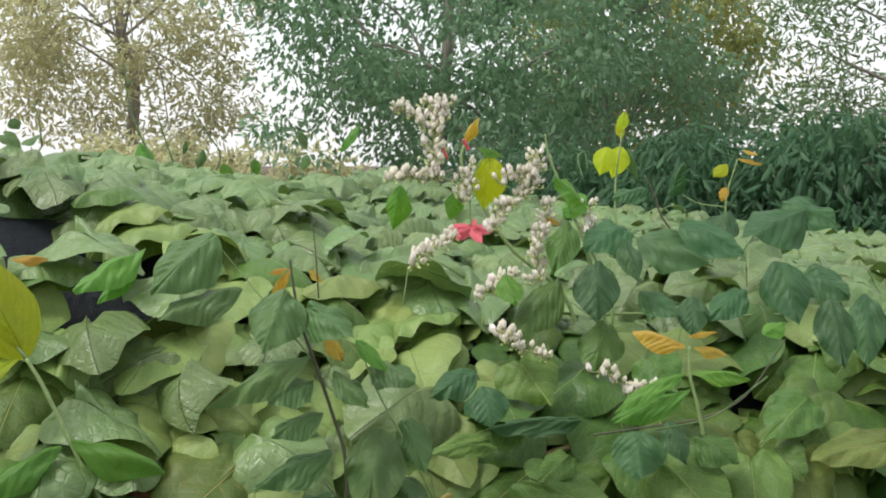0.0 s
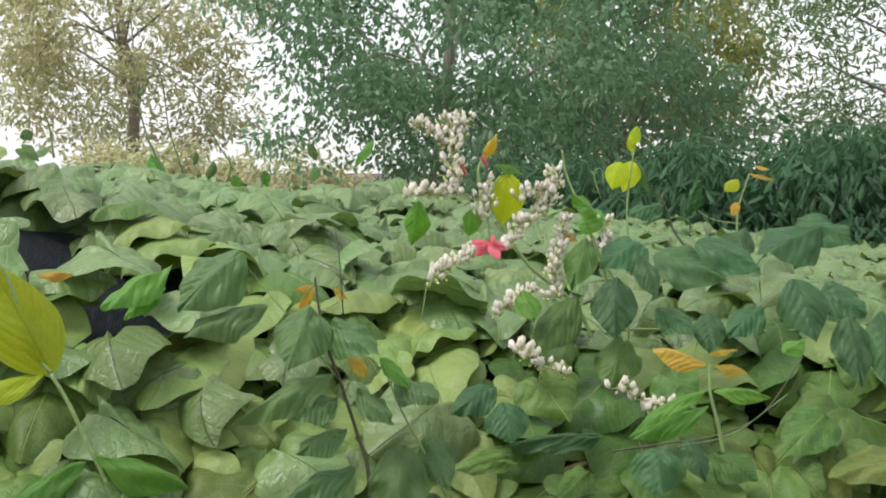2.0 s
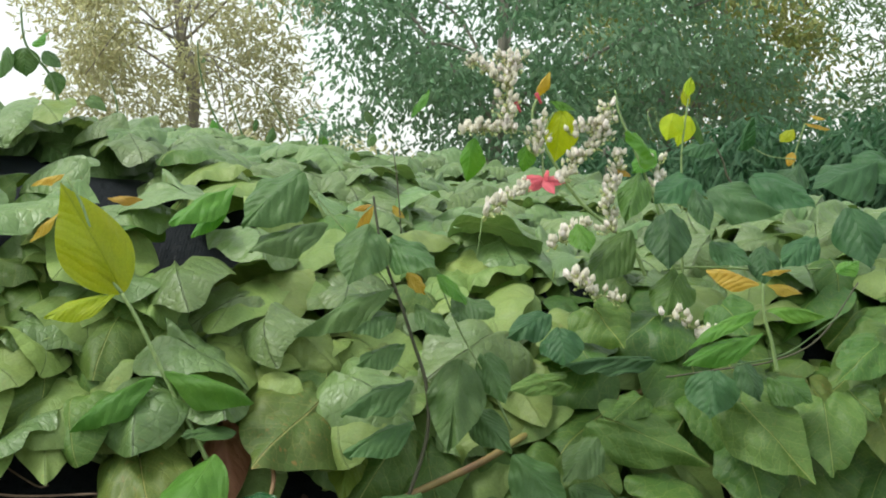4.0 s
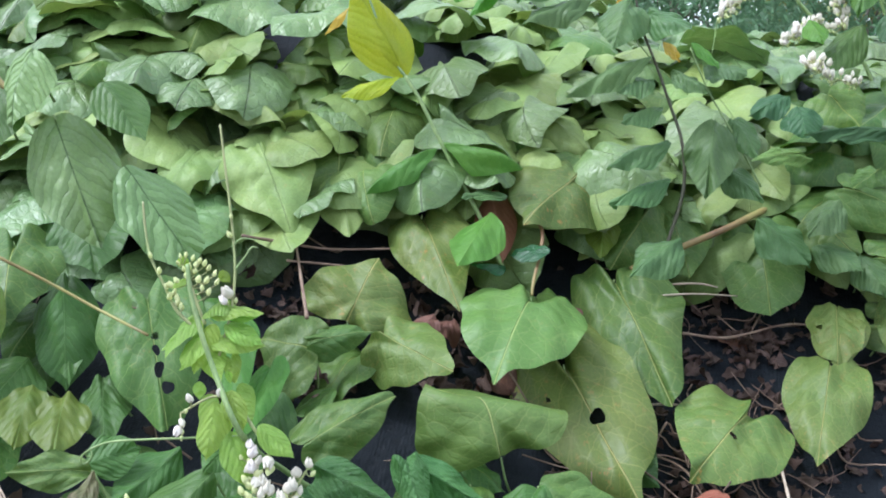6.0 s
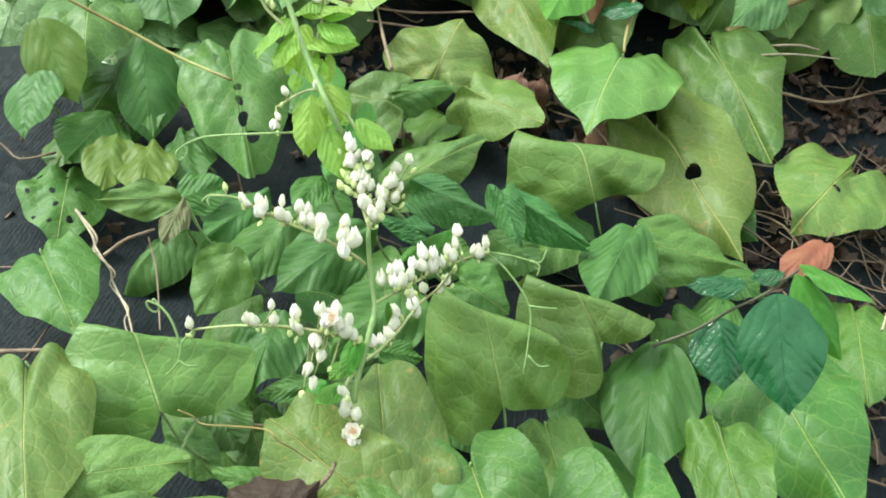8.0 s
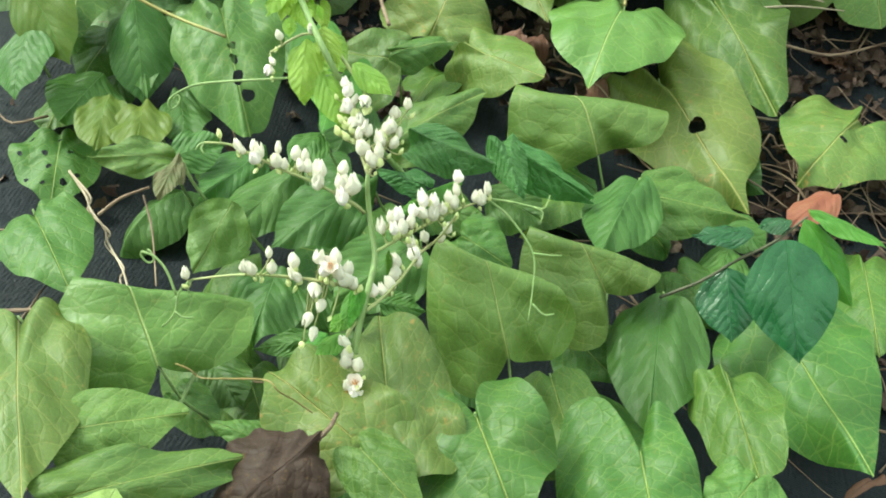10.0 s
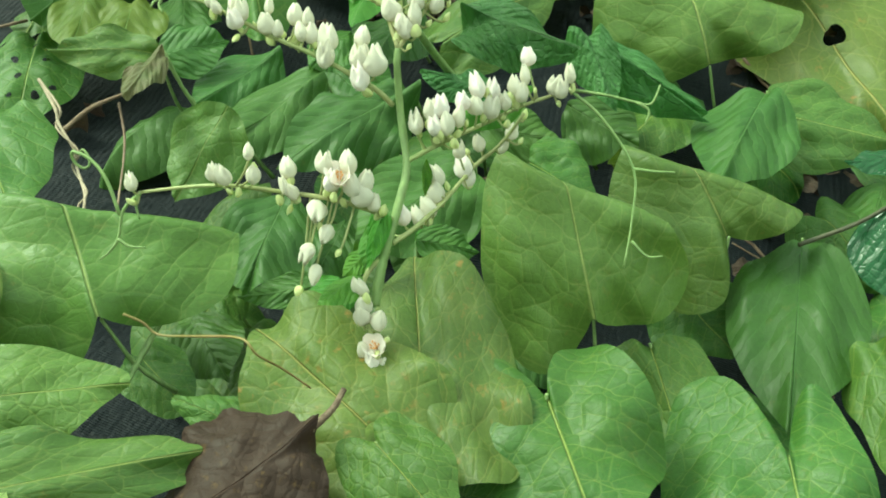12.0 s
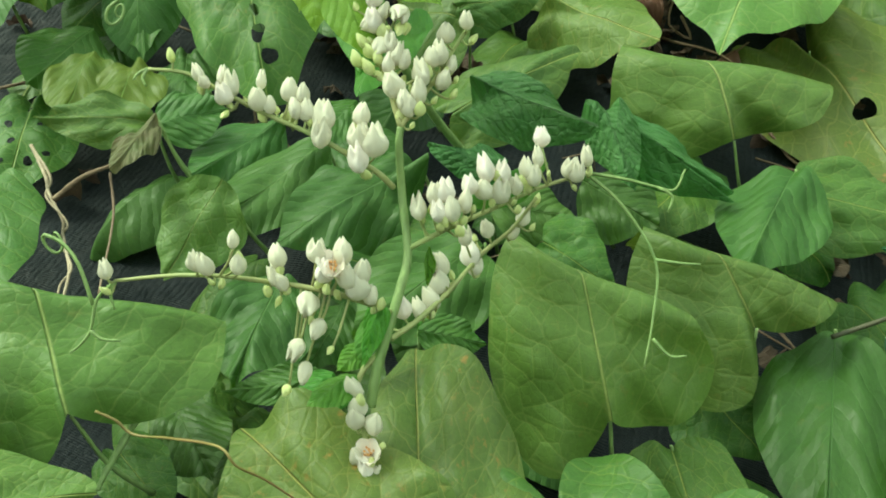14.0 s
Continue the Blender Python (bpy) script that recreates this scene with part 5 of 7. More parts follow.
leaf(bean_vine, (-0.617, 0.706, 0.552), (-0.576, 0.625, 0.521), 0.049, face=(0.09, -0.31, 0.95), stalk=True, mesh=grown(M_BEAN, 43, shape="ovate"))
leaf(creeper, (-0.031, 0.847, 0.488), (-0.081, 0.765, 0.465), 0.115, face=(0.27, -0.41, 0.87), stalk=True, mesh=grown(M_OLD, 44, lobe=(0.3, 0.35), holes=[(-0.04, 0.35, 0.030)], fold=0.15, wave=0.04))
leaf(creeper, (0.056, 0.923, 0.518), (0.030, 0.819, 0.460), 0.085, face=(-0.02, -0.48, 0.87), stalk=True, mesh=grown(M_OLD, 45, lobe=(0.2, 0.2)))
leaf(creeper, (0.077, 0.983, 0.561), (0.063, 0.920, 0.524), 0.057, face=(-0.04, -0.50, 0.87), stalk=True, mesh=grown(M_OLD, 46, lobe=(0.1, 0.1), holes=[(0.37, 0.33, 0.060)]))
# darker copy on these two, for the shade they hang in
leaf(creeper, (-0.704, 0.649, 0.526), (-0.681, 0.581, 0.483), 0.082, face=(0.32, -0.42, 0.85), stalk=True, mesh=grown(M_DEEP_SHADED, 47, lobe=(0.1, 0.1), holes=[(0.31, 0.02, 0.030), (0.13, 0.31, 0.035), (0.07, 0.49, 0.030), (-0.12, 0.29, 0.028), (-0.09, 0.66, 0.040), (0.10, 0.71, 0.025), (-0.22, 0.58, 0.030), (0.38, 0.32, 0.030), (0.28, 0.65, 0.030), (0.01, 0.11, 0.020)], wave=0.03))
leaf(creeper, (-0.652, 0.519, 0.487), (-0.584, 0.448, 0.455), 0.075, face=(0.03, -0.38, 0.93), stalk=True, mesh=grown(M_DEEP_SHADED, 48, lobe=(0.1, 0.1), wave=0.05))
leaf(bean_vine, (-0.541, 0.545, 0.520), (-0.594, 0.510, 0.530), 0.033, face=(0.53, -0.65, 0.54), stalk=True, mesh=grown(M_VINE, 49, shape="ovate"))
leaf(bean_vine, (-0.530, 0.530, 0.522), (-0.518, 0.470, 0.509), 0.021, face=(0.29, -0.16, 0.95), stalk=True, label="young leaflet flushed reddish brown", mesh=grown(M_REDDISH, 50, shape="lance"))
leaf(bean_vine, (-0.561, 0.573, 0.515), (-0.524, 0.595, 0.525), 0.040, face=(0.31, -0.77, 0.55), stalk=True, mesh=grown(M_BEAN, 51, shape="ovate"))
leaf(bean_vine, (-0.469, 0.605, 0.498), (-0.497, 0.514, 0.472), 0.056, face=(0.47, -0.37, 0.80), stalk=True, mesh=grown(M_BEAN, 52, shape="ovate", fold=0.3))
leaf(bean_vine, (-0.408, 0.592, 0.491), (-0.453, 0.503, 0.469), 0.060, face=(0.49, -0.44, 0.76), stalk=True, mesh=grown(M_BEAN, 53, shape="ovate", fold=0.3))
leaf(bean_vine, (-0.507, 0.625, 0.510), (-0.531, 0.554, 0.490), 0.052, face=(0.51, -0.38, 0.77), stalk=True, mesh=grown(M_BEAN, 54, shape="ovate", fold=0.3))
leaf(bean_vine, (-0.456, 0.514, 0.444), (-0.450, 0.446, 0.414), 0.056, face=(0.26, -0.37, 0.89), stalk=True, mesh=grown(M_BEAN, 55, shape="ovate"))
leaf(bean_vine, (-0.362, 0.558, 0.453), (-0.404, 0.481, 0.429), 0.067, face=(0.42, -0.47, 0.78), stalk=True, mesh=grown(M_BEAN, 56, shape="ovate"))
leaf(bean_vine, (-0.361, 0.452, 0.437), (-0.333, 0.464, 0.430), 0.023, face=(0.44, -0.67, 0.60), stalk=True, mesh=grown(M_BEAN, 57, shape="ovate"))
leaf(bean_vine, (-0.390, 0.423, 0.424), (-0.429, 0.403, 0.424), 0.019, face=(0.36, -0.67, 0.65), stalk=True, mesh=grown(M_BEAN, 58, shape="ovate"))
leaf(bean_vine, (-0.461, 0.640, 0.520), (-0.471, 0.593, 0.507), 0.033, face=(0.45, -0.31, 0.84), stalk=True, mesh=grown(M_BEAN, 59, shape="ovate"))
leaf(bean_vine, (-0.212, 0.671, 0.474), (-0.233, 0.576, 0.446), 0.062, face=(0.22, -0.32, 0.92), stalk=True, mesh=grown(M_BEAN, 60, shape="ovate", fold=0.2, droop=0.4))
leaf(creeper, (-0.206, 0.681, 0.457), (-0.125, 0.688, 0.440), 0.061, face=(0.19, -0.80, 0.56), stalk=True, mesh=grown(M_VINE, 61, lobe=(0.1, 0.1)))
leaf(flower_vine, (-0.350, 0.518, 0.536), (-0.294, 0.500, 0.521), 0.035, face=(-0.06, -0.76, 0.64), mesh=grown(M_CRINKLED, 62, left=0.45, lobe=(0.1, 0.1), blunt=1, wave=0.08, frill=0.012, fold=0.3, droop=0.6))
leaf(flower_vine, (-0.308, 0.612, 0.514), (-0.234, 0.619, 0.465), 0.036, face=(0.36, -0.83, 0.43), mesh=grown(M_CRINKLED, 63, shape="ovate", wave=0.07, frill=0.015, fold=0.5, droop=0.5))
leaf(flower_vine, (-0.307, 0.600, 0.517), (-0.286, 0.573, 0.480), 0.029, face=(0.10, -0.78, 0.62), mesh=grown(M_CRINKLED, 66, lobe=(0.1, 0.1), wave=0.07, frill=0.015, fold=0.4, droop=0.5))
leaf(flower_vine, (-0.358, 0.565, 0.491), (-0.401, 0.577, 0.506), 0.022, face=(0.00, -0.76, 0.66), mesh=grown(M_CRINKLED, 64, lobe=(0.1, 0.1), wave=0.08, frill=0.012, fold=0.3))
leaf(creeper, (-0.382, 0.414, 0.427), (-0.390, 0.396, 0.421), 0.021, face=(0.39, -0.46, 0.80), mesh=grown(M_YOUNG, 65, lobe=(0.08, 0.08), blunt=1))
leaf(flower_vine, (-0.370, 0.431, 0.452), (-0.370, 0.409, 0.437), 0.012, face=(0.24, -0.52, 0.82), mesh=grown(M_YOUNG, 67, shape="ovate"))
leaf(flower_vine, (-0.373, 0.424, 0.439), (-0.383, 0.414, 0.431), 0.012, face=(0.22, -0.75, 0.63), mesh=grown(M_YOUNG, 68, shape="ovate"))
leaf(creeper, (-0.366, 0.465, 0.435), (-0.337, 0.474, 0.427), 0.020, face=(0.41, -0.70, 0.59), mesh=grown(M_YOUNG, 69, shape="ovate", fold=0.3))
leaf(creeper, (-0.539, 0.935, 0.759), (-0.479, 0.857, 0.677), 0.101, face=(0.19, -0.64, 0.74), stalk=True, mesh=grown(M_SAGE, 70, lobe=(0.15, 0.15), wave=0.04))
leaf(creeper, (-0.463, 0.978, 0.733), (-0.426, 0.882, 0.671), 0.081, face=(0.13, -0.50, 0.85), stalk=True, mesh=grown(M_SAGE, 71, lobe=(0.2, 0.2), wave=0.04))
leaf(creeper, (-0.352, 1.009, 0.724), (-0.335, 0.940, 0.689), 0.083, face=(0.09, -0.43, 0.90), stalk=True, mesh=grown(M_SAGE, 72, lobe=(0.2, 0.2), wave=0.04))
leaf(creeper, (-0.195, 1.006, 0.714), (-0.243, 0.914, 0.684), 0.123, face=(0.37, -0.47, 0.80), stalk=True, mesh=grown(M_OLD, 73, lobe=(0.15, 0.2), fold=0.3, wave=0.04))
leaf(creeper, (-0.171, 1.018, 0.661), (-0.171, 0.962, 0.631), 0.040, face=(0.09, -0.47, 0.88), stalk=True, mesh=grown(M_YELLOWING, 74, lobe=(0.2, 0.2)))
leaf(creeper, (-0.003, 1.047, 0.648), (0.004, 0.962, 0.577), 0.105, face=(-0.04, -0.65, 0.76), stalk=True, mesh=grown(M_VINE, 75, lobe=(0.15, 0.15), droop=0.5, blunt=1))
leaf(creeper, (0.223, 1.038, 0.705), (0.276, 0.972, 0.650), 0.081, face=(-0.24, -0.73, 0.64), stalk=True, mesh=grown(M_VINE, 76, lobe=(0.15, 0.15)))
leaf(creeper, (0.116, 1.003, 0.618), (0.219, 0.994, 0.596), 0.073, face=(0.06, -0.82, 0.57), stalk=True, mesh=grown(M_DEEP_SHADED, 77, lobe=(0.15, 0.15), fold=0.3))
leaf(creeper, (0.086, 1.037, 0.690), (0.188, 1.011, 0.655), 0.068, face=(-0.03, -0.84, 0.55), stalk=True, mesh=grown(M_VINE, 78, lobe=(0.1, 0.15), fold=0.3))
leaf(creeper, (0.272, 1.046, 0.623), (0.269, 0.955, 0.564), 0.091, face=(-0.18, -0.53, 0.83), stalk=True, mesh=grown(M_DEEP_SHADED, 79, lobe=(0.2, 0.2)))
leaf(creeper, (0.072, 0.991, 0.567), (0.064, 0.924, 0.528), 0.058, face=(-0.04, -0.50, 0.87), stalk=True, mesh=grown(M_OLD, 80, lobe=(0.1, 0.1), holes=[(0.29, 0.38, 0.050)], blunt=1))
leaf(creeper, (0.138, 1.007, 0.568), (0.130, 0.939, 0.529), 0.050, face=(-0.07, -0.48, 0.88), stalk=True, mesh=grown(M_OLD, 81, lobe=(0.1, 0.1), blunt=1))
leaf(creeper, (0.192, 1.020, 0.567), (0.181, 0.939, 0.526), 0.058, face=(-0.09, -0.44, 0.89), stalk=True, mesh=grown(M_VINE, 82, lobe=(0.1, 0.1), blunt=1))
leaf(creeper, (0.232, 1.050, 0.655), (0.240, 0.999, 0.607), 0.077, face=(-0.18, -0.68, 0.71), stalk=True, mesh=grown(M_DEEP_SHADED, 83, lobe=(0.2, 0.2)))
leaf(creeper, (0.059, 1.028, 0.655), (0.097, 1.000, 0.622), 0.068, face=(-0.07, -0.81, 0.59), stalk=True, mesh=grown(M_VINE, 84, lobe=(0.2, 0.2)))
leaf(creeper, (0.123, 0.992, 0.550), (0.235, 0.972, 0.540), 0.074, face=(-0.08, -0.77, 0.63), stalk=True, mesh=grown(M_VINE, 85, lobe=(0.2, 0.2)))
leaf(creeper, (-0.241, 0.943, 0.587), (-0.211, 0.879, 0.559), 0.055, face=(-0.08, -0.43, 0.90), stalk=True, mesh=grown(M_VINE, 86, lobe=(0.2, 0.2)))
leaf(creeper, (-0.096, 1.038, 0.660), (-0.078, 0.974, 0.609), 0.077, face=(-0.03, -0.62, 0.78), stalk=True, mesh=grown(M_VINE, 87, lobe=(0.2, 0.2)))
leaf(creeper, (0.312, 1.064, 0.701), (0.304, 1.000, 0.649), 0.077, face=(-0.19, -0.60, 0.78), stalk=True, mesh=grown(M_VINE, 88, lobe=(0.2, 0.2)))
DEAD_LEAVES = [((-0.361, 0.330, 0.399), (-0.401, 0.260, 0.387), 0.073, (0.45, -0.39, 0.80), grown(M_DEAD_DARK, 90, shape="ovate", fold=0.4, droop=0.9, wave=0.06, frill=0.03, curl=0.3), "large curled dark brown dead leaf")]
leaf(far_vine, (0.412, 1.300, 0.956), (0.471, 1.251, 0.942), 0.055, face=(-0.29, -0.57, 0.77), mesh=grown(M_CLIMBER, 200, shape="ovate", fold=0.3, droop=0.7))
leaf(far_vine, (0.431, 1.280, 0.941), (0.349, 1.230, 0.937), 0.073, face=(0.26, -0.49, 0.83), mesh=grown(M_CLIMBER, 201, shape="ovate", fold=0.3, droop=0.7))
leaf(far_vine, (0.275, 1.240, 0.933), (0.344, 1.188, 0.912), 0.056, face=(-0.22, -0.60, 0.77), mesh=grown(M_CLIMBER, 202, shape="ovate", fold=0.3, droop=0.7))
leaf(far_vine, (0.339, 1.270, 0.945), (0.311, 1.226, 0.917), 0.040, face=(-0.03, -0.53, 0.85), mesh=grown(M_CLIMBER, 203, shape="ovate", fold=0.3, droop=0.7))
leaf(far_vine, (0.226, 1.240, 0.917), (0.303, 1.188, 0.906), 0.063, face=(-0.28, -0.57, 0.77), mesh=grown(M_CLIMBER, 204, shape="ovate", fold=0.3, droop=0.7))
leaf(far_vine, (0.247, 1.300, 0.971), (0.201, 1.259, 0.971), 0.033, face=(0.36, -0.39, 0.85), mesh=grown(M_CLIMBER, 205, shape="ovate", fold=0.3, droop=0.7))
leaf(far_vine, (0.277, 1.300, 0.962), (0.274, 1.262, 1.004), 0.025, face=(-0.92, -0.26, -0.30), mesh=grown(M_CLIMBER, 206, shape="ovate", fold=0.3, droop=0.7))
leaf(far_vine, (0.215, 1.240, 0.929), (0.159, 1.195, 0.920), 0.058, face=(0.24, -0.47, 0.85), mesh=grown(M_CLIMBER, 207, shape="ovate", fold=0.3, droop=0.7))
leaf(far_vine, (0.143, 1.200, 0.935), (0.117, 1.150, 0.890), 0.038, face=(-0.05, -0.65, 0.75), mesh=grown(M_BEAN, 208, shape="ovate", fold=0.3, droop=0.7))
leaf(far_vine, (0.167, 1.250, 0.950), (0.140, 1.210, 0.992), 0.051, face=(0.90, -0.30, 0.30), mesh=grown(M_YOUNG, 209, shape="ovate", fold=0.3, droop=0.7))
leaf(far_vine, (0.169, 1.170, 0.893), (0.162, 1.118, 0.841), 0.053, face=(-0.08, -0.71, 0.70), mesh=grown(M_CLIMBER, 210, shape="ovate", fold=0.3, droop=0.7))
leaf(far_vine, (0.128, 1.180, 0.870), (0.072, 1.127, 0.825), 0.050, face=(-0.02, -0.63, 0.77), mesh=grown(M_BEAN, 211, shape="ovate", fold=0.3, droop=0.7))
leaf(far_vine, (0.184, 1.180, 0.824), (0.156, 1.133, 0.786), 0.054, face=(-0.05, -0.61, 0.79), mesh=grown(M_BEAN, 212, shape="ovate", fold=0.3, droop=0.7))
leaf(far_vine, (0.203, 1.200, 0.916), (0.214, 1.154, 0.880), 0.029, face=(-0.10, -0.62, 0.78), mesh=grown(M_CLIMBER, 213, shape="ovate", fold=0.3, droop=0.7))
leaf(far_vine, (0.222, 1.200, 0.857), (0.261, 1.157, 0.844), 0.038, face=(-0.27, -0.49, 0.83), mesh=grown(M_CLIMBER, 214, shape="ovate", fold=0.3, droop=0.7))
leaf(far_vine, (0.282, 1.200, 0.853), (0.273, 1.155, 0.820), 0.038, face=(-0.10, -0.58, 0.81), mesh=grown(M_CLIMBER, 215, shape="ovate", fold=0.3, droop=0.7))
leaf(far_vine, (0.328, 1.160, 0.865), (0.282, 1.116, 0.848), 0.040, face=(0.11, -0.46, 0.88), mesh=grown(M_CLIMBER, 216, shape="ovate", fold=0.3, droop=0.7))
leaf(far_vine, (0.355, 1.130, 0.899), (0.366, 1.077, 0.845), 0.054, face=(-0.14, -0.72, 0.68), mesh=grown(M_CLIMBER, 217, shape="ovate", fold=0.3, droop=0.7))
leaf(far_vine, (0.389, 1.150, 0.887), (0.427, 1.106, 0.872), 0.051, face=(-0.29, -0.52, 0.80), mesh=grown(M_CLIMBER, 218, shape="ovate", fold=0.3, droop=0.7))
leaf(far_vine, (0.400, 1.100, 0.862), (0.402, 1.046, 0.803), 0.043, face=(-0.16, -0.73, 0.66), mesh=grown(M_CLIMBER, 219, shape="ovate", fold=0.3, droop=0.7))
leaf(far_vine, (0.437, 1.100, 0.867), (0.423, 1.045, 0.804), 0.041, face=(-0.20, -0.72, 0.67), mesh=grown(M_CLIMBER, 220, shape="ovate", fold=0.3, droop=0.7))
# dark vine leaves from here on carry the plants' shade in their colour
leaf(far_vine, (0.221, 1.130, 0.794), (0.243, 1.094, 0.769), 0.055, face=(-0.26, -0.65, 0.72), mesh=grown(M_DEEP_SHADED, 221, lobe=(0.12, 0.15)))
leaf(far_vine, (0.081, 1.120, 0.793), (0.110, 1.082, 0.758), 0.074, face=(-0.13, -0.73, 0.67), mesh=grown(M_DEEP_SHADED, 222, lobe=(0.12, 0.15)))
leaf(far_vine, (0.032, 1.080, 0.791), (-0.011, 1.037, 0.781), 0.040, face=(0.24, -0.44, 0.87), mesh=grown(M_CLIMBER, 223, shape="ovate", fold=0.3, droop=0.7))
leaf(far_vine, (0.041, 1.060, 0.778), (0.047, 1.019, 0.754), 0.047, face=(-0.05, -0.49, 0.87), mesh=grown(M_CLIMBER, 224, shape="ovate", fold=0.3, droop=0.7))
leaf(far_vine, (0.193, 1.030, 0.742), (0.182, 0.986, 0.710), 0.054, face=(-0.07, -0.57, 0.82), mesh=grown(M_CLIMBER, 225, shape="ovate", fold=0.3, droop=0.7))
leaf(far_vine, (0.219, 1.030, 0.750), (0.231, 0.987, 0.724), 0.028, face=(-0.13, -0.54, 0.83), mesh=grown(M_CLIMBER, 226, shape="ovate", fold=0.3, droop=0.7))
leaf(far_vine, (0.253, 1.050, 0.728), (0.285, 1.010, 0.724), 0.045, face=(-0.35, -0.38, 0.86), mesh=grown(M_BEAN, 227, shape="ovate", fold=0.3, droop=0.7))
leaf(far_vine, (0.379, 1.100, 0.756), (0.328, 1.062, 0.730), 0.057, face=(0.05, -0.61, 0.79), mesh=grown(M_DEEP_SHADED, 228, lobe=(0.12, 0.15)))
leaf(far_vine, (0.400, 1.100, 0.724), (0.415, 1.063, 0.689), 0.056, face=(-0.26, -0.72, 0.65), mesh=grown(M_VINE, 229, lobe=(0.12, 0.15)))
leaf(far_vine, (0.137, 1.040, 0.749), (0.041, 0.989, 0.767), 0.028, face=(0.40, -0.47, 0.79), mesh=grown(M_CLIMBER, 230, shape="ovate", fold=0.3, droop=0.7))
leaf(far_vine, (0.044, 1.040, 0.728), (-0.013, 1.002, 0.729), 0.028, face=(0.41, -0.60, 0.69), mesh=grown(M_VINE, 231, lobe=(0.12, 0.15)))
leaf(far_vine, (0.068, 1.170, 0.879), (0.078, 1.129, 0.858), 0.031, face=(-0.09, -0.48, 0.87), mesh=grown(M_YOUNG, 232, shape="ovate", fold=0.3, droop=0.7))
leaf(far_vine, (0.127, 1.060, 0.706), (0.094, 1.025, 0.694), 0.035, face=(0.25, -0.50, 0.83), mesh=grown(M_DEEP_SHADED, 233, lobe=(0.12, 0.15)))
leaf(far_vine, (0.342, 1.080, 0.709), (0.361, 1.045, 0.691), 0.049, face=(-0.34, -0.56, 0.75), mesh=grown(M_DEEP_SHADED, 234, lobe=(0.12, 0.15)))
leaf(dark_sapling, (-0.136, 0.930, 0.891), (-0.153, 0.882, 0.851), 0.053, face=(0.09, -0.66, 0.75), mesh=grown(M_SAPLING, 300, shape="ovate", fold=0.35, droop=0.7))
leaf(dark_sapling, (-0.198, 0.930, 0.939), (-0.247, 0.878, 0.903), 0.058, face=(0.19, -0.67, 0.72), mesh=grown(M_SAPLING, 301, shape="ovate", fold=0.35, droop=0.7))
leaf(dark_sapling, (-0.257, 0.920, 0.926), (-0.311, 0.864, 0.916), 0.037, face=(0.22, -0.38, 0.90), mesh=grown(M_YOUNG, 302, shape="lance", fold=0.35, droop=1.1))
leaf(dark_sapling, (-0.175, 0.930, 0.892), (-0.243, 0.875, 0.897), 0.041, face=(0.33, -0.33, 0.88), mesh=grown(M_SAPLING, 303, shape="lance", fold=0.35, droop=1.1))
leaf(dark_sapling, (-0.120, 0.930, 0.875), (-0.076, 0.886, 0.866), 0.039, face=(-0.32, -0.49, 0.81), mesh=grown(M_SAPLING, 304, shape="ovate", fold=0.35, droop=0.7))
leaf(dark_sapling, (-0.115, 0.930, 0.834), (-0.204, 0.865, 0.824), 0.037, face=(0.20, -0.41, 0.89), mesh=grown(M_SAPLING, 305, shape="lance", fold=0.35, droop=1.1))
leaf(dark_sapling, (-0.114, 0.930, 0.810), (-0.147, 0.888, 0.818), 0.037, face=(0.41, -0.14, 0.90), mesh=grown(M_SAPLING, 306, shape="lance", fold=0.35, droop=1.1))
leaf(dark_sapling, (-0.106, 0.930, 0.782), (-0.144, 0.886, 0.788), 0.032, face=(0.36, -0.19, 0.91), mesh=grown(M_SAPLING, 307, shape="lance", fold=0.35, droop=1.1))
leaf(dark_sapling, (-0.098, 0.930, 0.746), (-0.164, 0.877, 0.750), 0.038, face=(0.31, -0.31, 0.90), mesh=grown(M_SAPLING, 308, shape="lance", fold=0.35, droop=1.1))
leaf(dark_sapling, (-0.055, 0.930, 0.769), (-0.067, 0.872, 0.700), 0.054, face=(-0.00, -0.77, 0.64), mesh=grown(M_SAPLING, 309, shape="ovate", fold=0.35, droop=0.7))
leaf(dark_sapling, (-0.065, 0.950, 0.821), (-0.028, 0.908, 0.832), 0.041, face=(-0.42, -0.14, 0.89), mesh=grown(M_SAPLING, 310, shape="lance", fold=0.35, droop=1.1))
leaf(dark_sapling, (-0.097, 0.930, 0.817), (-0.062, 0.884, 0.812), 0.027, face=(-0.21, -0.26, 0.94), mesh=grown(M_SAPLING, 311, shape="lance", fold=0.35, droop=1.1))
leaf(dark_sapling, (-0.047, 0.950, 0.721), (-0.009, 0.904, 0.696), 0.036, face=(-0.14, -0.56, 0.81), mesh=grown(M_SAPLING, 312, shape="ovate", fold=0.35, droop=0.7))
leaf(dark_sapling, (-0.099, 0.930, 0.708), (-0.161, 0.878, 0.711), 0.037, face=(0.30, -0.30, 0.90), mesh=grown(M_SAPLING, 313, shape="lance", fold=0.35, droop=1.1))
leaf(dark_sapling, (-0.006, 1.000, 0.660), (0.046, 0.949, 0.627), 0.053, face=(-0.10, -0.62, 0.78), mesh=grown(M_SAPLING, 314, shape="ovate", fold=0.35, droop=0.7))
leaf(dark_sapling, (-0.090, 0.900, 0.650), (-0.139, 0.854, 0.633), 0.050, face=(0.21, -0.54, 0.82), mesh=grown(M_SAPLING, 315, shape="ovate", fold=0.35, droop=0.7))
leaf(dark_sapling, (0.076, 1.000, 0.677), (0.040, 0.956, 0.656), 0.043, face=(0.12, -0.52, 0.85), mesh=grown(M_SAPLING, 316, shape="ovate", fold=0.35, droop=0.7))
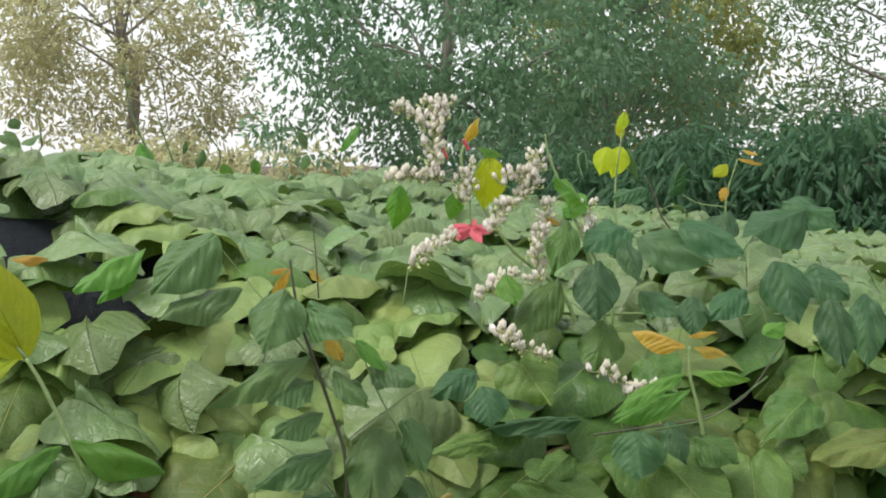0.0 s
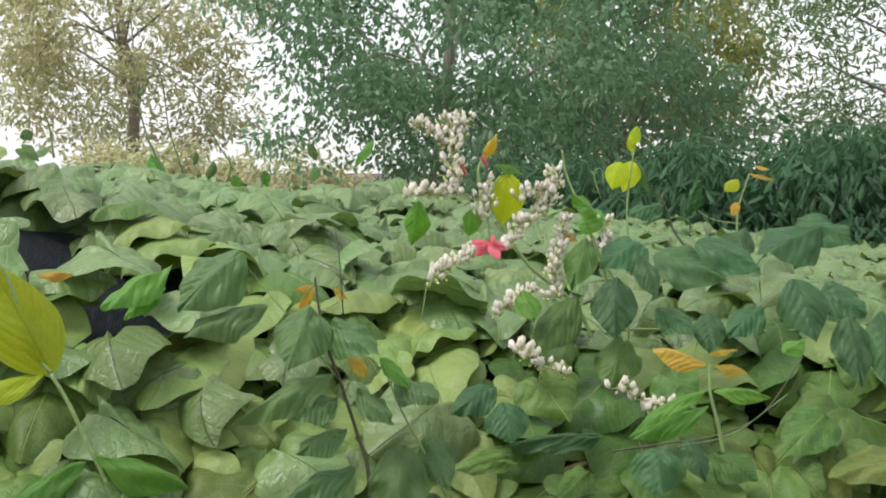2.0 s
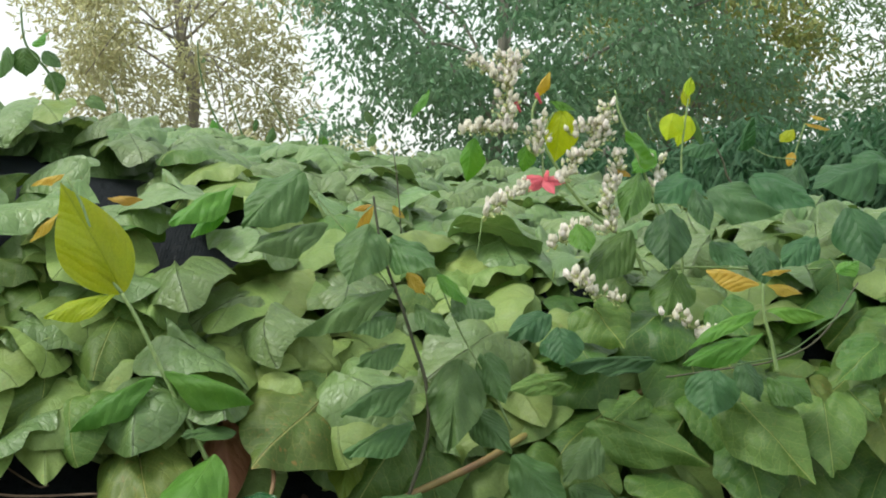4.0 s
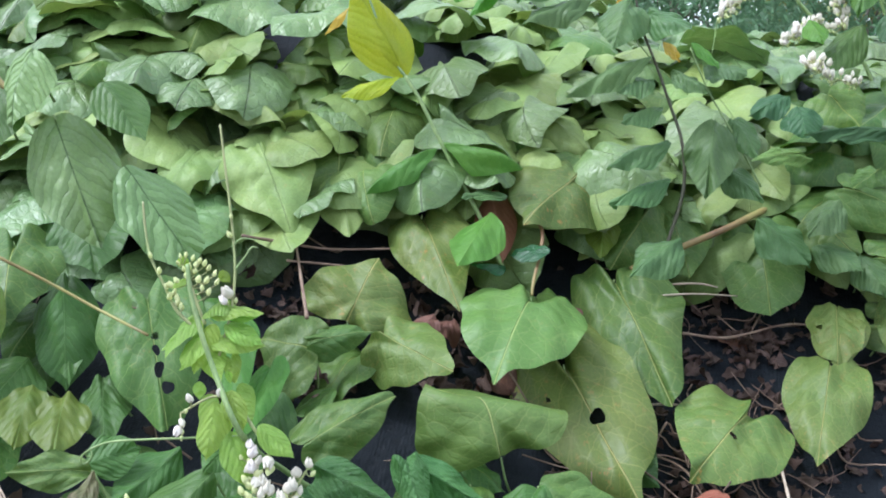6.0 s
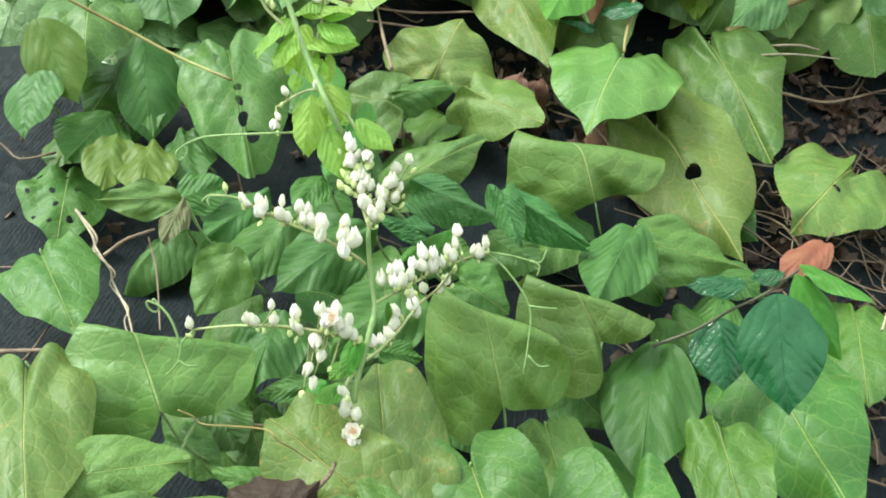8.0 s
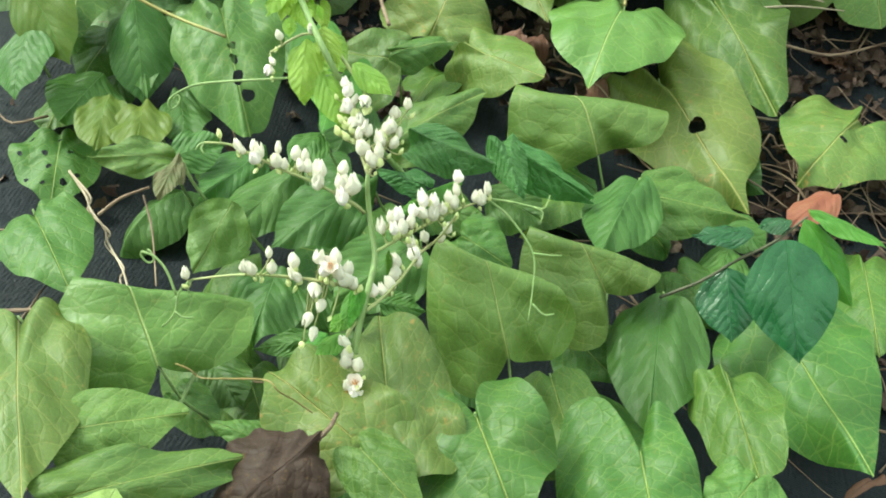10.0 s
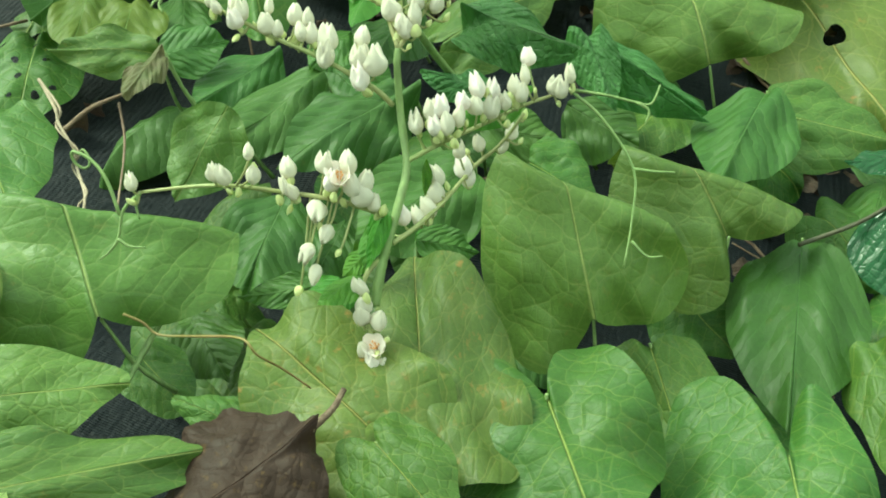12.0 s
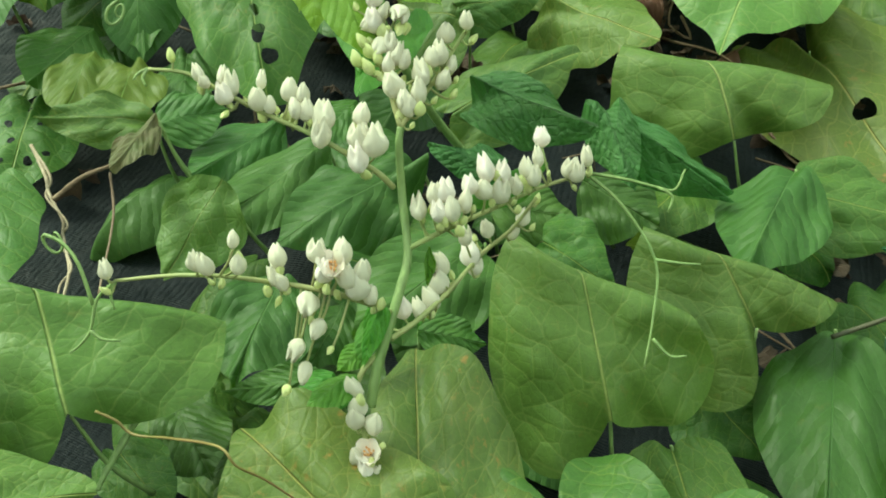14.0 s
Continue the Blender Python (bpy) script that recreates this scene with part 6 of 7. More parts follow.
leaf(dark_sapling, (0.050, 1.000, 0.632), (0.094, 0.956, 0.621), 0.040, face=(-0.29, -0.49, 0.82), mesh=grown(M_SAPLING, 317, shape="ovate", fold=0.35, droop=0.7))
leaf(dark_sapling, (0.096, 1.000, 0.620), (0.119, 0.955, 0.592), 0.043, face=(-0.13, -0.57, 0.81), mesh=grown(M_SAPLING, 318, shape="ovate", fold=0.35, droop=0.7))
leaf(dark_sapling, (-0.035, 0.960, 0.770), (-0.014, 0.914, 0.737), 0.034, face=(-0.07, -0.60, 0.79), mesh=grown(M_SAPLING, 319, shape="ovate", fold=0.35, droop=0.7))
leaf(bean_vine, (-0.378, 0.550, 0.420), (-0.389, 0.504, 0.402), 0.046, face=(0.33, -0.41, 0.85), stalk=True, mesh=grown(M_BEAN, 400, shape="ovate", fold=0.25))
leaf(bean_vine, (-0.360, 0.511, 0.395), (-0.385, 0.487, 0.389), 0.037, face=(0.38, -0.59, 0.71), stalk=True, mesh=grown(M_BEAN, 401, shape="ovate", fold=0.25))
leaf(creeper, (-0.344, 0.611, 0.442), (-0.303, 0.595, 0.424), 0.054, face=(0.01, -0.74, 0.68), stalk=True, mesh=grown(M_DEEP_SHADED, 402, lobe=(0.15, 0.15)))
leaf(creeper, (-0.254, 0.565, 0.378), (-0.221, 0.542, 0.356), 0.054, face=(-0.01, -0.70, 0.72), stalk=True, mesh=grown(M_DEEP_SHADED, 403, lobe=(0.15, 0.15)))
leaf(bean_vine, (-0.433, 0.536, 0.423), (-0.434, 0.491, 0.406), 0.045, face=(0.29, -0.36, 0.89), stalk=True, mesh=grown(M_BEAN, 404, shape="ovate", fold=0.25))
leaf(bean_vine, (-0.482, 0.447, 0.398), (-0.449, 0.418, 0.380), 0.040, face=(0.03, -0.50, 0.87), stalk=True, mesh=grown(M_BEAN, 405, shape="ovate", fold=0.25))
leaf(creeper, (-0.479, 0.477, 0.404), (-0.477, 0.434, 0.389), 0.035, face=(0.31, -0.30, 0.90), stalk=True, mesh=grown(M_DEEP_SHADED, 406, lobe=(0.15, 0.15)))
leaf(bean_vine, (-0.143, 0.696, 0.411), (-0.159, 0.624, 0.387), 0.051, face=(0.13, -0.33, 0.93), stalk=True, mesh=grown(M_BEAN, 407, shape="ovate", fold=0.25))
leaf(bean_vine, (-0.329, 0.652, 0.469), (-0.283, 0.633, 0.450), 0.051, face=(-0.02, -0.75, 0.66), stalk=True, mesh=grown(M_BEAN, 408, shape="ovate", fold=0.25))
leaf(creeper, (-0.493, 0.417, 0.386), (-0.456, 0.397, 0.369), 0.035, face=(0.07, -0.57, 0.82), stalk=True, mesh=grown(M_DEEP_SHADED, 409, lobe=(0.15, 0.15)))
leaf(bean_vine, (-0.379, 0.631, 0.461), (-0.330, 0.638, 0.453), 0.044, face=(0.20, -0.79, 0.59), stalk=True, mesh=grown(M_BEAN, 410, shape="ovate", fold=0.25))
leaf(bean_vine, (-0.494, 0.667, 0.498), (-0.444, 0.631, 0.476), 0.059, face=(-0.06, -0.58, 0.81), stalk=True, mesh=grown(M_BEAN, 411, shape="ovate", fold=0.25))
leaf(bean_vine, (-0.458, 0.738, 0.530), (-0.465, 0.677, 0.504), 0.059, face=(0.31, -0.40, 0.86), stalk=True, mesh=grown(M_BEAN, 412, shape="ovate", fold=0.25))
leaf(creeper, (-0.712, 0.767, 0.604), (-0.712, 0.701, 0.572), 0.062, face=(0.41, -0.40, 0.82), stalk=True, mesh=grown(M_DEEP_SHADED, 413, lobe=(0.15, 0.15)))
leaf(creeper, (-0.563, 0.814, 0.596), (-0.508, 0.762, 0.562), 0.062, face=(-0.04, -0.57, 0.82), stalk=True, mesh=grown(M_DEEP_SHADED, 414, lobe=(0.15, 0.15)))
leaf(creeper, (-0.275, 0.704, 0.462), (-0.299, 0.649, 0.445), 0.060, face=(0.32, -0.41, 0.85), stalk=True, mesh=grown(M_DEEP_SHADED, 415, lobe=(0.15, 0.15)))
leaf(bean_vine, (-0.486, 0.642, 0.474), (-0.497, 0.605, 0.459), 0.057, face=(0.40, -0.46, 0.79), stalk=True, mesh=grown(M_BEAN, 416, shape="ovate", fold=0.25))
# end of large leaves


def bud_mesh(name, seed, openness=0.0):
    """A closed flower: three pale tepals wrapped over one another to a blunt point, its foot at the origin, one metre high."""
    rng = np.random.default_rng(seed)
    rows, cols = 14, 33
    first, flat, verts = rng.uniform(0, 6.28), rng.uniform(0.62, 0.88), []
    for a in range(rows + 1):
        v = a / rows
        swell = 0.44 * math.sin(math.pi * (0.03 + 0.955 * v ** 0.82)) ** 0.70 * (1 - 0.06 * v) + openness * 0.10 * v
        for b in range(cols):
            angle = b / cols * 2 * math.pi
            wrap = ((angle + 0.6 * v) / 2.094) % 1.0
            ridge = 0.76 + 0.26 * wrap ** 0.6 + 0.08 * math.cos(3 * angle) * v + 0.015 * math.sin(9 * angle + 2 * v)
            height = v * (1 - 0.06 * math.cos(3 * angle + 1.0) * v) + openness * 0.16 * v ** 3 * math.cos(3 * angle)
            verts.append((math.cos(angle + first) * swell * ridge, math.sin(angle + first) * swell * ridge * flat, height))
    faces = [(a * cols + b, a * cols + (b + 1) % cols, (a + 1) * cols + (b + 1) % cols, (a + 1) * cols + b) for a in range(rows) for b in range(cols)]
    faces += [tuple(range(cols - 1, -1, -1)), tuple(rows * cols + b for b in range(cols))]
    return link_mesh(name, verts, faces)


def open_flower_mesh(name, seed):
    """An opened flower of five broad cupped tepals, two of them lower."""
    rng = np.random.default_rng(seed)
    verts, faces = [], []
    for n in range(5):
        turn, start, low = n * 1.2566 + rng.uniform(-0.15, 0.15), len(verts), n % 2 * 0.12
        for a in range(8):
            v = a / 7
            w = 0.46 * math.sin(math.pi * (0.10 + 0.83 * v ** 0.85)) ** 0.7
            for b in range(7):
                u = b / 6 * 2 - 1
                r, side = 0.06 + 0.58 * v ** 0.9 - 0.06 * u * u, u * w
                verts.append((math.cos(turn) * r - math.sin(turn) * side, math.sin(turn) * r + math.cos(turn) * side, 0.12 + (0.72 - low) * v ** 1.5 + 0.10 * u * u * v))
        faces += [(start + a * 7 + b, start + a * 7 + b + 1, start + (a + 1) * 7 + b + 1, start + (a + 1) * 7 + b) for a in range(7) for b in range(6)]
    return link_mesh(name, verts, faces)


def stamen_mesh(name, seed):
    """A tuft of eight short stamens with swollen heads, in the middle of an open flower."""
    rng = np.random.default_rng(seed)
    verts, faces = [], []
    for n in range(8):
        a, lean = n * 0.785 + rng.uniform(-0.2, 0.2), rng.uniform(0.10, 0.22)
        x, y = math.cos(a) * lean, math.sin(a) * lean
        for points, thick in (([(x * 0.3, y * 0.3, 0.12), (x * 0.7, y * 0.7, 0.38), (x, y, 0.55)], 0.022), ([(x, y, 0.53), (x * 1.05, y * 1.05, 0.58), (x * 1.1, y * 1.1, 0.64)], 0.055)):
            v, fs = tube([np.array(p) for p in points], thick, thick * 0.8, sides=5, steps=2)
            faces += [tuple(i + len(verts) for i in q) for q in fs]
            verts += list(v)
    return link_mesh(name, verts, faces)


BUDS = []
for n in range(6):
    mesh = bud_mesh("flower_bud", n, (0.1, 0.5, 0.9, 1.3, 1.9, 1.5)[n])
    mesh.materials.append(M_PETAL if n != 5 else M_PETAL_BLUSH)
    BUDS.append(mesh)
GREEN_BUD = bud_mesh("green_bud", 9)
GREEN_BUD.materials.append(M_PETAL_GREEN)
BLOOM = open_flower_mesh("open_flower", 4)
BLOOM.materials.append(M_PETAL_BLUSH)
STAMENS = stamen_mesh("stamen", 5)
STAMENS.materials.append(M_STAMEN)


def raceme(parent, points, buds, size=0.0090, start=0.0012, end=0.0007, seed=0, small=(), blooms=()):
    """A flower branch and its buds, each on a short stalk from the branch."""
    r = random.Random(seed)
    line = smooth_line(points, 10)
    buds = [np.array(b) for b in buds]
    crowd = []
    for n, b in enumerate(buds):
        if n not in small:
            crowd += [b + (r.gauss(0, 0.0035), r.uniform(-0.002, 0.004), r.uniform(-0.008, -0.003)) for c in range(r.choice((0, 1, 1, 2)))]
    branch = stem(parent, points, start, end, M_BRANCH, "flower_branch", sides=6, lumps=0.06)
    branch["label"] = "pale yellow-green flower branch"
    stalks = []
    for n, spot in enumerate(buds + crowd):
        near = line[np.argmin(np.linalg.norm(line - spot - (0, 0, -0.003), axis=1))]
        out = spot - near
        way = Vector(out / (np.linalg.norm(out) + 1e-9)) * 0.55 + Vector((r.uniform(-0.25, 0.25), r.uniform(-0.3, 0.1), 0.8))
        if spot[2] < near[2] - 0.004:
            way = Vector(out).normalized() + Vector((r.uniform(-0.3, 0.3), -0.3, 0.1))
        way.normalize()
        along = np.argmin(np.linalg.norm(line - spot, axis=1)) / len(line)
        s = size * r.uniform(0.78, 1.16) * (1.15 - 0.36 * along) * (0.7 if n in small else 1.0 if n < len(buds) else r.uniform(0.38, 0.62))
        foot = Vector(spot) - way * s * 0.5
        turn = way.to_track_quat("Z", "Y").to_matrix().to_4x4()
        if n in blooms:
            s *= 0.98
            turn = (way + Vector((0.1, -0.9, 0.1))).to_track_quat("Z", "Y").to_matrix().to_4x4()
        mesh = BLOOM if n in blooms else GREEN_BUD if n in small else BUDS[r.randrange(6)] if n < len(buds) else GREEN_BUD
        ob = new("open_flower" if n in blooms else "bud", mesh)
        ob.parent = branch
        ob.matrix_basis = Matrix.Translation(foot) @ turn @ pose(0, 0, 0, 0, 0, r.uniform(0, 360)) @ Matrix.Diagonal((s * r.uniform(0.85, 1.08), s * r.uniform(0.85, 1.08), s, 1))
        if n in blooms:
            tuft = new("stamen", STAMENS)
            tuft.parent = branch
            tuft.matrix_basis = ob.matrix_basis
        stalks.append(tube([near, near * 0.4 + np.array(foot) * 0.6 + (0, 0, -0.001), np.array(foot)], 0.0005, 0.0005, sides=5, steps=3))
    verts, faces = [], []
    for v, fs in stalks:
        faces += [tuple(i + len(verts) for i in q) for q in fs]
        verts += list(v)
    if verts:
        ob = part("bud_stalk", link_mesh("bud_stalk", verts, faces), M_BRANCH, branch)
        ob["kind"] = "stuff"
    return branch


def tendril(parent, points, turns=0, radius=0.004):
    """A thin curling tendril, with an optional coil at its end."""
    pts = [np.array(p, float) for p in points]
    if turns:
        end, side = pts[-1], pts[-1] - pts[-2]
        side /= np.linalg.norm(side)
        down = np.array((0.0, 0.0, -1.0))
        for n in range(1, int(turns * 8) + 1):
            a = n / 8 * 2 * math.pi
            r = radius * (1 - 0.5 * n / (turns * 8))
            pts.append(end + side * math.sin(a) * r + down * (1 - math.cos(a)) * r + np.array((0, 0.0006 * n, 0)))
    ob = stem(parent, pts, 0.0008, 0.0004, M_STEM, "tendril", sides=5, steps=4)
    return ob

stem(flower_vine, [(-0.3596, 0.3932, 0.4249), (-0.3568, 0.3961, 0.4396), (-0.3541, 0.3990, 0.4499), (-0.3507, 0.4069, 0.4654), (-0.3494, 0.4153, 0.4788), (-0.3530, 0.4222, 0.4994), (-0.3527, 0.4212, 0.5191), (-0.3520, 0.4222, 0.5264)], 0.0022, 0.0014, M_STEM, "flower_stalk", lumps=0.05)
raceme(flower_vine, [(-0.3520, 0.4222, 0.5264), (-0.3569, 0.4259, 0.5400), (-0.3629, 0.4306, 0.5538), (-0.3650, 0.4334, 0.5676), (-0.3668, 0.4354, 0.5804)],
       [(-0.3646, 0.4316, 0.5792), (-0.3631, 0.4312, 0.5749), (-0.3594, 0.4314, 0.5695), (-0.3634, 0.4292, 0.5659), (-0.3672, 0.4261, 0.5590), (-0.3647, 0.4260, 0.5551), (-0.3571, 0.4294, 0.5572), (-0.3545, 0.4291, 0.5529), (-0.3687, 0.4230, 0.5525), (-0.3613, 0.4264, 0.5525), (-0.3571, 0.4271, 0.5502), (-0.3516, 0.4296, 0.5511), (-0.3645, 0.4235, 0.5493)], seed=1, small=(4, 5, 8, 9, 12))
raceme(flower_vine, [(-0.3520, 0.4222, 0.5264), (-0.3479, 0.4284, 0.5332), (-0.3423, 0.4370, 0.5431), (-0.3370, 0.4434, 0.5529), (-0.3314, 0.4489, 0.5626)],
       [(-0.3375, 0.4389, 0.5599), (-0.3290, 0.4461, 0.5572), (-0.3311, 0.4444, 0.5641), (-0.3421, 0.4343, 0.5514), (-0.3397, 0.4362, 0.5527), (-0.3456, 0.4304, 0.5453), (-0.3458, 0.4279, 0.5392), (-0.3545, 0.4237, 0.5418), (-0.3501, 0.4231, 0.5363), (-0.3485, 0.4233, 0.5341), (-0.3359, 0.4390, 0.5481), (-0.3384, 0.4354, 0.5427), (-0.3429, 0.4324, 0.5460)], seed=2, small=(1,12))
raceme(flower_vine, [(-0.3564, 0.4226, 0.5032), (-0.3612, 0.4146, 0.5114), (-0.3797, 0.4064, 0.5250), (-0.3949, 0.4009, 0.5334), (-0.4102, 0.3962, 0.5426), (-0.4242, 0.3932, 0.5506), (-0.4373, 0.3884, 0.5530)],
       [(-0.4287, 0.3910, 0.5575), (-0.4189, 0.3923, 0.5505), (-0.4166, 0.3919, 0.5478), (-0.4108, 0.3959, 0.5488), (-0.4077, 0.3957, 0.5454), (-0.4093, 0.3929, 0.5424), (-0.3985, 0.4023, 0.5465), (-0.3985, 0.3983, 0.5396), (-0.3944, 0.3999, 0.5377), (-0.3891, 0.4060, 0.5425), (-0.3845, 0.4077, 0.5409), (-0.3828, 0.4055, 0.5348), (-0.3864, 0.4041, 0.5359), (-0.3766, 0.4070, 0.5321), (-0.3768, 0.4044, 0.5256), (-0.3633, 0.4123, 0.5323), (-0.3637, 0.4080, 0.5238), (-0.3587, 0.4102, 0.5218), (-0.3635, 0.4067, 0.5164)], seed=3, small=(0,))
tendril(flower_vine, [(-0.4373, 0.3884, 0.5530), (-0.4403, 0.3865, 0.5516), (-0.4417, 0.3849, 0.5493)])
tendril(flower_vine, [(-0.4373, 0.3884, 0.5530), (-0.4387, 0.3864, 0.5499), (-0.4371, 0.3856, 0.5470)])
raceme(flower_vine, [(-0.3527, 0.4018, 0.4594), (-0.3597, 0.3923, 0.4661), (-0.3737, 0.3843, 0.4722), (-0.3919, 0.3803, 0.4756), (-0.4029, 0.3642, 0.4813), (-0.4195, 0.3615, 0.4815), (-0.4406, 0.3593, 0.4796)],
       [(-0.4420, 0.3560, 0.4839), (-0.4069, 0.3588, 0.4870), (-0.4034, 0.3592, 0.4862), (-0.3925, 0.3611, 0.4952), (-0.3930, 0.3639, 0.4857), (-0.3871, 0.3816, 0.4847), (-0.3879, 0.3792, 0.4777), (-0.3853, 0.3796, 0.4756), (-0.3719, 0.3829, 0.4860), (-0.3655, 0.3838, 0.4830), (-0.3686, 0.3819, 0.4792), (-0.3619, 0.3848, 0.4771), (-0.3577, 0.3894, 0.4777), (-0.3557, 0.3917, 0.4687), (-0.3632, 0.3863, 0.4858), (-0.3589, 0.3874, 0.4727), (-0.3754, 0.3797, 0.4683), (-0.3726, 0.3805, 0.4585), (-0.3799, 0.3773, 0.4518), (-0.3785, 0.3791, 0.4418)], seed=4, blooms=(9,))
tendril(flower_vine, [(-0.4406, 0.3593, 0.4796), (-0.4481, 0.3573, 0.4729), (-0.4512, 0.3555, 0.4616), (-0.4557, 0.3539, 0.4561), (-0.4592, 0.3529, 0.4537)])
tendril(flower_vine, [(-0.4512, 0.3555, 0.4616), (-0.4472, 0.3561, 0.4584), (-0.4406, 0.3575, 0.4577)])
tendril(flower_vine, [(-0.4406, 0.3593, 0.4796), (-0.4428, 0.3584, 0.4749), (-0.4418, 0.3580, 0.4691)])
raceme(flower_vine, [(-0.3491, 0.4162, 0.4808), (-0.3365, 0.4243, 0.4868), (-0.3207, 0.4408, 0.4927), (-0.3044, 0.4494, 0.4992), (-0.2875, 0.4572, 0.5035)],
       [(-0.3443, 0.4161, 0.4961), (-0.3377, 0.4167, 0.5012), (-0.3340, 0.4179, 0.5023), (-0.3362, 0.4154, 0.4950), (-0.3316, 0.4178, 0.4959), (-0.3269, 0.4260, 0.5032), (-0.3225, 0.4336, 0.5085), (-0.3230, 0.4312, 0.5010), (-0.3171, 0.4382, 0.5065), (-0.3183, 0.4364, 0.4988), (-0.3130, 0.4404, 0.5008), (-0.3096, 0.4447, 0.5072), (-0.3057, 0.4488, 0.5111), (-0.3064, 0.4453, 0.5040), (-0.3048, 0.4518, 0.5180), (-0.2934, 0.4516, 0.5057), (-0.2877, 0.4549, 0.5101), (-0.2909, 0.4520, 0.5043), (-0.3281, 0.4238, 0.4979)], seed=5)
tendril(flower_vine, [(-0.2875, 0.4572, 0.5035), (-0.2729, 0.4605, 0.5003), (-0.2612, 0.4627, 0.4968), (-0.2548, 0.4642, 0.4959), (-0.2514, 0.4671, 0.5033)], 0)
tendril(flower_vine, [(-0.2612, 0.4627, 0.4968), (-0.2558, 0.4631, 0.4932), (-0.2573, 0.4610, 0.4873)])
tendril(flower_vine, [(-0.2874, 0.4570, 0.5027), (-0.2748, 0.4572, 0.4910), (-0.2615, 0.4548, 0.4696), (-0.2617, 0.4484, 0.4485), (-0.2644, 0.4411, 0.4295)])
tendril(flower_vine, [(-0.2615, 0.4548, 0.4696), (-0.2520, 0.4570, 0.4679), (-0.2446, 0.4589, 0.4672)])
tendril(flower_vine, [(-0.2616, 0.4457, 0.4402), (-0.2552, 0.4455, 0.4337), (-0.2489, 0.4473, 0.4334)])
raceme(flower_vine, [(-0.3525, 0.4006, 0.4495), (-0.3459, 0.4099, 0.4537), (-0.3384, 0.4258, 0.4608), (-0.3302, 0.4465, 0.4717), (-0.3174, 0.4486, 0.4822), (-0.3065, 0.4480, 0.4951)],
       [(-0.3466, 0.4167, 0.4567), (-0.3439, 0.4226, 0.4592), (-0.3422, 0.4282, 0.4647), (-0.3418, 0.4306, 0.4710), (-0.3337, 0.4390, 0.4807), (-0.3341, 0.4453, 0.4719), (-0.3271, 0.4471, 0.4823), (-0.3323, 0.4464, 0.4670), (-0.3175, 0.4528, 0.4804), (-0.3133, 0.4513, 0.4863), (-0.3072, 0.4519, 0.4940), (-0.3511, 0.4104, 0.4587), (-0.3440, 0.4272, 0.4728)], seed=6, small=(10,))
raceme(flower_vine, [(-0.3538, 0.3990, 0.4472), (-0.3621, 0.3932, 0.4381), (-0.3641, 0.3918, 0.4273), (-0.3615, 0.3904, 0.4146), (-0.3572, 0.3886, 0.3998), (-0.3556, 0.3868, 0.3894)],
       [(-0.3629, 0.3864, 0.4346), (-0.3618, 0.3862, 0.4269), (-0.3626, 0.3852, 0.4228), (-0.3559, 0.3872, 0.4207), (-0.3571, 0.3849, 0.4122), (-0.3620, 0.3826, 0.4096), (-0.3583, 0.3827, 0.4045), (-0.3543, 0.3837, 0.4027), (-0.3534, 0.3823, 0.3949)], seed=7, blooms=(4,))
tendril(flower_vine, [(-0.3535, 0.3860, 0.3908), (-0.3477, 0.3823, 0.3731), (-0.3334, 0.3830, 0.3610), (-0.3271, 0.3808, 0.3463), (-0.3192, 0.3828, 0.3449)])
tendril(flower_vine, [(-0.3334, 0.3830, 0.3610), (-0.3284, 0.3831, 0.3558), (-0.3296, 0.3783, 0.3402)])
tendril(flower_vine, [(-0.4497, 0.3568, 0.4709), (-0.4547, 0.3582, 0.4851), (-0.4610, 0.3589, 0.4928), (-0.4669, 0.3586, 0.4957)], 1.5)
tendril(flower_vine, [(-0.3684, 0.4367, 0.5838), (-0.4058, 0.4280, 0.5838), (-0.4466, 0.4185, 0.5839), (-0.4602, 0.4147, 0.5811), (-0.4670, 0.4123, 0.5773)], 1.5)
raceme(flower_vine, [(-0.3547, 0.4375, 0.5730), (-0.3736, 0.4394, 0.6010), (-0.3889, 0.4376, 0.6085), (-0.4093, 0.4307, 0.5992)],
       [(-0.4026, 0.4303, 0.6090), (-0.3841, 0.4352, 0.6116), (-0.4066, 0.4260, 0.5943), (-0.4090, 0.4244, 0.5897), (-0.3534, 0.4326, 0.5686), (-0.3601, 0.4284, 0.5570), (-0.3635, 0.4296, 0.5656)], seed=8)
raceme(flower_vine, [(-0.4101, 0.4772, 0.6470), (-0.4156, 0.4781, 0.6624), (-0.4200, 0.4791, 0.6758), (-0.4247, 0.4795, 0.6862)],
       [(-0.4242, 0.4765, 0.6932), (-0.4205, 0.4774, 0.6942), (-0.4160, 0.4780, 0.6918), (-0.4138, 0.4779, 0.6876), (-0.4183, 0.4768, 0.6862), (-0.4220, 0.4758, 0.6849), (-0.4146, 0.4771, 0.6831), (-0.4116, 0.4787, 0.6898), (-0.4257, 0.4755, 0.6888), (-0.4206, 0.4754, 0.6803), (-0.4083, 0.4792, 0.6881), (-0.4057, 0.4793, 0.6850), (-0.4020, 0.4796, 0.6811), (-0.4072, 0.4778, 0.6768), (-0.4005, 0.4791, 0.6754), (-0.4058, 0.4771, 0.6692), (-0.4102, 0.4765, 0.6720), (-0.4124, 0.4768, 0.6777), (-0.4269, 0.4737, 0.6775), (-0.4303, 0.4726, 0.6747)], size=0.0086, seed=9, small=range(30))
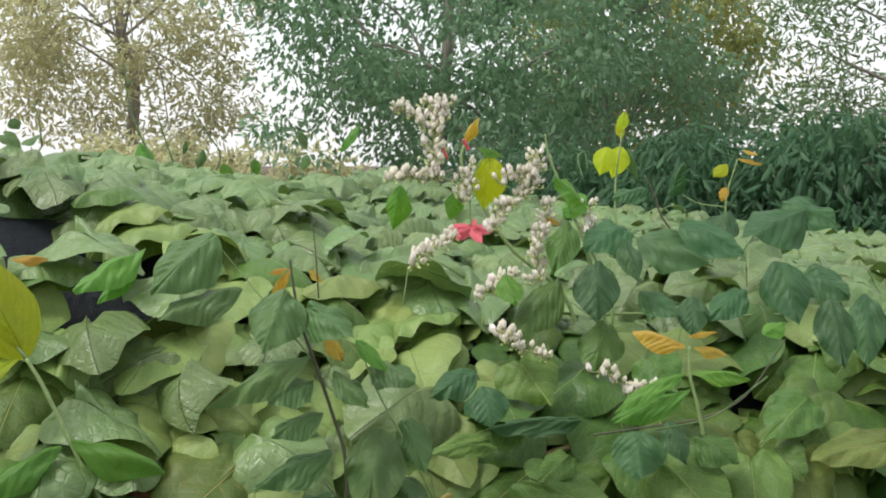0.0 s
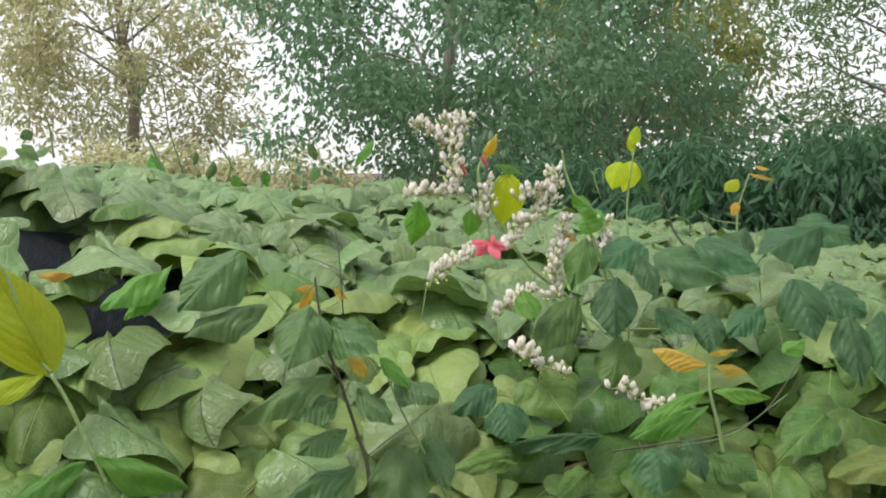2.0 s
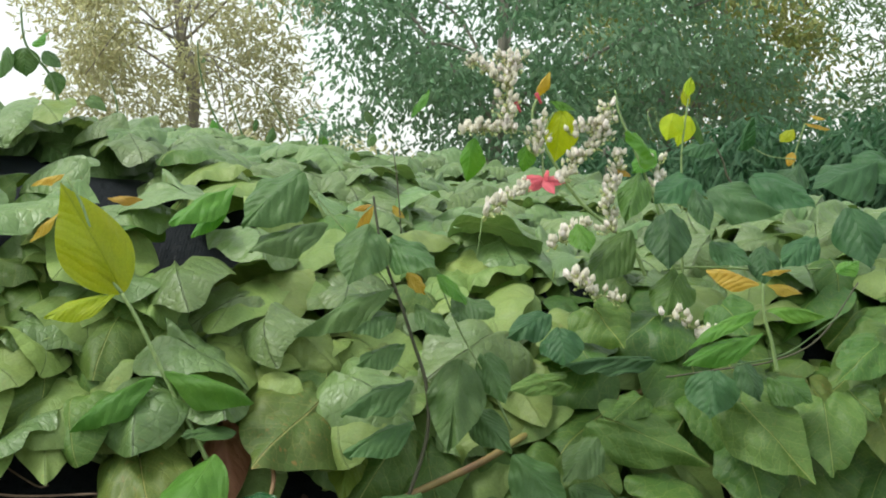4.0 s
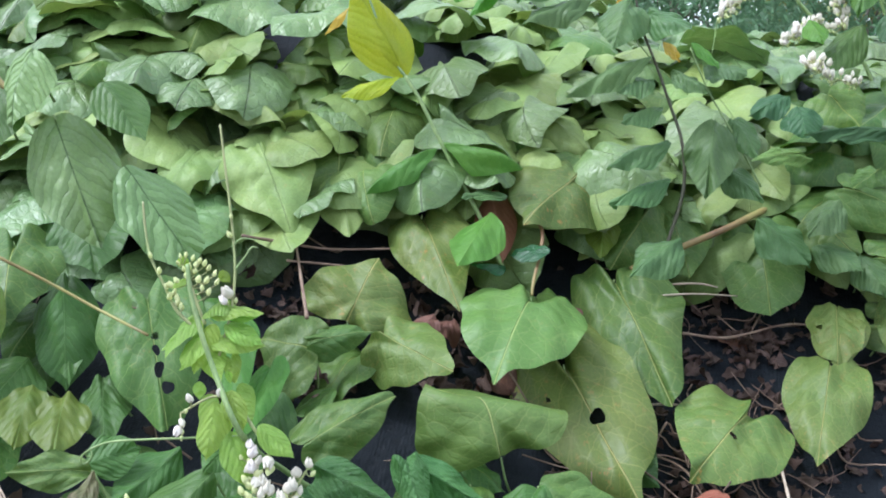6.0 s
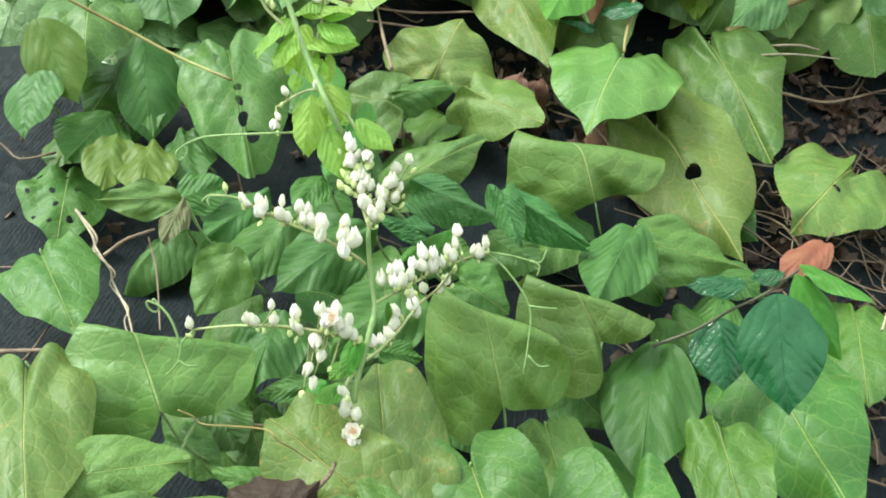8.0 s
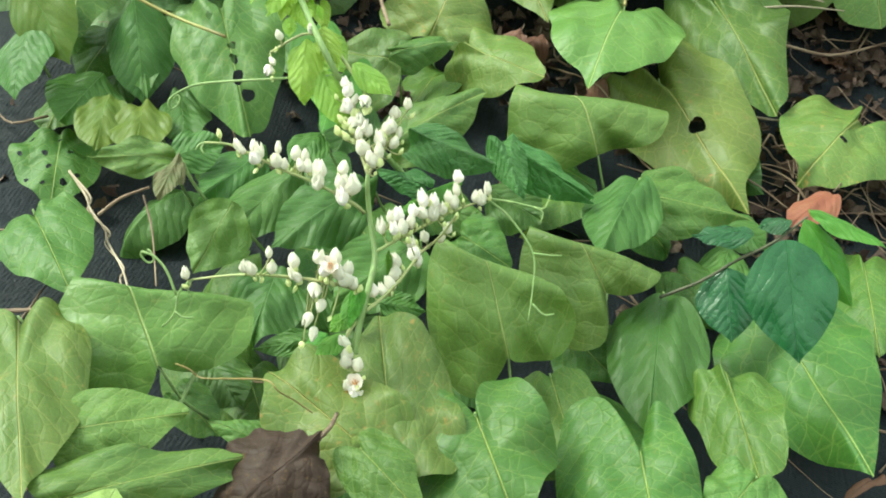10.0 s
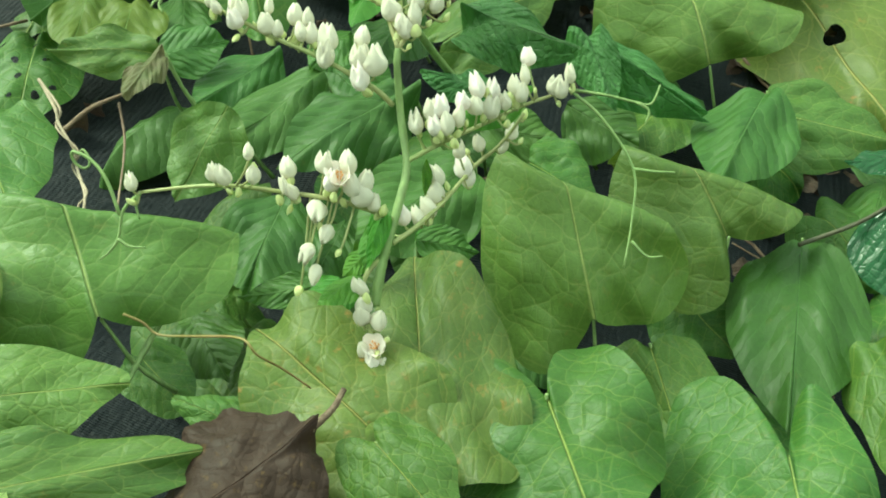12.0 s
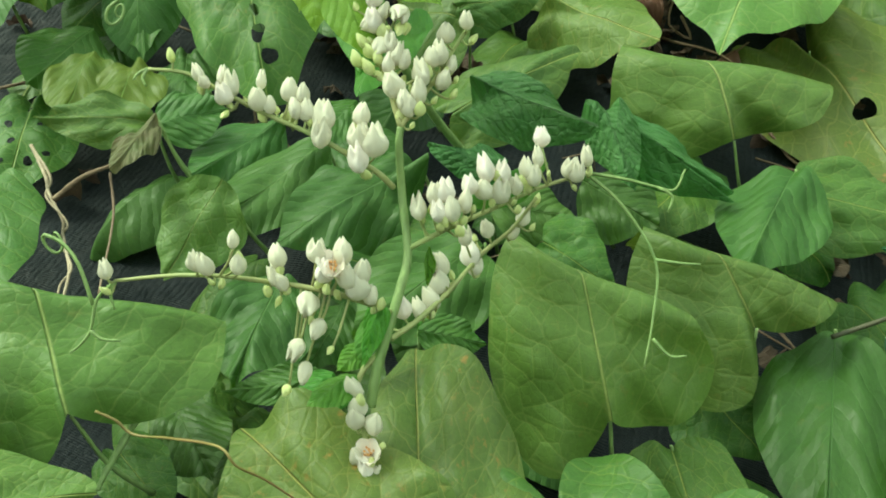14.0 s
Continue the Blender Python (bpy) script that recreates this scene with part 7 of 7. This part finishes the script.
raceme(flower_vine, [(-0.4150, 0.4756, 0.6434), (-0.4283, 0.4746, 0.6568), (-0.4364, 0.4752, 0.6737), (-0.4453, 0.4760, 0.6930), (-0.4488, 0.4780, 0.7128), (-0.4502, 0.4801, 0.7299)],
       [(-0.4384, 0.4732, 0.6843), (-0.4443, 0.4734, 0.6947), (-0.4315, 0.4723, 0.6671), (-0.4263, 0.4728, 0.6631), (-0.4285, 0.4733, 0.6700), (-0.4337, 0.4728, 0.6739), (-0.4241, 0.4729, 0.6600), (-0.4270, 0.4731, 0.6661)], size=0.0080, seed=10, small=range(12))
raceme(flower_vine, [(-0.4009, 0.4762, 0.6259), (-0.3932, 0.4818, 0.6540), (-0.3904, 0.4861, 0.6803), (-0.3920, 0.4900, 0.7107), (-0.3962, 0.4944, 0.7487), (-0.3997, 0.4979, 0.7791)],
       [(-0.3916, 0.4880, 0.7183), (-0.3929, 0.4861, 0.7063), (-0.3943, 0.4803, 0.6676), (-0.3966, 0.4792, 0.6627)], size=0.0075, seed=12, start=0.0011, small=(0,1))
tendril(flower_vine, [(-0.3904, 0.4863, 0.6822), (-0.3847, 0.4886, 0.6896), (-0.3798, 0.4907, 0.6970)])
tendril(flower_vine, [(-0.3817, 0.4899, 0.6944), (-0.3787, 0.4909, 0.6969), (-0.3750, 0.4916, 0.6964)])
tendril(flower_vine, [(-0.3921, 0.4881, 0.6974), (-0.3861, 0.4901, 0.7029), (-0.3760, 0.4922, 0.7017)])
leaf(flower_vine, (-0.4194, 0.4755, 0.6493), (-0.4385, 0.4585, 0.6308), 0.0183, "heart", 1, M_TENDER)
leaf(flower_vine, (-0.4113, 0.4764, 0.6433), (-0.4157, 0.4614, 0.6168), 0.0222, "heart", 2, M_TENDER)
leaf(flower_vine, (-0.4007, 0.4806, 0.6573), (-0.3690, 0.4772, 0.6580), 0.0176, "heart", 3, M_TENDER)
leaf(flower_vine, (-0.3990, 0.4781, 0.6368), (-0.3677, 0.4746, 0.6371), 0.0214, "heart", 5, M_TENDER)
leaf(flower_vine, (-0.4012, 0.4716, 0.5937), (-0.4069, 0.4562, 0.5661), 0.0325, "heart", 6, M_TENDER)
leaf(flower_vine, (-0.3899, 0.4751, 0.6009), (-0.3773, 0.4650, 0.5837), 0.0229, "heart", 7, M_TENDER)
leaf(flower_vine, (-0.3969, 0.4821, 0.6617), (-0.4088, 0.4682, 0.6550), 0.0176, "heart", 8, M_TENDER)
leaf(flower_vine, (-0.3935, 0.4775, 0.6237), (-0.3863, 0.4668, 0.6101), 0.0130, "heart", 9, M_TENDER)
leaf(flower_vine, (-0.4222, 0.4790, 0.6785), (-0.4271, 0.4670, 0.6744), 0.0076, "ovate", 3, M_TENDER)
leaf(flower_vine, (-0.4065, 0.4753, 0.6280), (-0.3974, 0.4645, 0.6106), 0.0191, "heart", 4, M_TENDER)


def strung(parent, points, count, seed, size=0.0078):
    """A drooping string of white buds, crowded on both sides of its branch."""
    r = random.Random(seed)
    line = smooth_line(points, 12)
    spots = []
    count = int(count * 1.7)
    for n in range(count):
        q = line[min(len(line) - 1, int((n + r.uniform(0, 0.8)) / count * len(line)))]
        spots.append(q + np.array([r.gauss(0, 0.0055), r.gauss(0, 0.005), abs(r.gauss(0.002, 0.0045))]))
    raceme(parent, points, spots, size, 0.0013, 0.0007, seed)


strung(far_vine, [(-0.0347, 1.1771, 0.8910), (-0.0112, 1.1805, 0.9078), (0.0157, 1.1842, 0.9251)], 33, 40)
strung(far_vine, [(-0.0567, 1.1963, 0.9858), (-0.0298, 1.1987, 0.9872), (0.0051, 1.2014, 0.9844)], 30, 41)
strung(far_vine, [(0.0202, 1.2007, 0.9592), (0.0272, 1.2026, 0.9759), (0.0309, 1.2048, 0.9993)], 21, 42)
strung(far_vine, [(0.0499, 1.2004, 0.9250), (0.0704, 1.2041, 0.9494), (0.0943, 1.2080, 0.9731), (0.0993, 1.2102, 0.9945)], 36, 43)
strung(far_vine, [(0.1096, 1.2010, 0.8699), (0.1068, 1.2037, 0.9069), (0.1139, 1.2065, 0.9337), (0.1190, 1.2091, 0.9604)], 33, 44)
strung(far_vine, [(0.0399, 1.1805, 0.8548), (0.0614, 1.1836, 0.8703), (0.0802, 1.1860, 0.8805)], 24, 45)
strung(far_vine, [(0.1756, 1.2908, 0.9185), (0.1776, 1.2938, 0.9541)], 12, 46)
strung(far_vine, [(0.057, 1.1, 0.8293), (0.0751, 1.1, 0.8133), (0.109, 1.1, 0.7994)], 24, 47)
strung(far_vine, [(0.1892, 1.1, 0.7654), (0.2191, 1.1, 0.7696)], 12, 48)
strung(far_vine, [(-0.0098, 1.2010, 0.9903), (-0.0096, 1.2039, 1.0298), (-0.0048, 1.2061, 1.0561), (0.0104, 1.2081, 1.0691)], 33, 49)
strung(far_vine, [(-0.0096, 1.2044, 1.0364), (-0.0292, 1.2042, 1.0518), (-0.0535, 1.2036, 1.0652)], 21, 50)
strung(far_vine, [(0.0955, 1.2070, 0.9793), (0.1022, 1.2089, 0.9990), (0.1056, 1.2101, 1.0121)], 15, 51)
strung(far_vine, [(-0.0062, 1.2053, 1.0462), (-0.0140, 1.2062, 1.0648), (-0.0179, 1.2065, 1.0727)], 9, 52)
strung(far_vine, [(0.161, 1.1, 0.7855), (0.173, 1.1, 0.7815), (0.1831, 1.1, 0.7735)], 7, 53)
strung(far_vine, [(0.1988, 1.2367, 0.8920), (0.1956, 1.2378, 0.9092)], 4, 54)
strung(far_vine, [(0.0658, 1.2051, 0.9796), (0.0791, 1.2069, 0.9926), (0.0889, 1.2068, 0.9826)], 10, 55)

# the red bloom
bloom = empty("red_flower", (0.0312, 1.1993, 0.9314), "pink-red five-petalled flower on a long green tube", "flower")
for n in range(5):
    a = radians(72 * n + 10)
    tip = Vector((math.cos(a) * 0.026, -0.012 + 0.004 * math.sin(a * 2), math.sin(a) * 0.013 - 0.006))
    petal = new("petal", shared_leaf("ovate", n, M_RED))
    petal.parent = bloom
    petal.matrix_basis = leaf_pose((0, 0, 0), tip, 0.0135, 0, (0, -0.8, 0.5))
part("flower_tube", tube_mesh("flower_tube", [(0.0000, 0.0000, 0.0000), (-0.0009, 0.0024, 0.0309), (0.0008, 0.0042, 0.0511), (0.0119, 0.0070, 0.0744)], 0.0013, 0.0011, sides=6), M_STEM, bloom, "pale green flower tube")

for n, (x, y, z) in enumerate([(-0.0004, 1.2037, 1.0181), (0.0232, 1.2065, 1.0284), (0.1040, 1.1882, 0.7174)]):
    stem(far_vine, [(x, y, z), (x + 0.006, y, z - 0.012)], 0.0026, 0.0014, M_RED, "red_bud")
for n, points in enumerate([[(0.1708, 1.2953, 0.9793), (0.1627, 1.2969, 1.0080), (0.1713, 1.2982, 1.0150), (0.1746, 1.2967, 0.9935)], [(0.0661, 1.2917, 0.7874), (0.0555, 1.2926, 0.8094), (0.0411, 1.2920, 0.8170), (0.0341, 1.2923, 0.8280)], [(0.3300, 1.2525, 0.9509), (0.2992, 1.2502, 0.9550), (0.2788, 1.2494, 0.9657)], [(-0.0381, 1.1767, 0.8884), (-0.0418, 1.1743, 0.8632), (-0.0454, 1.1724, 0.8433)]]):
    tendril(far_vine, points)


# ---- litter, twigs and dead leaves ----
def dead_leaf(base, tip, width, variant, material, label, face=(0.0, -0.5, 0.85), kind="dead", mesh=None):
    ob = new("dead_leaf", mesh or shared_leaf(kind, variant, material))
    ob.matrix_basis = leaf_pose(base, tip, width, 0, face)
    part("stalk", tube_mesh("stalk", [(0, 0.02, 0), (0.03, -0.12, 0.02), (0.10, -0.24, 0.0)], 0.022, 0.016, sides=5, steps=4), M_TWIG, ob)
    return tagged(ob, label, "dead leaf")


for base, tip, width, face, mesh, label in DEAD_LEAVES:
    dead_leaf(base, tip, width, 0, None, label, face, mesh=mesh)
dead_leaf((-0.0565, 0.7707, 0.4400), (-0.0978, 0.7063, 0.4301), 0.0372, 2, M_DEAD_RED, "rust-red dry leaf lying on the mat", kind="ovate")
dead_leaf((-0.2932, 0.9927, 0.7004), (-0.2735, 0.9351, 0.6272), 0.0472, 3, M_DEAD_RED, "rust-red withered leaf hanging by a stem", kind="ovate")
dead_leaf((-0.0390, 0.5858, 0.2727), (-0.0864, 0.5203, 0.2691), 0.0442, 4, M_DEAD, "curled brown dead leaf at a leaf's edge")
dead_leaf((0.2985, 1.0157, 0.5613), (0.2369, 0.9964, 0.5432), 0.0465, 5, M_DEAD, "brown withered leaf end")
dead_leaf((0.0038, 1.0112, 0.5165), (-0.0319, 0.9901, 0.4929), 0.0301, 6, M_DEAD, "crumpled brown leaf on the mat")
dead_leaf((-0.3329, 0.8562, 0.5822), (-0.3520, 0.8351, 0.5656), 0.0333, 7, M_DEAD, "crumpled brown leaf on the mat")
dead_leaf((-0.2235, 0.9041, 0.5696), (-0.1875, 0.9231, 0.5696), 0.0382, 8, M_DEAD, "crumpled brown leaf on the mat")
dead_leaf((-0.0137, 1.0318, 0.5316), (-0.0560, 1.0096, 0.5199), 0.0484, 9, M_DEAD, "crumpled brown leaf on the mat")
dead_leaf((-0.2560, 0.8700, 0.5320), (-0.2960, 0.8480, 0.5160), 0.0400, 3, M_DEAD, "tan brown dry leaf among leaf litter")
dead_leaf((-0.3173, 0.8668, 0.5778), (-0.3302, 0.8390, 0.5648), 0.0346, 10, M_DEAD, "crumpled reddish brown leaf on the mat")

rng = np.random.default_rng(21)
xy = np.vstack([scatter(rng, -0.95, 0.55, 0.12, 1.15, 0.045), np.c_[rng.normal(-0.03, 0.09, 420), rng.normal(0.86, 0.12, 420)]])
xy = xy[rng.uniform(size=len(xy)) < np.where(np.hypot(xy[:, 0] + 0.03, xy[:, 1] - 0.86) < 0.25, 0.95, np.where(xy[:, 1] < 0.62, 0.10, 0.30))]
# heaps where the mat's upper edge catches the falling leaves
heaps = np.random.default_rng(33)
for x, y, wide, many in ((-0.525, 0.835, 0.035, 60), (-0.345, 0.930, 0.030, 55), (-0.295, 0.862, 0.030, 45), (-0.440, 0.790, 0.025, 30), (-0.505, 0.890, 0.030, 35), (-0.020, 1.020, 0.035, 45)):
    xy = np.vstack([xy, np.c_[heaps.normal(x, wide, many), heaps.normal(y, wide * 0.8, many)]])
spots = np.c_[xy, bank(xy[:, 0], xy[:, 1]) + rng.uniform(0.008, 0.018, len(xy))]
turn = rng.uniform(0, 6.28, len(xy))
ahead = np.c_[np.cos(turn), np.sin(turn), rng.normal(0.2, 0.3, len(xy))]
up = np.c_[rng.normal(0, 0.5, (len(xy), 2)), np.ones(len(xy))]
litter = empty("leaf_litter", (-0.2, 0.7, float(bank(-0.2, 0.7))), "crumpled brown dead leaf litter on black mat", "leaf litter", kind="stuff")
for v in range(4):
    mesh = leaf_mesh("litter", "ovate", 700 + v, fold=(-0.6, 0.7, 0.5, -0.4)[v], droop=(0.9, -0.8, 1.2, 0.5)[v], wave=0.09, twist=(0.9, -0.7, 0.5, -0.9)[v], rings=4, ragged=0.03)
    uv = [(0, 0)] * len(mesh.vertices)
    for loop, d in zip(mesh.loops, mesh.uv_layers[0].data):
        uv[loop.vertex_index] = tuple(d.uv)
    shape = ([tuple(q.co) for q in mesh.vertices], [tuple(f.vertices) for f in mesh.polygons], uv)
    size = rng.uniform(0.008, 0.026, len(spots[v::4])) 
    ob = part("litter_leaves", cloud_mesh("litter", shape, spots[v::4], ahead[v::4], up[v::4], size, size * rng.uniform(0.5, 0.8, len(size))), M_LITTER, litter)
    ob.matrix_parent_inverse = Matrix.Translation(-litter.location)
    ob["kind"] = "stuff"

verts, faces = [], []
for n in range(170):
    x, y = (rng.uniform(-0.85, 0.45), rng.uniform(0.15, 1.15)) if n % 2 else (rng.normal(-0.02, 0.12), rng.normal(0.85, 0.13))
    way, reach = rng.uniform(0, 6.28), rng.uniform(0.04, 0.16)
    pts = []
    for s in np.linspace(-0.5, 0.5, 5):
        px, py = x + math.cos(way) * s * reach + rng.normal(0, 0.006), y + math.sin(way) * s * reach * 0.7 + rng.normal(0, 0.006)
        pts.append((px, py, float(bank(px, py)) + 0.016 + abs(rng.normal(0, 0.010))))
    thick = rng.uniform(0.0004, 0.0014)
    v, fs = tube(pts, thick, thick * 0.6, sides=5, steps=3)
    faces += [tuple(i + len(verts) for i in q) for q in fs]
    verts += list(v)
twigs = tagged(part("dry_twigs", link_mesh("dry_twigs", verts, faces), M_TWIG, None), "thin dry brown stems strewn over the mat", "twigs", kind="stuff")

# leaves low under the rest
xy = scatter(rng, -0.95, 0.5, 0.15, 0.82, 0.06)
keep = (rng.uniform(size=len(xy)) < np.where(xy[:, 0] < -0.48, 0.2, 0.42)) & (np.hypot(xy[:, 0] - 0.0, (xy[:, 1] - 0.86) * 0.8) > 0.17)
for n, (x, y) in enumerate(xy[keep]):
    a = rng.normal(-90, 70)
    b = np.array([x, y, float(bank(x, y)) + rng.uniform(0.025, 0.05)])
    s = rng.uniform(0.05, 0.09)
    leaf(creeper, b, b + np.array([math.cos(radians(a)), math.sin(radians(a)), rng.normal(-0.35, 0.15)]) * s, s * rng.uniform(0.75, 1.0), "broad" if n % 2 else "ovate", n % 12, M_DEEP_SHADED if n % 3 else M_BEAN, face=(rng.normal(0, 0.3), -0.35, 0.9))

tagged(part("dry_stem", tube_mesh("dry_stem", [(-0.6662, 0.5946, 0.5014), (-0.6372, 0.5688, 0.4858), (-0.6301, 0.5612, 0.4765), (-0.6082, 0.5431, 0.4644), (-0.6014, 0.5332, 0.4579), (-0.5704, 0.4964, 0.4503), (-0.5541, 0.4741, 0.4483), (-0.5283, 0.4352, 0.4463)], 0.0012, 0.0007, lumps=0.12), M_PALE_TWIG, None), "split pale dry stem over the black mat", "dry stem")
tagged(part("dry_stem", tube_mesh("dry_stem", [(-0.6618, 0.5907, 0.5002), (-0.6318, 0.5664, 0.4853), (-0.6323, 0.5611, 0.4747), (-0.6017, 0.5385, 0.4637), (-0.6032, 0.5325, 0.4555), (-0.5643, 0.4906, 0.4503), (-0.5556, 0.4703, 0.4469), (-0.5373, 0.4435, 0.4461)], 0.0009, 0.0005, lumps=0.12), M_PALE_TWIG, None), "split pale dry stem over the black mat", "dry stem")
tagged(part("dry_stem", tube_mesh("dry_stem", [(-0.6088, 0.5382, 0.4773), (-0.5889, 0.5401, 0.4896), (-0.5650, 0.5414, 0.4974)], 0.0016, 0.0010, lumps=0.12), M_TWIG, None), "thin brown dry stem", "dry stem")
tagged(part("dry_stem", tube_mesh("dry_stem", [(-0.5673, 0.5358, 0.4922), (-0.5470, 0.5065, 0.4734), (-0.5101, 0.4392, 0.4514)], 0.0008, 0.0005, lumps=0.12), M_TWIG, None), "thread-thin brown dry stem", "dry stem")
tagged(part("dry_stem", tube_mesh("dry_stem", [(-0.6495, 0.4362, 0.4315), (-0.6226, 0.4366, 0.4333), (-0.5889, 0.4386, 0.4346)], 0.0020, 0.0012, lumps=0.12), M_TWIG, None), "reddish brown dry stem", "dry stem")
tagged(part("dry_stem", tube_mesh("dry_stem", [(-0.4594, 0.3627, 0.4273), (-0.4528, 0.3658, 0.4228), (-0.4462, 0.3665, 0.4175), (-0.4265, 0.3608, 0.4198), (-0.3911, 0.3363, 0.4297), (-0.3834, 0.3345, 0.4241), (-0.3805, 0.3474, 0.4137), (-0.3751, 0.3584, 0.4017)], 0.0006, 0.0004, lumps=0.12), M_STEM_OCHRE, None), "thin ochre stem looped over a leaf", "dry stem")
tagged(part("dry_stem", tube_mesh("dry_stem", [(-0.4581, 0.3886, 0.4169), (-0.4641, 0.3740, 0.4008), (-0.4647, 0.3649, 0.3938)], 0.0016, 0.0010, lumps=0.12), M_STEM, None), "fresh green leaf stalk over mat", "dry stem")
tagged(part("dry_stem", tube_mesh("dry_stem", [(-0.1154, 0.9393, 0.5876), (-0.0755, 0.9623, 0.5857), (-0.0275, 1.0009, 0.5769)], 0.0012, 0.0007, lumps=0.12), M_PALE_TWIG, None), "pale dry stem across the mat", "dry stem")
tagged(part("dry_stem", tube_mesh("dry_stem", [(-0.0879, 0.9267, 0.5508), (-0.0395, 0.9808, 0.5351), (0.0197, 1.0092, 0.5436), (0.0553, 0.9958, 0.5457)], 0.0016, 0.0010, lumps=0.12), M_TWIG, None), "brown dry stem over leaf litter", "dry stem")
tagged(part("dry_stem", tube_mesh("dry_stem", [(-0.1271, 0.8522, 0.4947), (-0.0990, 0.8980, 0.4832), (-0.0727, 0.8724, 0.4852)], 0.0015, 0.0009, lumps=0.12), M_PALE_TWIG, None), "pale dry stem across the mat", "dry stem")
tagged(part("dry_stem", tube_mesh("dry_stem", [(-0.0030, 0.8154, 0.4492), (-0.0013, 0.7522, 0.4197), (-0.0234, 0.6732, 0.3908)], 0.0016, 0.0010, lumps=0.12), M_PALE_TWIG, None), "pale dry stem across the mat", "dry stem")
tagged(part("dry_stem", tube_mesh("dry_stem", [(-0.4861, 0.8555, 0.6393), (-0.4479, 0.8854, 0.6306), (-0.4059, 0.9074, 0.6222)], 0.0014, 0.0008, lumps=0.12), M_TWIG, None), "brown dry stem over the mat", "dry stem")
tagged(part("dry_stem", tube_mesh("dry_stem", [(-0.5281, 0.8437, 0.6670), (-0.4993, 0.8865, 0.6547), (-0.4564, 0.9047, 0.6449), (-0.3892, 0.9240, 0.6420)], 0.0018, 0.0011, lumps=0.12), M_TWIG, None), "brown dry stem over the mat", "dry stem")
tagged(part("dry_stem", tube_mesh("dry_stem", [(-0.4345, 0.7584, 0.5983), (-0.4614, 0.8279, 0.6181), (-0.4895, 0.8932, 0.6615)], 0.0020, 0.0012, lumps=0.12), M_TWIG, None), "brown upright dry stem", "dry stem")
tagged(part("dry_stem", tube_mesh("dry_stem", [(-0.2416, 0.9604, 0.6751), (-0.2311, 0.9364, 0.6512), (-0.2364, 0.8916, 0.6118), (-0.2374, 0.8804, 0.5985)], 0.0024, 0.0014, lumps=0.12), M_STEM_OCHRE, None), "reddish upright leaf stalk", "dry stem")
tagged(part("dry_stem", tube_mesh("dry_stem", [(-0.1118, 0.9680, 0.5945), (-0.0721, 0.9833, 0.5935), (-0.0491, 0.9948, 0.5875)], 0.0013, 0.0008, lumps=0.12), M_PALE_TWIG, None), "pale dry stem across the mat", "dry stem")
